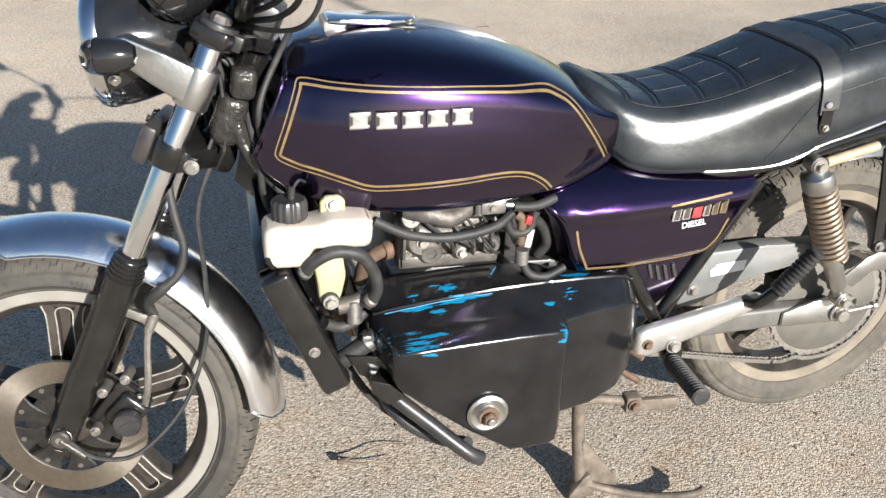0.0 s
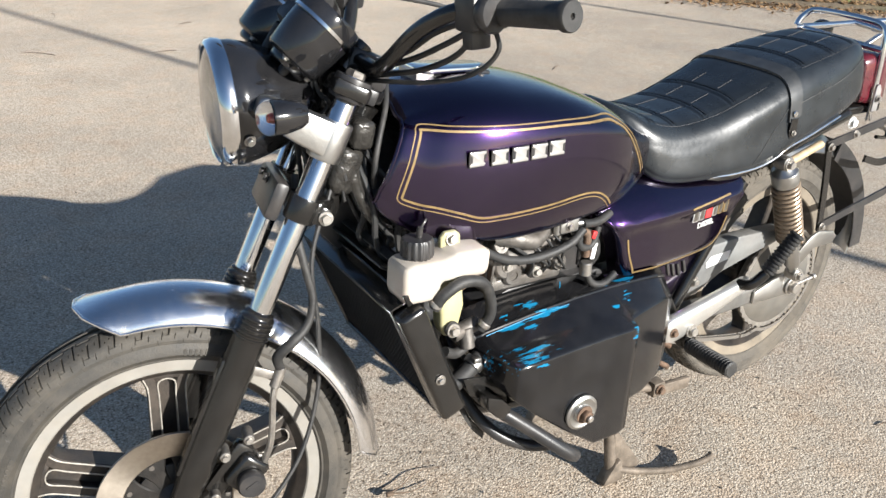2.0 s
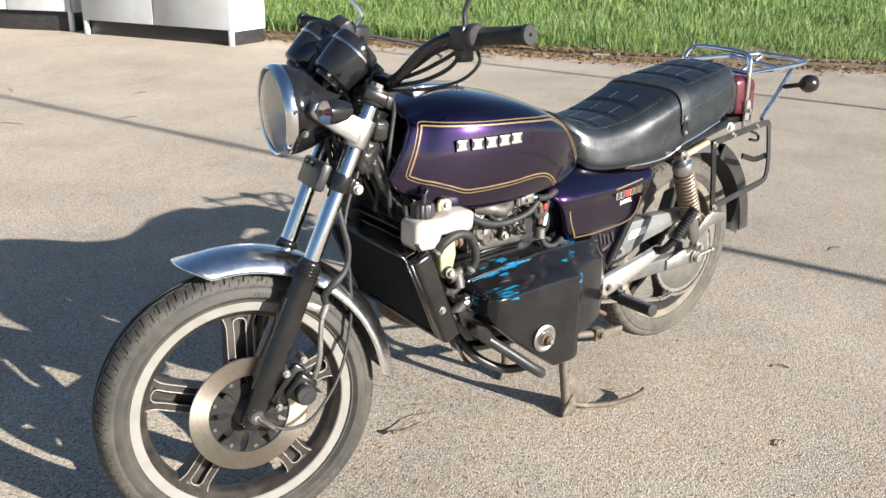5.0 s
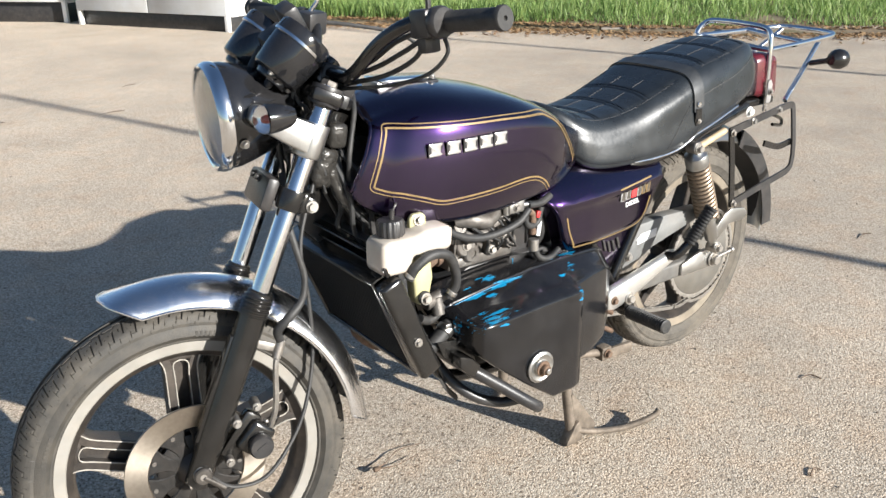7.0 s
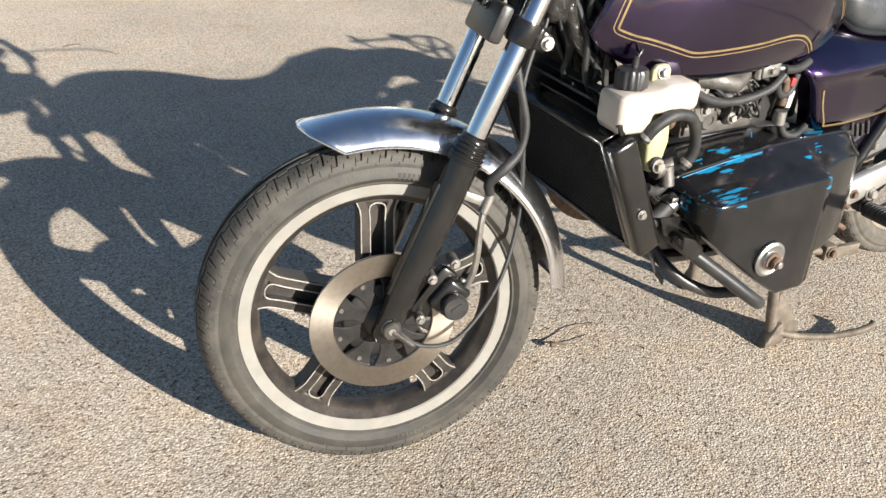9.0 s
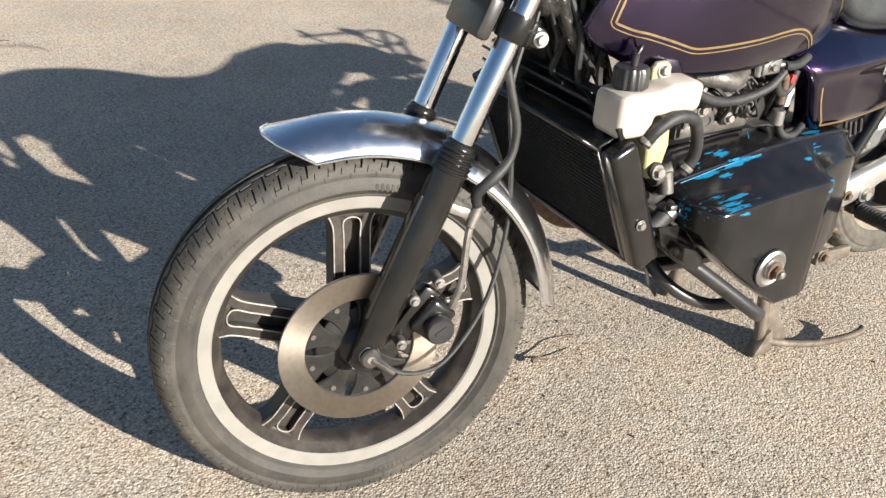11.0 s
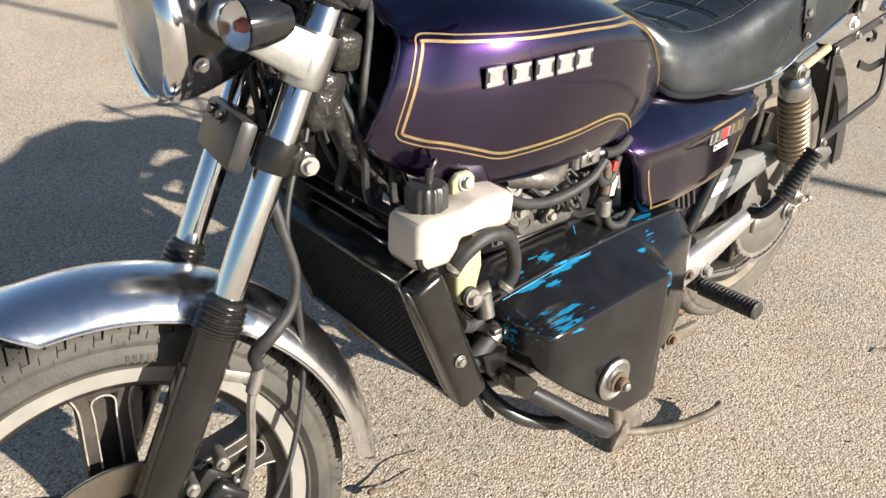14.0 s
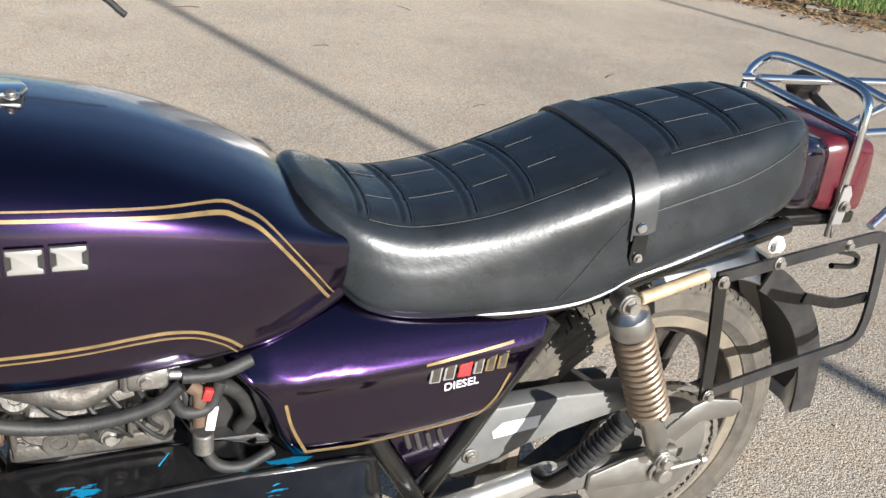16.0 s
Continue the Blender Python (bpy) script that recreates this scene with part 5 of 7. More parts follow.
for q in QUILT_X:
    bm = bmesh.new()
    w = 0.66 * seat_width(q)
    tube(bm, [on_top(SEAT_BVH, q - 1.4 * y * y + 0.008 + 0.0075, y, 0.0003) for y in [w * (-1 + k / 10) for k in range(21)]], 0.0006, 5, 0)
    part("stitching", bm, THREAD, seat)
for x0, x1 in ((0.230, 0.262), (0.284, 0.340), (0.364, 0.408), (0.434, 0.470), (0.618, 0.682), (0.706, 0.758)):
    for y in (-0.034, 0.034):
        bm = bmesh.new()
        tube(bm, [on_top(SEAT_BVH, x0 + (x1 - x0) * k / 12, y, 0.0006) for k in range(13)], 0.0007, 5, 0)
        part("stitching", bm, THREAD, seat)
for s in (-1, 1):
    for x0, x1 in ((0.22, 0.49), (0.585, 0.80)):
        bm = bmesh.new()
        tube(bm, [on_top(SEAT_BVH, x0 + (x1 - x0) * k / 24, s * (0.70 * seat_width(x0 + (x1 - x0) * k / 24) + 0.003), 0.0005) for k in range(25)], 0.0006, 5, 0)
        part("stitching", bm, THREAD, seat)
# strap across the seat with its buttons, lying close on the cover
def strap_line(x):
    """Points of the seat's outline at x, from low on one side over the top to the other."""
    half = [(y, z) for y, z in seat_section(*seat_at(x)) if z > 0.757]
    return [(-y, z) for y, z in reversed(half)] + half[1:]


bm = bmesh.new()
lines = [strap_line(x) for x in (0.525, 0.541, 0.557)]
count = min(len(q) for q in lines)
lines = [q[(len(q) - count) // 2:(len(q) - count) // 2 + count] for q in lines]
rings = []
for i in range(count):
    ring, low = [], []
    for x, q, up in zip((0.525, 0.541, 0.557), lines, (0.0050, 0.0062, 0.0050)):
        (ya, za), (yb, zb) = q[max(0, i - 1)], q[min(count - 1, i + 1)]
        nn = Vector((0, -(zb - za), yb - ya)).normalized()
        p = Vector((x, *q[i])) - Vector((0, 0, 0.0020 * quilt(x, q[i][0], seat_width(x)) if q[i][1] > seat_at(x)[0] - 0.045 else 0))
        ring.append(p + nn * up)
        low.append(p - nn * 0.004)
    rings.append(ring + low[::-1])
skin(bm, rings)
strap = part("seat_strap", bm, mat("worn_strap_vinyl", (0.030, 0.032, 0.034), 0.36, 0.0, vary=0.3, scale=40, dirt=0.3, dirt_color=(0.09, 0.088, 0.085), dirt_scale=30), seat, "worn dark grey strap across the seat", 60)
bm = bmesh.new()
disc(bm, 0.0065, 0.004, along((0.537, -0.1445, 0.779), (0, -1, 0.15)), 16, 0.0015)
part("strap_button", bm, CHROME, strap)
bm = bmesh.new()
slab(bm, [(-0.010, 0.028), (0.010, 0.028), (0.011, 0.0), (0.007, -0.012), (-0.007, -0.012), (-0.011, 0.0)], 0.002, Matrix.Translation((0.538, -0.1475, 0.742)) @ SIDE, 0.0007, 1)
part("strap_tab", bm, BLACK, strap)
hex_bolt("strap_bolt", (0.538, -0.149, 0.741), (0, -1, 0), 0.004, STEEL, strap)
# chrome trim along the lower edge
bm = bmesh.new()
tube(bm, [(0.32, -0.128, 0.674), (0.36, -0.133, 0.673), (0.40, -0.136, 0.673), (0.47, -0.139, 0.679), (0.515, -0.141, 0.694), (0.54, -0.141, 0.708), (0.60, -0.140, 0.724), (0.66, -0.137, 0.742), (0.702, -0.133, 0.753)], 0.0028, 8, 6)
part("seat_trim", bm, CHROME, seat, "chrome trim strip along the seat's lower edge")
# seams of the cover
for pts in ([(0.441, 0.690), (0.468, 0.722), (0.498, 0.758), (0.530, 0.795)], [(0.560, 0.797), (0.62, 0.812), (0.68, 0.826), (0.74, 0.846), (0.785, 0.862)]):
    line = smooth_line([Vector((x, z, 0)) for x, z in pts], 6)
    bm = bmesh.new()
    tube(bm, [on_side(SEAT_BVH, p.x, p.y, 0.0004)[0] for p in line], 0.0011, 5, 0)
    part("seam", bm, RUBBER, seat)

# ---- side panel ----


def panel_mesh(s):
    """A side panel with a rolled front flange, crowned outwards."""
    t = bmesh.new()
    n, k = 34, 22
    xs = [0.064 + (0.446 - 0.064) * i / n for i in range(n + 1)]
    top = [(0.064, 0.655), (0.105, 0.674), (0.150, 0.694), (0.188, 0.702), (0.215, 0.694), (0.30, 0.678), (0.40, 0.671), (0.446, 0.660)]
    low = [(0.064, 0.650), (0.080, 0.632), (0.105, 0.600), (0.125, 0.545), (0.138, 0.516), (0.16, 0.512), (0.30, 0.518), (0.365, 0.525), (0.392, 0.542), (0.42, 0.590), (0.446, 0.645)]

    def along_x(pts, x):
        for a, b in zip(pts, pts[1:]):
            if a[0] <= x <= b[0]:
                return a[1] + (b[1] - a[1]) * (x - a[0]) / (b[0] - a[0])
        return pts[-1][1]

    outer, inner = [], []
    for x in xs:
        zt, zb = along_x(top, x), along_x(low, x)
        row, row2 = [], []
        for j in range(k + 1):
            f = j / k
            z = zb + (zt - zb) * f
            y = 0.158 - 0.10 * max(0.0, x - 0.20) - 0.35 * max(0.0, 0.10 - x)
            y -= 0.060 * max(0.0, (z - 0.630) / 0.06) ** 1.6 + 0.01 * max(0.0, (0.54 - z) / 0.03) ** 2
            y += 0.007 * math.exp(-((z - 0.625) / 0.012) ** 2)
            edge = min(j, k - j, 3) / 3
            y -= 0.004 * (1 - edge) ** 2
            row.append(t.verts.new((x, s * y, z)))
            row2.append(t.verts.new((x, s * (y - 0.006), z)))
        outer.append(row)
        inner.append(row2)
    for a, b, c, d in zip(outer, outer[1:], inner, inner[1:]):
        for j in range(k):
            t.faces.new((a[j], a[j + 1], b[j + 1], b[j]))
            t.faces.new((c[j], d[j], d[j + 1], c[j + 1]))
        t.faces.new((a[0], b[0], d[0], c[0]))
        t.faces.new((a[k], c[k], d[k], b[k]))
    for r, q in ((outer[0], inner[0]), (outer[-1], inner[-1])):
        for j in range(k):
            t.faces.new((r[j], r[j + 1], q[j + 1], q[j]))
    return t


for s in (-1, 1):
    pm = panel_mesh(s)
    bmesh.ops.recalc_face_normals(pm, faces=pm.faces)
    if s < 0:
        PANEL_BVH = BVHTree.FromBMesh(pm)
    panel = part("side_panel", pm, PURPLE, bike, "purple metallic side panel with gold pinstripe and badge", 50)
    if s > 0:
        continue
    side_panel = panel
# rolled flange round the panel's front edge
line = smooth_line([on_side(PANEL_BVH, x, z)[0] for x, z in ((0.067, 0.652), (0.083, 0.634), (0.107, 0.602), (0.127, 0.548), (0.140, 0.520))], 6)
rings = []
for i, p in enumerate(line):
    f = i / (len(line) - 1)
    sec = [(0.004, 0.001), (-0.002, -0.0015), (-0.008, 0.001), (-0.013, 0.010), (-0.018 - 0.006 * f, 0.030), (-0.014 - 0.006 * f, 0.031), (-0.008, 0.012), (-0.002, 0.004), (0.004, 0.004)]
    rings.append([p + Vector((a, b, 0)) for a, b in sec])
bm = bmesh.new()
skin(bm, rings)
part("panel_flange", bm, PURPLE, side_panel, "", 60)
stripe("pinstripe", PANEL_BVH, [(0.120, 0.598), (0.128, 0.566), (0.146, 0.526)], 0.0035, GOLD, side_panel, 4)
stripe("pinstripe", PANEL_BVH, [(0.146, 0.526), (0.25, 0.523), (0.345, 0.527), (0.380, 0.548), (0.400, 0.588)], 0.0035, GOLD, side_panel)
stripe("pinstripe", PANEL_BVH, [(0.280, 0.627), (0.34, 0.631), (0.396, 0.635)], 0.0032, GOLD, side_panel)
BADGE_GREY = mat("worn_badge_face", (0.085, 0.075, 0.062), 0.4, 0.3, vary=0.4, scale=120)
# model badge: plain tinted blocks on a dark plate
for k, (x0, w, material) in enumerate(((0.287, 0.016, SHINY_WHITE), (0.305, 0.016, SHINY_WHITE), (0.324, 0.018, RED), (0.344, 0.014, SHINY_WHITE), (0.360, 0.014, GOLD), (0.376, 0.014, GOLD))):
    c, nrm = on_side(PANEL_BVH, x0 + w / 2, 0.6105 + 0.05 * (x0 - 0.287))
    m = Matrix.Translation(c + nrm * 0.0008) @ Matrix((Vector((1, 0, 0.02)).normalized(), Vector((0, 0, 1)), nrm)).transposed().to_4x4()
    bm = bmesh.new()
    slab(bm, [(-w / 2, -0.0125), (w / 2 - 0.002, -0.0125), (w / 2, 0.0125), (-w / 2 + 0.002, 0.0125)], 0.002, m, 0.0007, 1)
    part("badge_block", bm, material, side_panel)
    if k != 2:
        bm = bmesh.new()
        slab(bm, [(-w / 2 + 0.0026, -0.0100), (w / 2 - 0.0042, -0.0100), (w / 2 - 0.0030, 0.0100), (-w / 2 + 0.0042, 0.0100)], 0.0026, m, 0.0, 1)
        part("badge_face", bm, BADGE_GREY, side_panel)


def text_part(name, body, size, m, material, parent):
    cu = bpy.data.curves.new(name, "FONT")
    cu.body, cu.size, cu.extrude, cu.align_x, cu.align_y = body, size, 0.0004, "CENTER", "CENTER"
    cu.offset = 0.0001
    tmp = bpy.data.objects.new(name, cu)
    scene.collection.objects.link(tmp)
    me = bpy.data.meshes.new_from_object(tmp.evaluated_get(bpy.context.evaluated_depsgraph_get()))
    bpy.data.objects.remove(tmp)
    me.materials.append(material)
    ob = new(name, me)
    ob.matrix_basis = m
    ob.parent = parent
    return ob


c, nrm = on_side(PANEL_BVH, 0.332, 0.5865)
text_part("lettering", "DIESEL", 0.0155, Matrix.Translation(c + nrm * 0.0012) @ Matrix((Vector((1, 0, 0)), Vector((0, 0, 1)), nrm)).transposed().to_4x4() @ Matrix.Rotation(radians(2), 4, "Z"), WHITE, side_panel)

# ---- engine cover: big angular black shroud ----
def rounded(poly, r, n=3):
    """A closed outline (y, z) with its corners rounded off."""
    out = []
    k = len(poly)
    for i, p in enumerate(poly):
        p = Vector(p)
        a, b = Vector(poly[i - 1]), Vector(poly[(i + 1) % k])
        ra = min(r, 0.45 * (a - p).length, 0.45 * (b - p).length)
        s, e = p + (a - p).normalized() * ra, p + (b - p).normalized() * ra
        for j in range(n + 1):
            t = j / n
            out.append(s * (1 - t) ** 2 + p * 2 * t * (1 - t) + e * t * t)
    return out


# x, then top back, ridge, shoulder and lower edge as (y, z)
COVER = [(-0.214, (-0.105, 0.502), (-0.150, 0.484), (-0.172, 0.476), (-0.172, 0.458)),
         (-0.206, (-0.108, 0.512), (-0.165, 0.490), (-0.207, 0.476), (-0.205, 0.442)),
         (-0.197, (-0.110, 0.518), (-0.168, 0.493), (-0.242, 0.478), (-0.238, 0.430)),
         (-0.189, (-0.110, 0.520), (-0.168, 0.495), (-0.265, 0.480), (-0.260, 0.419)),
         (-0.184, (-0.110, 0.521), (-0.168, 0.496), (-0.2685, 0.4805), (-0.2645, 0.412)),
         (-0.150, (-0.110, 0.525), (-0.169, 0.501), (-0.267, 0.480), (-0.265, 0.381)),
         (-0.120, (-0.110, 0.527), (-0.170, 0.505), (-0.266, 0.481), (-0.265, 0.356)),
         (-0.066, (-0.110, 0.530), (-0.171, 0.512), (-0.264, 0.482), (-0.264, 0.312)),
         (0.000, (-0.110, 0.531), (-0.171, 0.517), (-0.261, 0.482), (-0.262, 0.264)),
         (0.060, (-0.110, 0.526), (-0.169, 0.518), (-0.259, 0.481), (-0.260, 0.262)),
         (0.076, (-0.110, 0.522), (-0.168, 0.518), (-0.257, 0.480), (-0.258, 0.268)),
         (0.083, (-0.110, 0.520), (-0.168, 0.518), (-0.250, 0.478), (-0.250, 0.280)),
         (0.088, (-0.110, 0.518), (-0.168, 0.518), (-0.230, 0.482), (-0.230, 0.300)),
         (0.150, (-0.110, 0.510), (-0.167, 0.517), (-0.215, 0.484), (-0.218, 0.302)),
         (0.200, (-0.110, 0.505), (-0.165, 0.514), (-0.200, 0.478), (-0.205, 0.318)),
         (0.228, (-0.110, 0.498), (-0.155, 0.503), (-0.186, 0.468), (-0.188, 0.345)),
         (0.240, (-0.105, 0.480), (-0.140, 0.480), (-0.165, 0.450), (-0.168, 0.375))]


def cover_mesh():
    rings = []
    for x, bt, rg, sh, lo in COVER:
        dip = ((rg[0] + sh[0]) / 2, (rg[1] + sh[1]) / 2 - 0.05 * abs(rg[0] - sh[0]))
        pts = rounded([(bt[0], bt[1] - 0.03), bt, rg, dip, sh, lo, (lo[0] + 0.03, lo[1] - 0.002), (-0.105, lo[1] + 0.01)], 0.007, 3)
        rings.append([Vector((x, p.x, p.y)) for p in pts])
    bm = bmesh.new()
    skin(bm, rings)
    return bm


def chipped_black():
    """Hand-brushed black over bright blue, chipped along the ridge and at the corners."""
    m = mat("chipped_black_paint", (0.0085, 0.0085, 0.0095), 0.13, 0.0, vary=0.4, scale=25, dirt=0.22, dirt_color=(0.032, 0.030, 0.027), dirt_scale=9, bump=0.0004, bump_scale=22, spec=0.6)
    n, l = m.node_tree.nodes, m.node_tree.links
    p = n["Principled BSDF"]
    geo = n.new("ShaderNodeTexCoord")
    total = None
    for (c, stretch, r) in (((-0.088, -0.155, 0.513), (0.8, 1.8, 1.0), 0.020), ((-0.142, -0.162, 0.505), (1.3, 1.2, 1.0), 0.016), ((-0.130, -0.181, 0.500), (0.35, 2.2, 1.4), 0.014), ((-0.062, -0.179, 0.510), (0.35, 2.2, 1.4), 0.014),
                            ((-0.112, -0.196, 0.500), (0.8, 1.4, 1.0), 0.016), ((-0.148, -0.216, 0.492), (1.6, 1.6, 1.0), 0.011), ((-0.148, -0.243, 0.484), (0.55, 1.25, 1.0), 0.027), ((-0.186, -0.218, 0.476), (1.2, 1.4, 1.0), 0.012),
                            ((0.081, -0.163, 0.518), (0.6, 1.8, 1.0), 0.013), ((0.130, -0.158, 0.518), (0.7, 1.5, 1.0), 0.019), ((0.108, -0.189, 0.503), (1.0, 1.5, 1.0), 0.012), ((0.066, -0.207, 0.500), (0.8, 1.8, 1.0), 0.009),
                            ((0.078, -0.254, 0.476), (1.4, 1.2, 0.8), 0.016), ((-0.200, -0.205, 0.462), (1.4, 1.1, 0.9), 0.016)):
        mp = n.new("ShaderNodeMapping")
        mp.inputs["Location"].default_value = tuple(-c[i] * stretch[i] for i in range(3))
        mp.inputs["Scale"].default_value = stretch
        l.new(geo.outputs["Object"], mp.inputs["Vector"])
        ln = n.new("ShaderNodeVectorMath")
        ln.operation = "LENGTH"
        l.new(mp.outputs["Vector"], ln.inputs[0])
        r1 = n.new("ShaderNodeMapRange")
        r1.inputs["From Min"].default_value, r1.inputs["From Max"].default_value = 0.0, r * 1.5
        r1.inputs["To Min"].default_value, r1.inputs["To Max"].default_value = 1.0, 0.0
        l.new(ln.outputs["Value"], r1.inputs["Value"])
        if total is None:
            total = r1.outputs["Result"]
        else:
            mx = n.new("ShaderNodeMath")
            mx.operation = "MAXIMUM"
            l.new(total, mx.inputs[0])
            l.new(r1.outputs["Result"], mx.inputs[1])
            total = mx.outputs[0]
    mp = n.new("ShaderNodeMapping")
    mp.inputs["Scale"].default_value = (0.24, 1.35, 1.6)
    l.new(geo.outputs["Object"], mp.inputs["Vector"])
    nz = n.new("ShaderNodeTexNoise")
    nz.inputs["Scale"].default_value, nz.inputs["Detail"].default_value, nz.inputs["Roughness"].default_value = 85, 6, 0.64
    l.new(mp.outputs["Vector"], nz.inputs["Vector"])
    spread = n.new("ShaderNodeMapRange")
    spread.inputs["From Min"].default_value, spread.inputs["From Max"].default_value = 0.36, 0.64
    spread.inputs["To Max"].default_value = 1.35
    l.new(nz.outputs["Fac"], spread.inputs["Value"])
    ad = n.new("ShaderNodeMath")
    ad.operation = "ADD"
    l.new(total, ad.inputs[0])
    l.new(spread.outputs["Result"], ad.inputs[1])
    gt = n.new("ShaderNodeMapRange")
    gt.inputs["From Min"].default_value, gt.inputs["From Max"].default_value = 1.37, 1.40
    l.new(ad.outputs[0], gt.inputs["Value"])
    mixc = n.new("ShaderNodeMix")
    mixc.data_type = "RGBA"
    old = p.inputs["Base Color"].links[0].from_socket
    l.new(old, mixc.inputs["A"])
    mixc.inputs["B"].default_value = (0.010, 0.17, 0.32, 1)
    l.new(gt.outputs["Result"], mixc.inputs["Factor"])
    l.new(mixc.outputs["Result"], p.inputs["Base Color"])
    return m


def cover_bead(bm):
    """The narrow raised crest along the ridge."""
    return tube(bm, [Vector((x, rg[0], rg[1] - 0.0012)) for x, bt, rg, sh, lo in COVER[1:-1]], 0.0036, 8, 4)


cm = cover_mesh()
bmesh.ops.recalc_face_normals(cm, faces=cm.faces)
COVER_BVH = BVHTree.FromBMesh(cm)
cover = part("engine_cover", cover_bead(cm), chipped_black(), bike, "large angular black engine cover, blue paint showing through chips", 42)
# scratches through to the blue
for pts in ([(-0.012, -0.14), (0.0, -0.125)], [(-0.19, -0.175), (-0.10, -0.176), (-0.02, -0.178)]):
    bm = bmesh.new()
    tube(bm, [on_top(COVER_BVH, x, y, 0.0002) for x, y in pts], 0.0007, 5, 4)
    part("scratch", bm, BLUE, cover)
# shaft end in its round flange
PX = Vector((-0.046, -0.264, 0.352))
bm = bmesh.new()
lathe(bm, [(0.016, 0.0), (0.031, 0.0), (0.033, 0.002), (0.033, 0.006), (0.028, 0.0085), (0.022, 0.006), (0.016, 0.006)], along(PX, (0, -1, 0)), 40, True)
flange = part("shaft_flange", bm, ALU, cover, "bare round metal flange")
bm = bmesh.new()
lathe(bm, [(1e-6, 0.004), (0.0165, 0.004), (0.0175, 0.008), (0.0150, 0.012), (1e-6, 0.012)], along(PX, (0, -1, 0)), 30)
part("washer", bm, STEEL, flange)
hex_bolt("shaft_nut", PX + Vector((0, -0.011, 0)), (0, -1, 0), 0.0115, RUSTY, flange)
bm = bmesh.new()
rod(bm, PX + Vector((0, -0.012, 0)), PX + Vector((0, -0.031, 0)), 0.0062, 14)
part("shaft_end", bm, STEEL, flange)

# inner dark cover behind, up to the frame
bm = bmesh.new()
slab(bm, [(-0.165, 0.44), (-0.02, 0.31), (0.20, 0.31), (0.235, 0.40), (0.22, 0.50), (0.10, 0.525), (-0.10, 0.53), (-0.165, 0.51)], 0.10, at_side(-0.11), 0.006)
part("crankcase", bm, SATIN, bike, "dark crankcase behind the cover")
bm = bmesh.new()
slab(bm, [(-0.18, 0.40), (-0.02, 0.27), (0.17, 0.26), (0.20, 0.42), (0.15, 0.52), (-0.15, 0.53)], 0.12, at_side(-0.02), 0.008)
part("engine_block", bm, CASTING, bike, "grimy engine block")
# sump
bm = bmesh.new()
slab(bm, [(-0.10, 0.31), (-0.07, 0.245), (0.14, 0.24), (0.17, 0.31)], 0.13, at_side(-0.06), 0.012)
part("sump", bm, SATIN, bike)

# ---- cylinder head and its fittings, seen between tank and cover ----
bm = bmesh.new()
box(bm, (0.165, 0.16, 0.085), Matrix.Translation((-0.075, -0.035, 0.575)), 0.006)
box(bm, (0.150, 0.17, 0.020), Matrix.Translation((-0.078, -0.036, 0.548)), 0.004)
head = part("cylinder_head", bm, CASTING, bike, "grimy grey cylinder head casting")
bm = bmesh.new()
box(bm, (0.14, 0.14, 0.032), Matrix.Translation((-0.08, -0.035, 0.634)), 0.005)
part("rocker_cover", bm, SATIN, head, "dark rocker cover")
for x, z, r, mm in ((-0.122, 0.585, 0.024, CASTING), (-0.058, 0.562, 0.014, CASTING), (-0.030, 0.592, 0.018, CASTING)):
    bm = bmesh.new()
    disc(bm, r, 0.016, along((x, -0.112, z), (0, -1, 0.1)), 22, 0.003)
    boss = part("boss", bm, mm, head)
    hex_bolt("head_bolt", (x, -0.128, z), (0, -1, 0.1), 0.007, STEEL, boss)
for x, z in ((-0.145, 0.560), (-0.005, 0.555)):
    hex_bolt("head_bolt", (x, -0.116, z), (0, -1, 0), 0.006, STEEL, head)
bm = bmesh.new()
slab(bm, [(-0.165, 0.600), (-0.150, 0.612), (-0.10, 0.606), (-0.06, 0.622), (-0.02, 0.618), (-0.02, 0.600), (-0.06, 0.598), (-0.10, 0.585), (-0.15, 0.590)], 0.012, at_side(-0.128), 0.003)
part("injector_rail", bm, CASTING, head, "grimy metal rail on the head")
bm = bmesh.new()
rod(bm, (-0.135, -0.128, 0.606), (-0.075, -0.130, 0.600), 0.015, 20, 0.004)
rod(bm, (-0.075, -0.130, 0.600), (-0.045, -0.130, 0.598), 0.010, 16, 0.003)
part("injection_pump", bm, CASTING, head, "grimy round body of the injection pump")
# cast ribs, ports and caps on the head
for x, z, r, ln, tilt in ((-0.142, 0.618, 0.017, 0.030, 0.5), (-0.092, 0.628, 0.013, 0.028, 0.7), (-0.040, 0.628, 0.015, 0.026, 0.5), (-0.108, 0.566, 0.019, 0.022, -0.1), (-0.012, 0.572, 0.016, 0.026, 0.0), (0.012, 0.600, 0.012, 0.024, 0.2)):
    bm = bmesh.new()
    m = along((x, -0.108, z), (0, -1, tilt))
    lathe(bm, [(1e-6, -0.004), (r * 1.35, -0.004), (r * 1.3, ln * 0.25), (r, ln * 0.42), (r, ln * 0.82), (r * 0.8, ln), (r * 0.45, ln), (r * 0.42, ln * 0.9), (1e-6, ln * 0.9)], m, 22)
    part("cast_port", bm, CASTING, head)
for k in range(6):
    x = -0.150 + 0.028 * k
    bm = bmesh.new()
    box(bm, (0.006, 0.020, 0.052), Matrix.Translation((x, -0.118, 0.582)) @ Matrix.Rotation(radians(8), 4, "X"), 0.0028)
    part("cast_rib", bm, CASTING, head)
bm = bmesh.new()
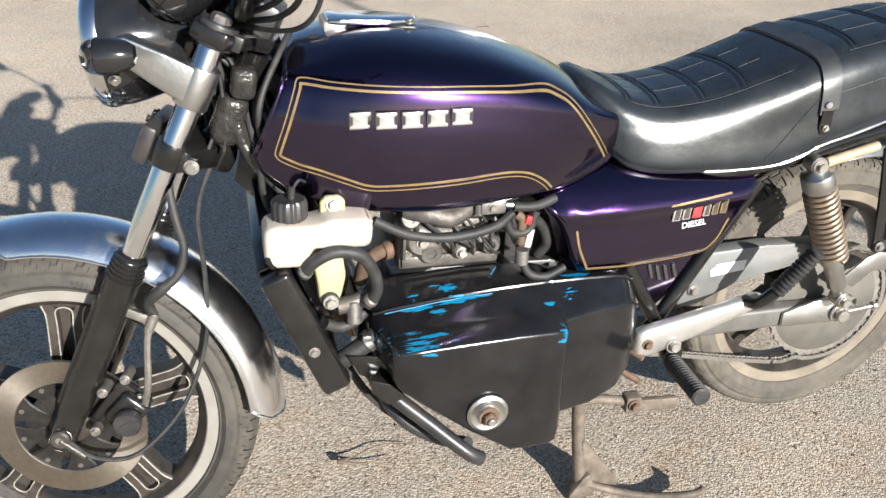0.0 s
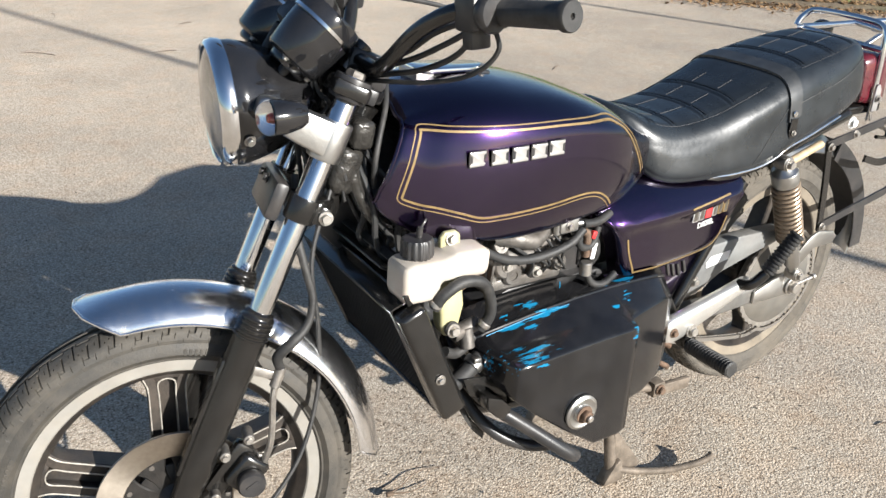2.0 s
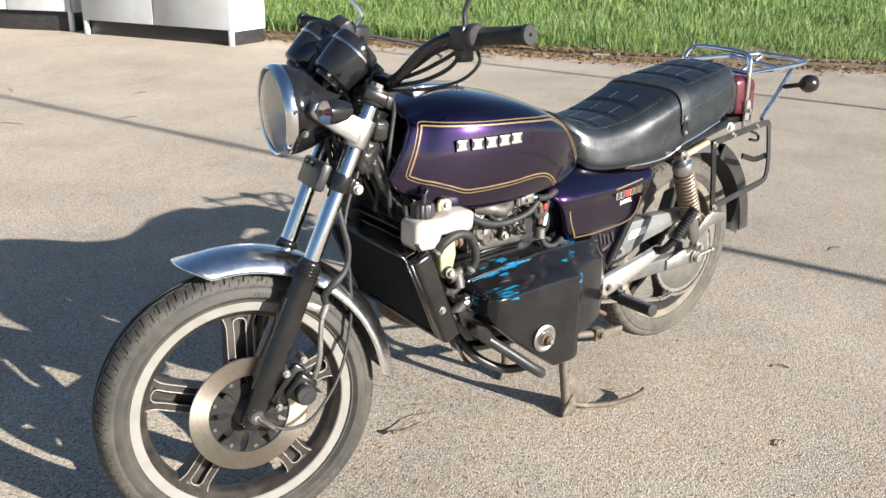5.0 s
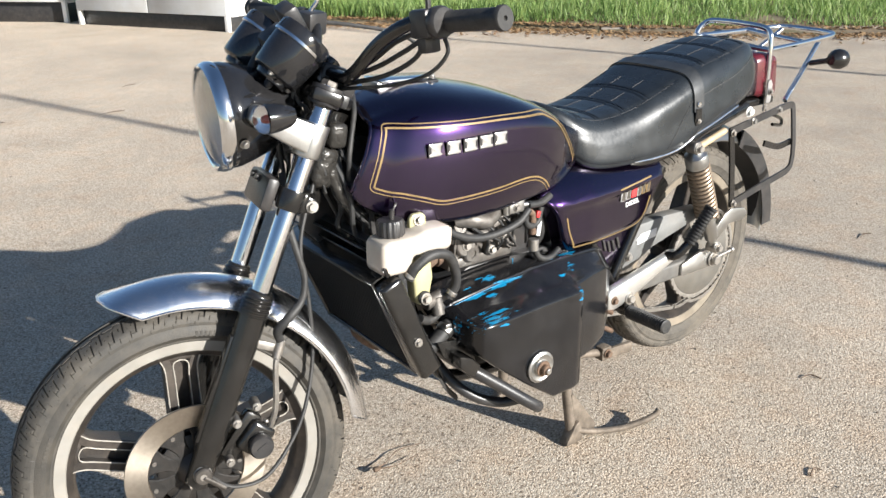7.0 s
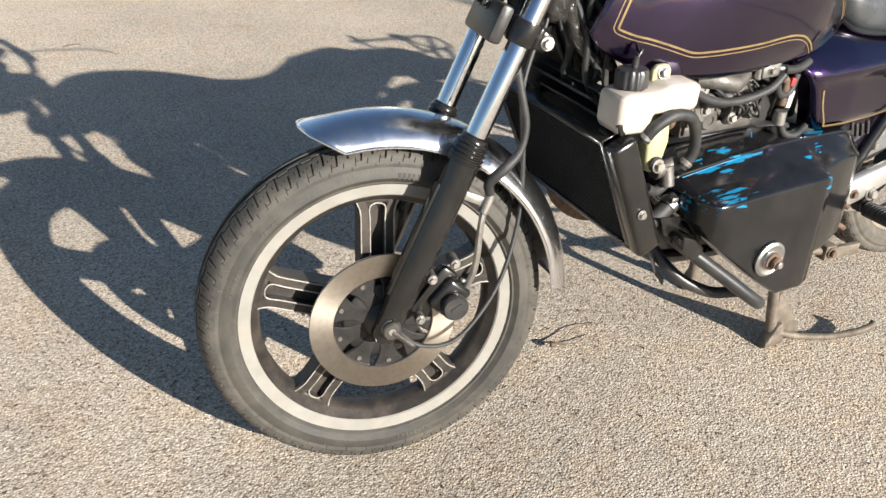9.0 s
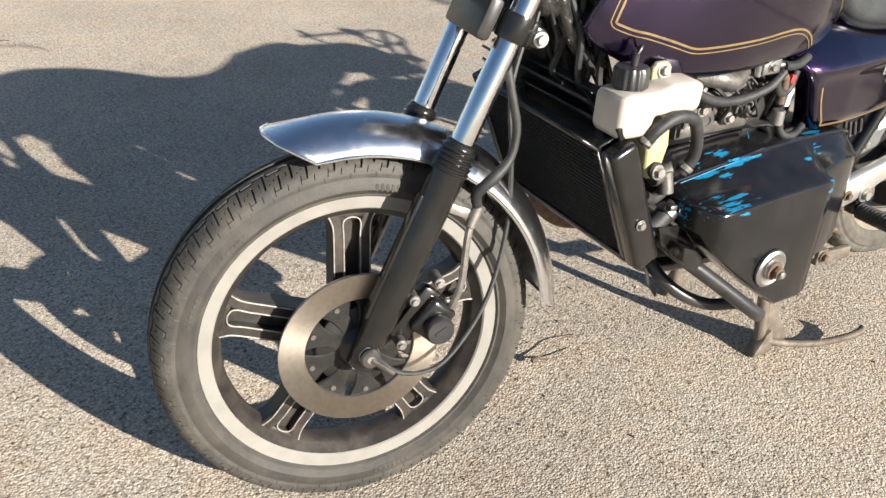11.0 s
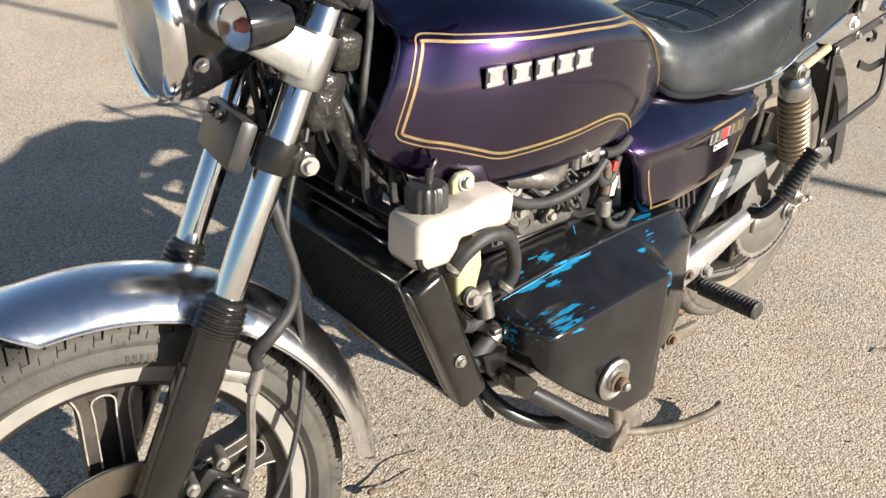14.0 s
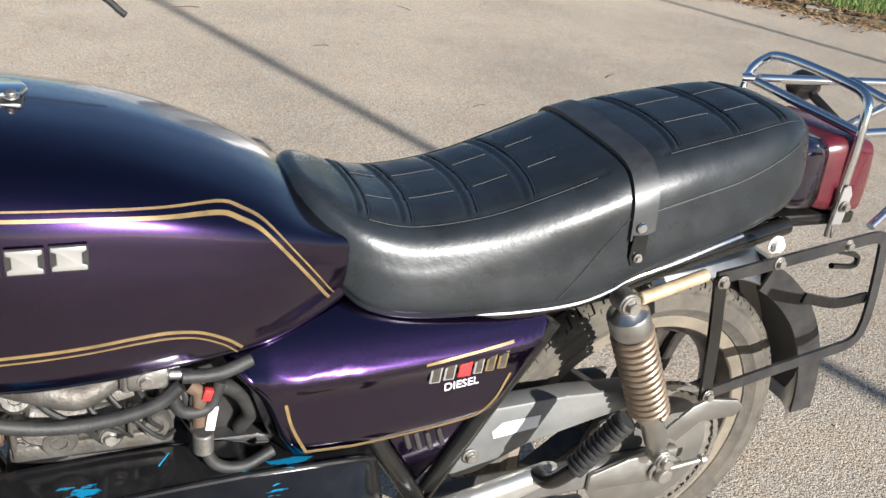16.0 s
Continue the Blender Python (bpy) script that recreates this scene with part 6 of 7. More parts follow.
tube(bm, [(-0.150, -0.125, 0.640), (-0.118, -0.140, 0.640), (-0.085, -0.142, 0.632), (-0.055, -0.132, 0.640), (-0.030, -0.118, 0.652)], [0.012, 0.015, 0.016, 0.014, 0.011], 16, 6)
part("inlet_pipe", bm, CASTING, head, "curved grey cast inlet pipe")
rng = random.Random(5)
for k in range(6):
    x0 = -0.135 + 0.024 * k
    bm = bmesh.new()
    tube(bm, [(x0, -0.120, 0.640), (x0 + rng.uniform(0, 0.03), -0.148, 0.618 + rng.uniform(-0.01, 0.01)), (x0 + rng.uniform(0.02, 0.06), -0.146, 0.585 + rng.uniform(-0.02, 0.01)), (x0 + rng.uniform(0.03, 0.08), -0.118, 0.552)], rng.uniform(0.0022, 0.0036), 7, 6)
    part("fuel_line", bm, RUBBER, head)
# rusty exhaust stub
bm = bmesh.new()
tube(bm, [(-0.150, -0.085, 0.560), (-0.185, -0.095, 0.558), (-0.205, -0.085, 0.535), (-0.210, -0.06, 0.49)], 0.0115, 14, 5)
part("exhaust_stub", bm, RUSTY, bike, "rust-brown exhaust stub")
bm = bmesh.new()
rod(bm, (-0.165, -0.092, 0.560), (-0.178, -0.096, 0.559), 0.0150, 16)
part("clamp", bm, RUSTY, bike)
# fuel tap and hoses under the tank
bm = bmesh.new()
box(bm, (0.040, 0.030, 0.026), Matrix.Translation((-0.020, -0.145, 0.652)), 0.004)
rod(bm, (-0.040, -0.15, 0.656), (-0.040, -0.15, 0.636), 0.006, 10)
rod(bm, (0.000, -0.15, 0.650), (0.024, -0.152, 0.648), 0.0065, 10)
tap = part("fuel_tap", bm, ALU, bike, "bare metal fuel tap below the tank")
hex_bolt("tap_screw", (-0.022, -0.160, 0.652), (0, -1, 0), 0.006, STEEL, tap)
for pts, r in (([(-0.205, -0.165, 0.648), (-0.15, -0.162, 0.618), (-0.085, -0.160, 0.607), (-0.02, -0.160, 0.618), (0.012, -0.158, 0.640)], 0.0075),
               ([(0.012, -0.155, 0.648), (0.050, -0.150, 0.644), (0.085, -0.140, 0.650)], 0.0075),
               ([(0.000, -0.155, 0.635), (0.012, -0.156, 0.606), (0.040, -0.152, 0.604), (0.052, -0.150, 0.635)], 0.0068),
               ([(0.030, -0.150, 0.565), (0.045, -0.155, 0.530), (0.075, -0.155, 0.520), (0.110, -0.145, 0.528)], 0.0068),
               ([(-0.02, -0.12, 0.660), (0.03, -0.12, 0.672), (0.08, -0.10, 0.660)], 0.006),
               ([(-0.13, -0.13, 0.64), (-0.09, -0.135, 0.655), (-0.04, -0.13, 0.650)], 0.005),
               ([(0.03, -0.13, 0.62), (0.07, -0.12, 0.60), (0.09, -0.11, 0.56), (0.08, -0.10, 0.53)], 0.009)):
    bm = bmesh.new()
    tube(bm, pts, r, 12, 7)
    part("rubber_hose", bm, RUBBER, bike, "black rubber hose")
bm = bmesh.new()
tube(bm, [(0.020, -0.148, 0.632), (0.030, -0.150, 0.622), (0.030, -0.150, 0.600), (0.030, -0.150, 0.582)], 0.0075, 12, 4)
part("hose_elbow", bm, RUSTY, bike, "brown hose elbow")
bm = bmesh.new()
box(bm, (0.010, 0.008, 0.014), Matrix.Translation((0.038, -0.156, 0.624)) @ Matrix.Rotation(0.3, 4, "Y"), 0.002)
part("red_tag", bm, RED, bike, "scrap of red tape")
bm = bmesh.new()
box(bm, (0.010, 0.004, 0.030), Matrix.Translation((0.042, -0.156, 0.592)) @ Matrix.Rotation(0.15, 4, "Y"), 0.001)
part("white_tag", bm, WHITE, bike, "white paper tag")
bm = bmesh.new()
rod(bm, (0.034, -0.150, 0.570), (0.034, -0.150, 0.545), 0.011, 16)
part("hose_clip", bm, STEEL, bike)
# dark plates behind the hoses
bm = bmesh.new()
box(bm, (0.12, 0.10, 0.13), Matrix.Translation((0.085, -0.04, 0.585)), 0.006)
part("air_box", bm, SATIN, bike, "black air box behind the hoses")

# ---- coolant tank ----
bm = bmesh.new()
slab(bm, [(-0.365, 0.612), (-0.357, 0.602), (-0.309, 0.600), (-0.302, 0.606), (-0.297, 0.628), (-0.222, 0.624), (-0.213, 0.630), (-0.211, 0.662), (-0.217, 0.669), (-0.275, 0.672), (-0.290, 0.664), (-0.350, 0.667), (-0.364, 0.661)], 0.060, at_side(-0.205), 0.009, 3)
coolant = part("coolant_tank", bm, PLASTIC, bike, "milky plastic coolant tank, stained pink-brown at the bottom")
bm = bmesh.new()
slab(bm, [(-0.282, 0.664), (-0.246, 0.664), (-0.246, 0.684), (-0.254, 0.692), (-0.274, 0.692), (-0.282, 0.684)], 0.010, at_side(-0.168), 0.003)
part("tank_lug", bm, PALE, coolant)
hex_bolt("lug_bolt", (-0.263, -0.168, 0.680), (0, -1, 0.2), 0.0075, STEEL, coolant)
bm = bmesh.new()
prof = []
mc = along((-0.325, -0.172, 0.660), (0.0, 0.05, 1))
rings = []
for f, h in ((0.86, 0.0), (0.86, 0.006), (1.0, 0.008), (1.0, 0.030), (0.90, 0.035)):
    rings.append([mc @ Vector(((0.0255 - (0.0018 if k % 4 in (2, 3) else 0.0)) * f * math.cos(k * math.pi / 30), (0.0255 - (0.0018 if k % 4 in (2, 3) else 0.0)) * f * math.sin(k * math.pi / 30), h)) for k in range(60)])
skin(bm, rings)
ccap = part("coolant_cap", bm, SATIN, coolant, "ribbed black screw cap")
bm = bmesh.new()
rod(bm, (-0.322, -0.170, 0.694), (-0.320, -0.170, 0.712), 0.005, 10)
tube(bm, [(-0.320, -0.170, 0.708), (-0.310, -0.168, 0.720), (-0.300, -0.150, 0.71)], 0.0022, 6, 4)
part("cap_vent", bm, SATIN, ccap)
bm = bmesh.new()
slab(bm, [(-0.300, 0.612), (-0.255, 0.614), (-0.250, 0.575), (-0.257, 0.545), (-0.266, 0.526), (-0.282, 0.524), (-0.291, 0.540), (-0.293, 0.570)], 0.030, at_side(-0.195), 0.007, 3)
pale = part("pump_bracket", bm, PALE, bike, "pale yellow-green plastic bracket")
bm = bmesh.new()
disc(bm, 0.013, 0.010, along((-0.275, -0.195, 0.541), (0, -1, 0.1)), 24, 0.003)
part("bushing", bm, RUBBER, pale)
hex_bolt("bracket_bolt", (-0.275, -0.204, 0.541), (0, -1, 0.1), 0.008, STEEL, pale)
# curved hose round the bracket
bm = bmesh.new()
tube(bm, [(-0.312, -0.205, 0.590), (-0.300, -0.212, 0.612), (-0.268, -0.215, 0.628), (-0.232, -0.213, 0.618), (-0.212, -0.208, 0.585), (-0.208, -0.205, 0.552), (-0.222, -0.200, 0.528)], 0.0092, 16, 7)
part("curved_hose", bm, RUBBER, bike, "thick curved black rubber hose")
for a, b in (((-0.312, -0.205, 0.592), (-0.308, -0.206, 0.600)), ((-0.214, -0.204, 0.540), (-0.219, -0.202, 0.533))):
    bm = bmesh.new()
    rod(bm, a, b, 0.0108, 18)
    part("hose_clip", bm, STEEL, bike)
bm = bmesh.new()
rod(bm, (-0.265, -0.185, 0.520), (-0.215, -0.180, 0.528), 0.013, 16)
rod(bm, (-0.240, -0.185, 0.528), (-0.240, -0.195, 0.495), 0.012, 14)
part("pump_pipe", bm, CASTING, bike, "grimy metal coolant pipe")
bm = bmesh.new()
tube(bm, [(-0.283, -0.195, 0.50), (-0.262, -0.190, 0.488), (-0.238, -0.185, 0.492), (-0.222, -0.18, 0.505)], 0.0085, 12, 5)
part("rubber_hose", bm, RUBBER, bike)
# lower radiator hose into the cover
bm = bmesh.new()
tube(bm, [(-0.262, -0.182, 0.420), (-0.240, -0.184, 0.436), (-0.212, -0.182, 0.456), (-0.190, -0.175, 0.468)], 0.0150, 16, 5)
part("radiator_hose", bm, RUBBER, bike, "short black radiator hose")
bm = bmesh.new()
rod(bm, (-0.222, -0.183, 0.449), (-0.211, -0.182, 0.457), 0.0175, 22)
box(bm, (0.014, 0.012, 0.010), Matrix.Translation((-0.222, -0.196, 0.468)), 0.002)
part("hose_clip", bm, ALU, bike, "bright hose clip")

# ---- radiator ----
R_TOP, R_LOW = Vector((-0.361, 0, 0.598)), Vector((-0.272, 0, 0.388))
RD = (R_LOW - R_TOP).normalized()
RN = Vector((RD.z, 0, -RD.x)).normalized()  # forwards
if RN.x > 0:
    RN = -RN
RM = Matrix.Translation((R_TOP + R_LOW) / 2 + Vector((0, -0.02, 0))) @ Matrix((Vector((0, 1, 0)), RD, -RN)).transposed().to_4x4()
RL = (R_LOW - R_TOP).length
bm = bmesh.new()
box(bm, (0.300, RL - 0.02, 0.020), RM, 0.001, 1)
radiator = part("radiator", bm, mat("radiator_core_black", (0.02, 0.019, 0.018), 0.6, 0.2, vary=0.4, scale=80, bump=0.0015, bump_scale=260), bike, "black radiator mounted in front of the engine")
for size, at in (((0.012, RL, 0.036), (-0.160, 0, 0)), ((0.012, RL, 0.036), (0.160, 0, 0)), ((0.332, 0.012, 0.037), (0, -RL / 2 + 0.006, 0)), ((0.332, 0.012, 0.037), (0, RL / 2 - 0.006, 0))):
    bm = bmesh.new()
    box(bm, size, RM @ Matrix.Translation(at), 0.003)
    part("frame_rail", bm, BLACK, radiator)
for k in range(25):
    f = -RL / 2 + 0.016 + (RL - 0.032) * k / 24
    bm = bmesh.new()
    box(bm, (0.306, 0.0022, 0.029), RM @ Matrix.Translation((0, f, 0)), 0.0006, 1)
    part("cooling_tube", bm, radiator.data.materials[0], radiator)
verts, faces = [], []
for i in range(24):
    y0 = -RL / 2 + 0.016 + (RL - 0.032) * i / 24 + 0.0011
    y1 = y0 + (RL - 0.032) / 24 - 0.0022
    for j in range(37):
        xa = -0.148 + 0.008 * j
        q = len(verts)
        for x, y in ((xa, y0), (xa + 0.004, y1), (xa + 0.008, y0)):
            verts.extend((RM @ Vector((x, y, -0.0155)), RM @ Vector((x, y, 0.0))))
        faces.extend(((q, q + 1, q + 3, q + 2), (q + 2, q + 3, q + 5, q + 4)))
me = bpy.data.meshes.new("cooling_fin_matrix")
me.from_pydata(verts, [], faces)
me.materials.append(radiator.data.materials[0])
ob = tagged(new("cooling_fin_matrix", me), kind="stuff")
ob.parent = radiator
# side tank on the left
bm = bmesh.new()
box(bm, (0.034, RL - 0.004, 0.046), RM @ Matrix.Translation((-0.179, 0.004, 0.004)), 0.009, 3)
part("side_tank", bm, BLACK, radiator, "glossy black radiator side tank")
hex_bolt("tank_bolt", RM @ Vector((-0.197, 0.030, 0.002)), (0, -1, 0), 0.006, STEEL, radiator)
bm = bmesh.new()
box(bm, (0.33, 0.022, 0.004), RM @ Matrix.Translation((0, -RL / 2 - 0.006, 0.014)) @ Matrix.Rotation(radians(25), 4, "X"), 0.001, 1)
box(bm, (0.040, 0.022, 0.010), RM @ Matrix.Translation((-0.165, -RL / 2 - 0.012, 0.010)), 0.003)
part("top_bracket", bm, BLACK, radiator)
bm = bmesh.new()
lathe(bm, [(0.085, 0.018), (0.088, 0.018), (0.088, 0.050), (0.030, 0.055), (1e-6, 0.055)], RM, 36)
part("fan_shroud", bm, SATIN, radiator)
bm = bmesh.new()
tube(bm, [(-0.250, 0.105, 0.385), (-0.240, 0.095, 0.345), (-0.205, 0.080, 0.315), (-0.16, 0.06, 0.31)], 0.018, 16, 5)
part("outlet_pipe", bm, RUSTY, bike, "brown outlet pipe below the radiator")

# ---- frame ----
def frame_tube(pts, r=0.0135, label=""):
    b = bmesh.new()
    tube(b, pts, r, 14, 6)
    return part("frame_tube", b, BLACK, bike, label)


frame_tube([(-0.355, 0.0, 0.86), (-0.20, 0.0, 0.80), (0.02, 0.01, 0.74), (0.25, 0.015, 0.66)], 0.020)
for s in (-1, 1):
    frame_tube([(-0.345, s * 0.025, 0.80), (-0.290, s * 0.070, 0.66), (-0.225, s * 0.085, 0.45), (-0.180, s * 0.085, 0.335), (-0.12, s * 0.085, 0.278), (0.10, s * 0.09, 0.265), (0.26, s * 0.095, 0.305), (0.315, s * 0.100, 0.37)])
    frame_tube([(0.22, s * 0.05, 0.665), (0.35, s * 0.105, 0.660), (0.50, s * 0.118 + 0.008, 0.672), (0.62, s * 0.112 + 0.015, 0.695), (0.86, s * 0.08 + 0.035, 0.715)])
frame_tube([(0.462, -0.112, 0.640), (0.385, -0.112, 0.510), (0.318, -0.112, 0.392)], 0.0125, "black frame tube behind the side panel")
frame_tube([(0.235, -0.118, 0.505), (0.275, -0.120, 0.440), (0.315, -0.120, 0.372)], 0.0125)
frame_tube([(0.462, 0.135, 0.640), (0.385, 0.135, 0.510), (0.318, 0.130, 0.392)], 0.0125)
bm = bmesh.new()
slab(bm, [(0.245, 0.520), (0.385, 0.530), (0.335, 0.445), (0.300, 0.405), (0.285, 0.430)], 0.05, at_side(-0.112), 0.004)
elect = part("electrics_plate", bm, PURPLE, bike, "dark purple plate below the side panel")
for x, z in ((0.285, 0.485), (0.300, 0.480), (0.315, 0.478), (0.330, 0.482)):
    bm = bmesh.new()
    box(bm, (0.007, 0.006, 0.030), Matrix.Translation((x, -0.113, z)) @ Matrix.Rotation(radians(-18), 4, "Y"), 0.002)
    part("vent_slot", bm, SATIN, elect)
# gussets and dark parts below the headstock
bm = bmesh.new()
slab(bm, [(-0.350, 0.86), (-0.335, 0.74), (-0.300, 0.660), (-0.255, 0.640), (-0.230, 0.700), (-0.290, 0.80)], 0.050, at_side(-0.025), 0.004)
part("headstock_gusset", bm, SATIN, bike)
bm = bmesh.new()
slab(bm, [(-0.325, 0.570), (-0.262, 0.450), (-0.225, 0.540), (-0.275, 0.600)], 0.20, at_side(-0.110), 0.006)
part("fan_housing", bm, SATIN, bike, "dark fan housing behind the radiator")

# black splash shield above the radiator, and leads that run down to it
bm = bmesh.new()
box(bm, (0.27, 0.040, 0.004), RM @ Matrix.Translation((0.02, -RL / 2 - 0.026, 0.022)) @ Matrix.Rotation(radians(35), 4, "X"), 0.001, 1)
box(bm, (0.27, 0.004, 0.014), RM @ Matrix.Translation((0.02, -RL / 2 - 0.040, 0.036)), 0.001, 1)
part("splash_shield", bm, SATIN, bike, "black splash shield above the radiator")
# Added black plate; it stands in for dark tubes, wiring and shade here.
bm = bmesh.new()
slab(bm, [(-0.395, 0.640), (-0.372, 0.735), (-0.330, 0.760), (-0.270, 0.740), (-0.215, 0.600), (-0.280, 0.560), (-0.350, 0.590)], 0.012, at_side(0.035), 0.003)
part("gap_filler_plate", bm, SATIN, bike, "dull black plate added to fill the dark gap between headstock and engine")
rng = random.Random(12)
for k in range(10):
    y = rng.uniform(-0.10, 0.03)
    a = Vector((-0.365 + rng.uniform(-0.02, 0.02), y * 0.6, 0.80))
    b = Vector((-0.350 + rng.uniform(-0.03, 0.03), y, 0.72 + rng.uniform(-0.02, 0.02)))
    c = Vector((-0.325 + rng.uniform(-0.03, 0.03), y, 0.655 + rng.uniform(-0.02, 0.02)))
    d = Vector((-0.290 + rng.uniform(-0.03, 0.02), y * 1.1, 0.60 + rng.uniform(-0.02, 0.02)))
    bm = bmesh.new()
    tube(bm, [a, b, c, d], rng.uniform(0.003, 0.007), 8, 6)
    part("wiring_lead", bm, RUBBER, bike)
# loom wrapped in crumpled tape
FOIL = mat("crumpled_grey_tape", (0.035, 0.033, 0.030), 0.22, 0.3, vary=0.4, scale=45, dirt=0.5, dirt_color=(0.04, 0.035, 0.03), dirt_scale=30, bump=0.004, bump_scale=60)
bm = bmesh.new()
tube(bm, [(-0.392, -0.070, 0.800), (-0.378, -0.078, 0.745), (-0.356, -0.082, 0.708), (-0.329, -0.082, 0.681), (-0.296, -0.078, 0.664)], [0.014, 0.011, 0.012, 0.014, 0.009], 14, 8)
part("wrapped_loom", bm, FOIL, bike, "wiring loom wrapped in crumpled grey tape")
bm = bmesh.new()
box(bm, (0.044, 0.040, 0.075), Matrix.Translation((-0.396, -0.066, 0.780)) @ Matrix.Rotation(radians(20), 4, "Y"), 0.014, 3)
box(bm, (0.036, 0.040, 0.045), Matrix.Translation((-0.372, -0.074, 0.835)) @ Matrix.Rotation(radians(10), 4, "Y"), 0.010, 3)
part("wrapped_connector", bm, FOIL, bike, "connector box wrapped in crumpled plastic")

# ---- crash bar ----
bm = bmesh.new()
tube(bm, [(-0.195, -0.06, 0.430), (-0.214, -0.13, 0.420), (-0.216, -0.185, 0.404), (-0.193, -0.219, 0.380), (-0.134, -0.249, 0.332), (-0.078, -0.274, 0.286), (-0.054, -0.274, 0.268)], 0.0122, 16, 7)
part("crash_bar", bm, SATIN, bike, "black crash bar with a scuffed cut end")
bm = bmesh.new()
tube(bm, [(-0.250, -0.172, 0.405), (-0.222, -0.165, 0.350), (-0.190, -0.150, 0.300), (-0.158, -0.140, 0.262)], 0.0075, 8, 5, False, 0.35)
part("hanging_strap", bm, RUBBER, bike, "flat black strap hanging below the radiator")
bm = bmesh.new()
tube(bm, [(-0.205, -0.12, 0.365), (-0.185, -0.163, 0.320), (-0.154, -0.192, 0.289), (-0.108, -0.212, 0.268), (-0.080, -0.234, 0.274), (-0.070, -0.252, 0.284)], 0.0105, 14, 6)
part("under_rail", bm, SATIN, bike, "black rail curving under the engine to the crash bar")

bm = bmesh.new()
slab(bm, [(-0.252, 0.444), (-0.200, 0.436), (-0.166, 0.408), (-0.160, 0.372), (-0.188, 0.382), (-0.236, 0.408)], 0.004, at_side(-0.206), 0.001)
slab(bm, [(-0.222, 0.418), (-0.192, 0.406), (-0.174, 0.386), (-0.178, 0.364), (-0.198, 0.370), (-0.221, 0.392)], 0.034, at_side(-0.238), 0.002)
part("cover_bracket", bm, BLACK, bike, "black bracket plate between radiator and engine cover")

# ---- centre stand ----
bm = bmesh.new()
tube(bm, [(0.190, -0.095, 0.290), (0.190, -0.104, 0.18), (0.200, -0.112, 0.07), (0.206, -0.116, 0.014)], 0.0125, 12, 5)
tube(bm, [(0.190, 0.115, 0.290), (0.190, 0.124, 0.18), (0.200, 0.132, 0.07), (0.206, 0.136, 0.014)], 0.0125, 12, 5)
rod(bm, (0.190, -0.10, 0.20), (0.190, 0.12, 0.20), 0.012)
DUSTY_STEEL = mat("dusty_worn_steel", (0.17, 0.14, 0.11), 0.65, 0.4, vary=0.4, scale=40, dirt=0.6, dirt_color=(0.10, 0.08, 0.06), dirt_scale=30, bump=0.0008, bump_scale=200)
stand = part("centre_stand", bm, DUSTY_STEEL, bike, "worn dusty steel centre stand, lowered onto the asphalt")
for y in (-0.118, 0.138):
    bm = bmesh.new()
    slab(bm, [(-0.036, 0.0), (0.018, 0.0), (0.022, 0.014), (0.012, 0.050), (0.006, 0.060), (-0.006, 0.050), (-0.030, 0.014)], 0.030, Matrix.Translation((0.210, y - 0.015, 0.0)) @ SIDE, 0.006)
    part("stand_foot", bm, DUSTY_STEEL, stand)
bm = bmesh.new()
slab(bm, [(-0.004, 0.0), (0.066, -0.010), (0.072, 0.0), (-0.010, 0.112), (-0.018, 0.112)], 0.005, Matrix.Translation((0.214, -0.122, 0.020)) @ SIDE, 0.002)
part("stand_gusset", bm, DUSTY_STEEL, stand)
bm = bmesh.new()
tube(bm, [(0.215, -0.125, 0.030), (0.270, -0.140, 0.014), (0.330, -0.165, 0.012), (0.385, -0.190, 0.026), (0.412, -0.197, 0.034), (0.424, -0.198, 0.044)], 0.0078, 12, 6)
part("stand_lever", bm, DUSTY_STEEL, stand, "worn steel foot lever of the stand")
# folded side stand
bm = bmesh.new()
tube(bm, [(0.150, -0.125, 0.235), (0.210, -0.132, 0.238), (0.280, -0.142, 0.228)], 0.0095, 12, 4)
box(bm, (0.085, 0.012, 0.026), Matrix.Translation((0.318, -0.148, 0.224)) @ Matrix.Rotation(radians(4), 4, "Y"), 0.003)
box(bm, (0.030, 0.026, 0.034), Matrix.Translation((0.272, -0.142, 0.230)), 0.004)
side_stand = part("side_stand", bm, DUSTY_STEEL, bike, "folded rusty side stand")
hex_bolt("pivot_bolt", (0.272, -0.156, 0.232), (0, -1, 0), 0.008, RUSTY, side_stand)

# ---- foot peg ----
def ribbed_peg(a, b, r, ribs, parent_name, flat=1.0):
    a, b = Vector(a), Vector(b)
    ln = (b - a).length
    prof = [(1e-6, 0), (r * 0.8, 0)]
    for k in range(ribs):
        h = ln * (k + 0.15) / ribs
        prof += [(r * 0.86, h), (r, h + ln / ribs * 0.12), (r, h + ln / ribs * 0.50), (r * 0.86, h + ln / ribs * 0.66)]
    prof += [(r * 0.95, ln - 0.002), (r * 0.8, ln), (1e-6, ln)]
    q = bmesh.new()
    lathe(q, prof, along(a, b - a) @ Matrix.Diagonal((1, flat, 1, 1)), 22)
    return part(parent_name, q, RUBBER, bike, "ribbed black rubber foot peg", 30)


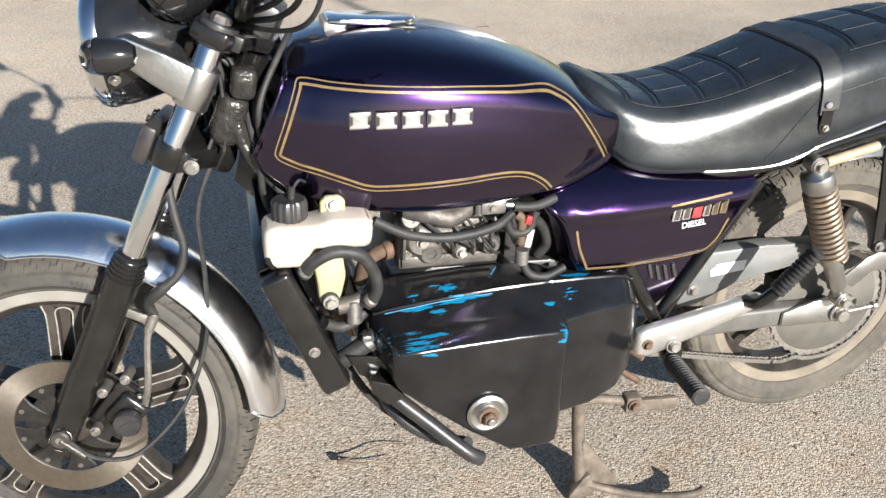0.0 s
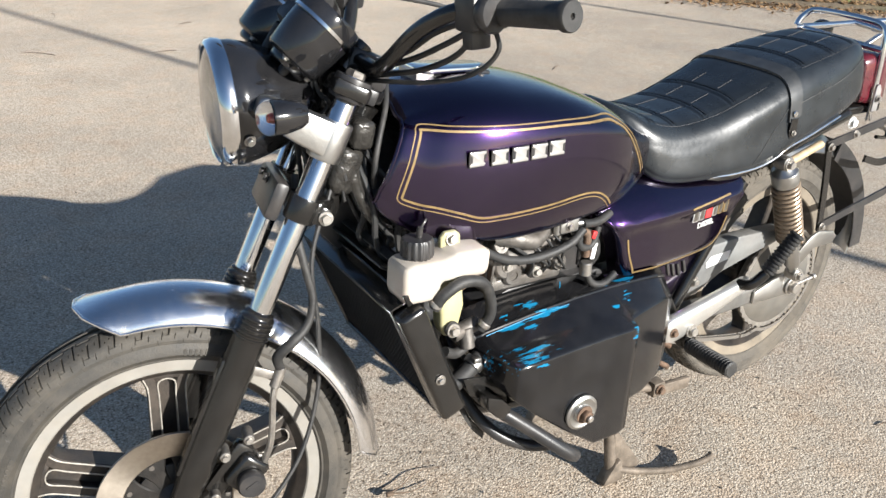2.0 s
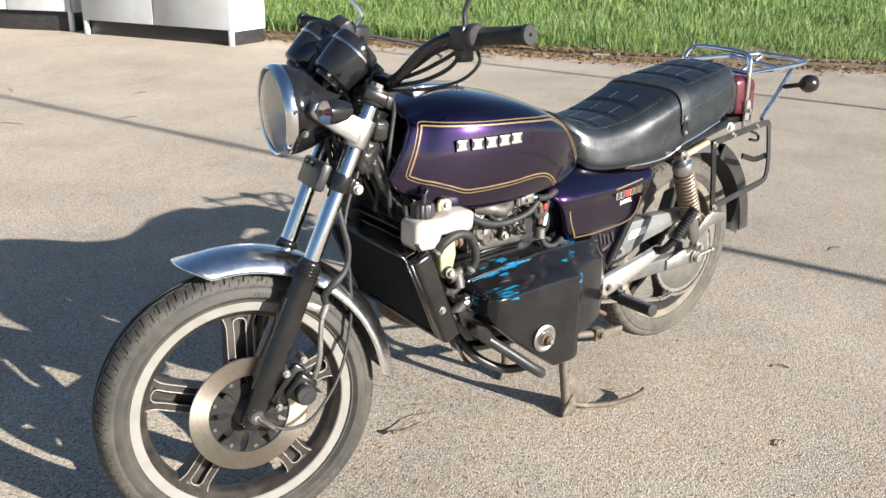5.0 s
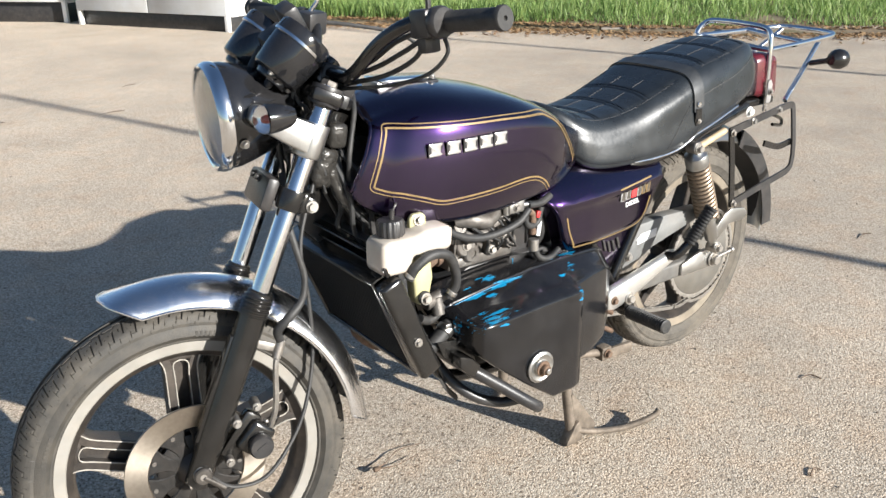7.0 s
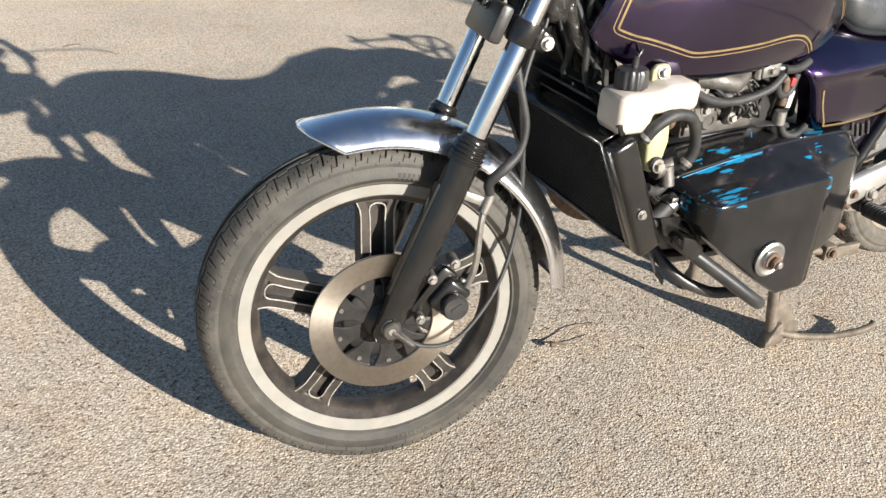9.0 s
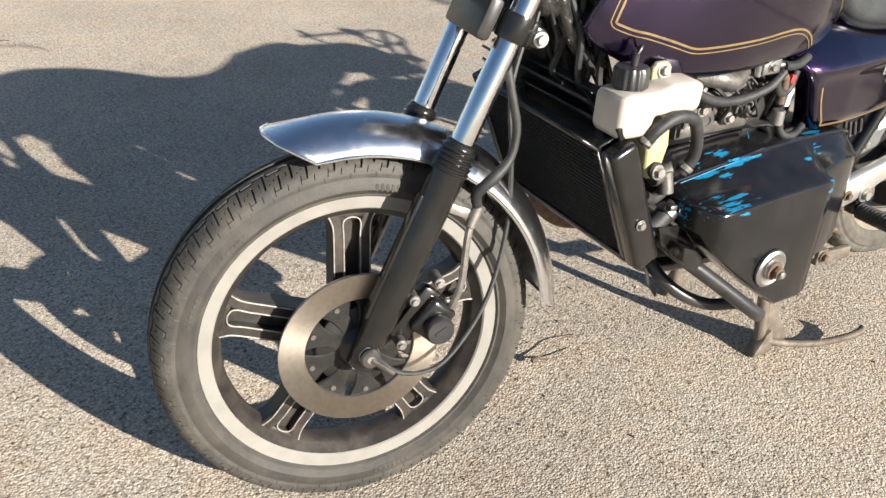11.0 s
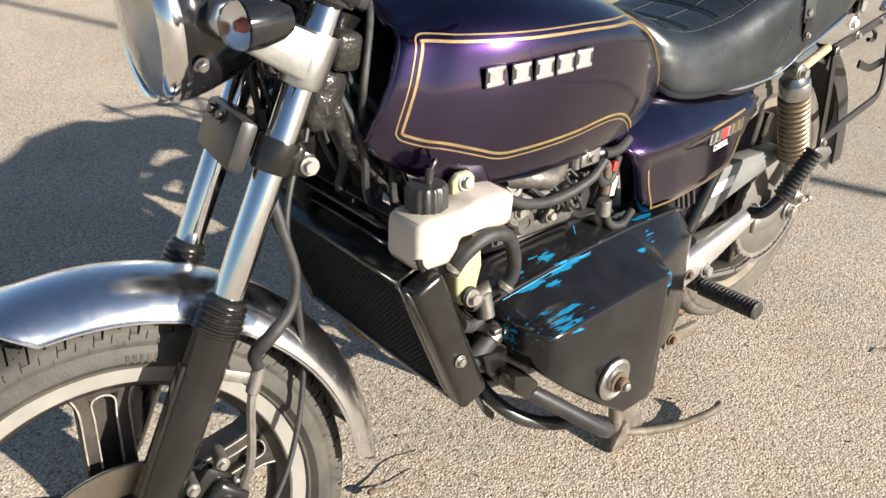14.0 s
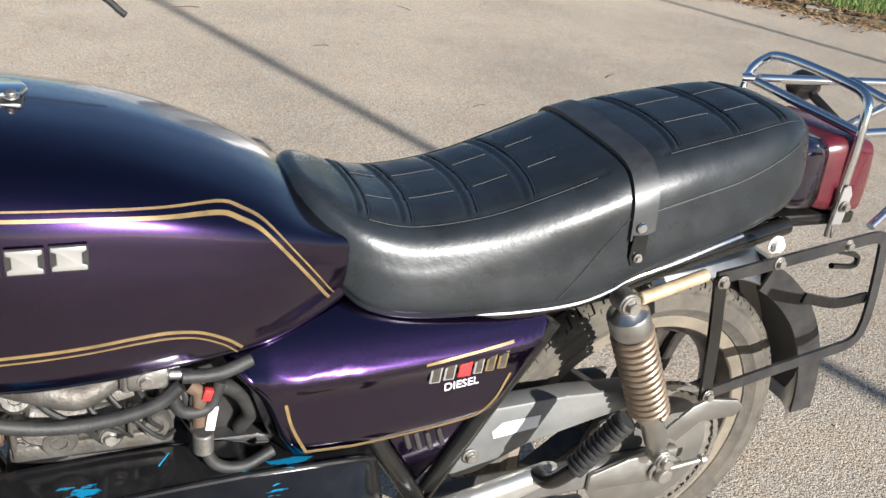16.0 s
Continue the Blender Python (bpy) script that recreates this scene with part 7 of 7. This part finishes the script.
peg = ribbed_peg((0.326, -0.165, 0.327), (0.320, -0.280, 0.333), 0.0165, 16, "foot_peg")
bm = bmesh.new()
rod(bm, (0.332, -0.110, 0.322), (0.326, -0.168, 0.327), 0.011, 14)
box(bm, (0.034, 0.026, 0.036), Matrix.Translation((0.330, -0.150, 0.335)), 0.005)
part("peg_bracket", bm, BLACK, peg)
hex_bolt("peg_bolt", (0.322, -0.166, 0.362), (0, -1, 0.1), 0.010, STEEL, peg)
bm = bmesh.new()
rod(bm, (0.250, -0.150, 0.350), (0.268, -0.168, 0.342), 0.006, 10)
rod(bm, (0.228, -0.16, 0.320), (0.262, -0.175, 0.300), 0.006, 10)
part("gear_lever", bm, RUSTY, bike, "rusty gear lever stub")
# polished plate that carries the rear pegs
bm = bmesh.new()
slab(bm, [(0.250, 0.388), (0.262, 0.398), (0.360, 0.418), (0.474, 0.444), (0.486, 0.440), (0.488, 0.424), (0.470, 0.412), (0.360, 0.368), (0.300, 0.346), (0.264, 0.338), (0.252, 0.346)], 0.026, at_side(-0.166), 0.0122, 4)
plate = part("peg_plate", bm, mat("polished_cast_aluminium", (0.74, 0.73, 0.70), 0.36, 0.85, vary=0.1, scale=14, dirt=0.4, dirt_color=(0.3, 0.26, 0.2), dirt_scale=9, bump=0.0005, bump_scale=40), bike, "polished white-bright metal plate")
hex_bolt("plate_bolt", (0.272, -0.166, 0.370), (0, -1, 0), 0.007, RUSTY, plate)

# ---- swinging arm, chain and hub plates ----
for y, w in ((-0.085, 1), (0.125, 1)):
    bm = bmesh.new()
    rings = []
    for x, z, hz, hy in ((0.30, 0.345, 0.024, 0.016), (0.40, 0.345, 0.022, 0.016), (0.58, 0.346, 0.021, 0.015), (0.63, 0.348, 0.020, 0.012), (0.74, 0.350, 0.020, 0.008)):
        sec = rounded([(-hy, -hz), (hy, -hz), (hy, hz), (-hy, hz)], 0.008, 3)
        rings.append([Vector((x, y + p.x, z + p.y)) for p in sec])
    skin(bm, rings)
    arm = part("swing_arm", bm, mat("grey_dusty_paint", (0.125, 0.122, 0.115), 0.5, 0.3, vary=0.3, scale=20, dirt=0.6, dirt_color=(0.17, 0.145, 0.115), dirt_scale=12), bike, "dusty grey swinging arm")
bm = bmesh.new()
slab(bm, [(0.58, 0.360), (0.640, 0.378), (0.685, 0.384), (0.720, 0.372), (0.742, 0.356), (0.742, 0.338), (0.700, 0.328), (0.58, 0.330)], 0.008, at_side(-0.108), 0.003)
part("axle_plate", bm, ALU, bike, "grey axle plate")
hex_bolt("rear_axle_nut", (0.700, -0.110, 0.349), (0, -1, 0), 0.014, STEEL, bike)
bm = bmesh.new()
rod(bm, (0.715, -0.112, 0.352), (0.772, -0.112, 0.358), 0.0045, 10)
rod(bm, (0.768, -0.112, 0.358), (0.778, -0.112, 0.359), 0.008, 12)
part("chain_adjuster", bm, STEEL, bike)
# hub cover and sprocket
HUBM = along((0.700, -0.048, 0.347), (0, -1, 0))
bm = bmesh.new()
lathe(bm, [(0.03, 0.0), (0.110, 0.0), (0.114, 0.004), (0.114, 0.018), (0.108, 0.022), (0.060, 0.027), (0.030, 0.028), (1e-6, 0.028)], HUBM, 48)
part("hub_cover", bm, mat("dusty_hub", (0.130, 0.124, 0.112), 0.6, 0.4, vary=0.3, scale=14, dirt=0.7, dirt_color=(0.19, 0.162, 0.125), dirt_scale=9), rear_wheel, "dusty grey hub cover")
teeth, R_S = 38, 0.126
out = []
for k in range(teeth * 4):
    a = 2 * math.pi * k / (teeth * 4)
    r = R_S - 0.006 - (0.0, 0.002, 0.004, 0.002)[k % 4]
    out.append((r * math.cos(a), r * math.sin(a)))
bm = bmesh.new()
slab(bm, out, 0.006, along((0.700, -0.064, 0.347), (0, -1, 0)), 0.0, 1)
part("rear_sprocket", bm, STEEL, rear_wheel, "steel rear sprocket")
# chain, link by link
link = bmesh.new()
for s in (-1, 1):
    slab(link, [(-0.0075, -0.0030), (-0.005, -0.0050), (0.0, -0.0035), (0.005, -0.0050), (0.0075, -0.0030), (0.0075, 0.0030), (0.005, 0.0050), (0.0, 0.0035), (-0.005, 0.0050), (-0.0075, 0.0030)], 0.0015, Matrix.Translation((0, 0, s * 0.0045 - 0.00075)), 0.0, 1)
rod(link, (-0.0045, 0, -0.0045), (-0.0045, 0, 0.0045), 0.0038, 8, 0)
path = []
top_run = [(0.30, 0.385), (0.40, 0.405), (0.50, 0.426), (0.60, 0.446), (0.655, 0.462)]
arc = [(0.700 + R_S * math.cos(radians(t)), 0.347 + R_S * math.sin(radians(t))) for t in range(100, -110, -8)]
low_run = [(0.62, 0.222), (0.52, 0.240), (0.42, 0.262), (0.30, 0.285)]
pts = smooth_line([Vector((x, z, 0)) for x, z in top_run + arc + low_run], 8)
dist, at, links = 0.0, [], 0
for a, b in zip(pts, pts[1:]):
    dist += (b - a).length
    if dist >= links * 0.0128:
        at.append((a, (b - a).normalized()))
        links += 1
chain = new("chain")
chain.parent = bike
tagged(chain, "dusty drive chain")
first = None
for p, d in at:
    m = Matrix.Translation((p.x, -0.067, p.y)) @ Matrix((Vector((d.x, 0, d.y)), Vector((-d.y, 0, d.x)), Vector((0, -1, 0)))).transposed().to_4x4()
    if first is None:
        first = part("chain_link", link, STEEL, chain)
        first.matrix_basis = m
    else:
        o = new("chain_link", first.data)
        o.parent, o.matrix_basis = chain, m
# chain guard: long grey pressing
bm = bmesh.new()
slab(bm, [(0.345, 0.440), (0.365, 0.486), (0.40, 0.500), (0.520, 0.505), (0.640, 0.500), (0.668, 0.486), (0.640, 0.470), (0.560, 0.452), (0.470, 0.430), (0.400, 0.395), (0.360, 0.390)], 0.034, at_side(-0.098), 0.006)
guard = part("chain_guard", bm, mat("scuffed_grey_paint", (0.175, 0.178, 0.175), 0.45, 0.2, vary=0.2, scale=15, dirt=0.5, dirt_color=(0.13, 0.11, 0.09), dirt_scale=10), bike, "scuffed grey chain guard with a worn label")
bm = bmesh.new()
slab(bm, [(0.415, 0.452), (0.480, 0.460), (0.482, 0.480), (0.425, 0.476), (0.412, 0.464)], 0.001, at_side(-0.0995), 0.0, 1)
part("worn_label", bm, WHITE, guard, "worn pale label, no longer readable")
hex_bolt("guard_bolt", (0.385, -0.099, 0.428), (0, -1, 0), 0.008, STEEL, guard)

# ---- shock absorbers ----
def build_shock(top, low, left=True):
    top, low = Vector(top), Vector(low)
    d = (low - top).normalized()
    ln = (low - top).length
    m = along(top, d)
    b = bmesh.new()
    lathe(b, [(1e-6, 0.010), (0.013, 0.011), (0.018, 0.017), (0.0262, 0.021), (0.0275, 0.024), (0.0275, 0.048), (0.0262, 0.052), (0.014, 0.052), (0.013, 0.10), (0.013, ln * 0.62), (0.021, ln * 0.64), (0.022, ln * 0.70), (0.017, ln * 0.71), (0.017, ln * 0.90), (0.011, ln * 0.93), (0.011, ln), (1e-6, ln)], m, 28)
    shock = part("shock_absorber", b, ALU, bike, "rear shock absorber with exposed coil spring")
    b = bmesh.new()
    turns, h0, h1 = 13.5, 0.052, ln * 0.67
    line = []
    for k in range(int(turns * 18) + 1):
        a = 2 * math.pi * k / 18
        f = k / (turns * 18)
        line.append(m @ Vector((0.0255 * math.cos(a), 0.0255 * math.sin(a), h0 + (h1 - h0) * f)))
    tube(b, line, 0.0040, 8, 0)
    part("coil_spring", b, BRONZE, shock, "dirty bronze coil spring")
    b = bmesh.new()
    rod(b, m @ Vector((0, 0, 0.046)), m @ Vector((0, 0, ln * 0.64)), 0.0185, 20)
    part("damper_body", b, SATIN, shock, "black damper body inside the spring")
    for p, n_ in ((top, "shock_eye"), (low, "shock_eye")):
        b = bmesh.new()
        y = -1 if left else 1
        rod(b, p + Vector((0, 0.014, 0)), p - Vector((0, 0.014, 0)), 0.015, 20)
        part(n_, b, STEEL, shock)
        hex_bolt("shock_nut", p + Vector((0, y * 0.014, 0)), (0, y, 0), 0.009, STEEL, shock)


build_shock((0.543, -0.138, 0.676), (0.680, -0.122, 0.392))
build_shock((0.543, 0.170, 0.676), (0.680, 0.165, 0.392), False)

# ---- passenger peg, folded up ----
pp = ribbed_peg((0.482, -0.195, 0.470), (0.528, -0.215, 0.553), 0.0185, 12, "passenger_peg", 0.75)
bm = bmesh.new()
tube(bm, [(0.455, -0.155, 0.432), (0.462, -0.180, 0.440), (0.482, -0.195, 0.468)], 0.011, 12, 4)
part("peg_bracket", bm, BLACK, pp)

# ---- rear mudguard and tail ----
REAR = Matrix.Translation((0.700, 0.026, 0.347)) @ Matrix.Rotation(radians(2.5), 4, "Z") @ Matrix((Vector((1, 0, 0)), Vector((0, 0, 1)), Vector((0, -1, 0)))).transposed().to_4x4()
bm = bmesh.new()
rings = []
for i in range(33):
    a = radians(100 - (100 + 2) * i / 32)
    r = 0.330 + 0.035 * max(0.0, 1 - abs(a - radians(35)) / radians(60))
    ring = []
    for k in range(13):
        t = -1 + k / 6
        ring.append((r - 0.040 * abs(t) ** 3, 0.078 * t))
    inner = [(q - 0.003, y * 0.97) for q, y in reversed(ring)]
    rings.append([REAR @ Vector((q * math.cos(a), q * math.sin(a), y)) for q, y in ring + inner])
skin(bm, rings)
part("rear_mudguard", bm, ALU, bike, "grey metal rear mudguard", 50)
bm = bmesh.new()
rings = []
for i in range(17):
    a = radians(62 - 60 * i / 16)
    ring = [(0.345, -0.082), (0.347, 0.0), (0.345, 0.082), (0.300, 0.084), (0.300, 0.080), (0.340, 0.078), (0.342, 0.0), (0.340, -0.078), (0.300, -0.080), (0.300, -0.084)]
    rings.append([REAR @ Vector((q * math.cos(a), q * math.sin(a), y)) for q, y in ring])
skin(bm, rings)
part("mud_flap", bm, SATIN, bike, "black inner mudguard flap", 50)

YC = 0.045  # the tail sits a little to the right of the wheels' line
bm = bmesh.new()
rings = []
for x, w, z0, z1 in ((0.76, 0.104, 0.765, 0.842), (0.85, 0.102, 0.742, 0.846), (0.895, 0.092, 0.732, 0.840), (0.925, 0.080, 0.734, 0.830)):
    sec = rounded([(-w, z0), (w, z0), (w * 0.92, z1), (-w * 0.92, z1)], 0.022, 4)
    rings.append([Vector((x, YC * (x - 0.3) / 0.6 + p.x, p.y)) for p in sec])
skin(bm, rings)
part("tail_cowl", bm, PURPLE, bike, "purple metallic tail cowl", 50)
bm = bmesh.new()
rings = []
for x, w, z0, z1 in ((0.898, 0.078, 0.742, 0.828), (0.914, 0.085, 0.732, 0.838), (0.958, 0.087, 0.722, 0.842), (1.003, 0.080, 0.722, 0.830), (1.026, 0.062, 0.734, 0.806)):
    sec = rounded([(-w, z0), (w, z0), (w * 0.9, z1), (-w * 0.9, z1)], 0.020, 4)
    rings.append([Vector((x, YC + p.x, p.y)) for p in sec])
skin(bm, rings)
part("tail_lamp", bm, TAIL, bike, "faceted red tail lamp", 30)
bm = bmesh.new()
box(bm, (0.20, 0.16, 0.02), Matrix.Translation((0.90, YC, 0.715)), 0.005)
part("tail_bracket", bm, BLACK, bike)

# ---- chrome luggage rack ----
def chrome_tube(pts, r=0.0072, soft=6):
    b = bmesh.new()
    tube(b, pts, r, 14, soft)
    return b


rack = part("luggage_rack", chrome_tube([(0.955, -0.040, 0.690), (0.952, -0.040, 0.76), (0.955, -0.035, 0.865), (0.958, -0.022, 0.898), (0.950, 0.02, 0.909), (0.938, 0.130, 0.912), (0.925, 0.160, 0.900), (0.905, 0.165, 0.87), (0.900, 0.165, 0.80), (0.915, 0.16, 0.70)]), CHROME, bike, "chrome tubular luggage rack behind the seat")
part("carrier_loop", chrome_tube([(0.880, 0.150, 0.874), (1.02, 0.145, 0.872), (1.19, 0.125, 0.874), (1.235, 0.10, 0.874), (1.245, 0.05, 0.872), (1.248, 0.0, 0.870), (1.226, -0.046, 0.866), (1.10, -0.044, 0.857), (0.955, -0.038, 0.850)]), CHROME, rack)
part("cross_bar", chrome_tube([(0.952, -0.036, 0.850), (0.935, 0.05, 0.858), (0.905, 0.155, 0.872)]), CHROME, rack)
part("cross_bar", chrome_tube([(1.10, -0.034, 0.857), (1.10, 0.05, 0.864), (1.095, 0.138, 0.874)]), CHROME, rack)
part("rack_strut", chrome_tube([(1.215, -0.020, 0.858), (1.11, -0.045, 0.790), (1.00, -0.068, 0.716)]), CHROME, rack, "bright strut of the rack")
part("rack_strut", chrome_tube([(1.215, 0.105, 0.868), (1.11, 0.13, 0.80), (1.00, 0.155, 0.716)]), CHROME, rack)
bm = bmesh.new()
slab(bm, [(-0.010, -0.028), (0.010, -0.028), (0.012, 0.02), (0.004, 0.034), (-0.008, 0.03)], 0.003, Matrix.Translation((0.950, -0.052, 0.742)) @ SIDE, 0.001, 1)
part("rack_lug", bm, SHINY_WHITE, rack)
hex_bolt("lug_bolt", (0.952, -0.054, 0.744), (0, -1, 0), 0.006, STEEL, rack)
# rear indicators
for p, q in (((1.125, -0.130, 0.820), (1.122, -0.052, 0.800)), ((1.075, 0.215, 0.843), (1.10, 0.135, 0.800))):
    s = -1 if p[1] < 0 else 1
    bm = bmesh.new()
    lathe(bm, [(1e-6, -0.030), (0.014, -0.028), (0.024, -0.014), (0.027, 0.0), (0.024, 0.016), (0.014, 0.026), (1e-6, 0.028)], along(p, (1, 0.2 * s, 0)), 24)
    ind = part("rear_indicator", bm, BLACK, bike, "small round black rear indicator on a stalk")
    bm = bmesh.new()
    rod(bm, p, q, 0.0075, 12)
    part("indicator_stalk", bm, BLACK, ind)

# ---- pannier frame: flat black bars on the left ----
def flat_bar(pts, w=0.018, t=0.005, soft=5):
    line = smooth_line(pts, soft) if soft else [Vector(p) for p in pts]
    b = bmesh.new()
    rings = []
    for i, p in enumerate(line):
        d = (line[min(i + 1, len(line) - 1)] - line[max(i - 1, 0)]).normalized()
        out_ = Vector((0.1, -1, 0)).normalized()
        side = d.cross(out_).normalized()
        out_ = side.cross(d).normalized()
        rings.append([p + side * w / 2 * a + out_ * t / 2 * c for a, c in ((-1, -1), (1, -1), (1, 1), (-1, 1))])
    return skin(b, rings)


pannier = part("pannier_frame", flat_bar([(0.684, -0.130, 0.690), (0.80, -0.118, 0.700), (0.90, -0.104, 0.706), (0.99, -0.088, 0.708), (1.014, -0.085, 0.702), (1.022, -0.085, 0.680), (1.026, -0.094, 0.600), (1.022, -0.098, 0.552), (1.004, -0.100, 0.532), (0.95, -0.105, 0.524), (0.83, -0.116, 0.510), (0.722, -0.128, 0.498)]), SATIN, bike, "dusty black flat-bar pannier frame", 30)
part("upright_bar", flat_bar([(0.686, -0.134, 0.694), (0.705, -0.133, 0.60), (0.722, -0.132, 0.494)], 0.020, 0.005), BLACK, pannier)
for p in ((0.689, -0.137, 0.688), (0.722, -0.136, 0.502), (0.79, -0.122, 0.700), (0.93, -0.100, 0.706)):
    hex_bolt("frame_bolt", p, (0.1, -1, 0), 0.0065, STEEL, pannier)
bm = bmesh.new()
tube(bm, [(0.93, -0.085, 0.690), (0.985, -0.070, 0.672), (0.998, -0.068, 0.662), (0.990, -0.070, 0.652), (0.93, -0.085, 0.665)], 0.0045, 8, 5)
part("slotted_lug", bm, BLACK, pannier)
part("lower_lug", flat_bar([(0.88, -0.10, 0.625), (0.96, -0.09, 0.602), (1.02, -0.088, 0.606)], 0.016, 0.005), BLACK, pannier)
# bare stub and bracket by the shock
bm = bmesh.new()
rod(bm, (0.565, -0.138, 0.676), (0.668, -0.128, 0.696), 0.0085, 14)
part("bare_stub", bm, TAN, bike, "bare tan metal stub")
bm = bmesh.new()
slab(bm, [(0.675, 0.430), (0.720, 0.470), (0.745, 0.480), (0.800, 0.470), (0.815, 0.455), (0.80, 0.440), (0.740, 0.440), (0.705, 0.410)], 0.006, at_side(-0.120), 0.002)
part("shock_bracket", bm, ALU, bike, "grey pressed bracket beside the shock")
hex_bolt("tail_bolt", (0.787, -0.108, 0.722), (0, -1, 0), 0.009, WHITE, bike)
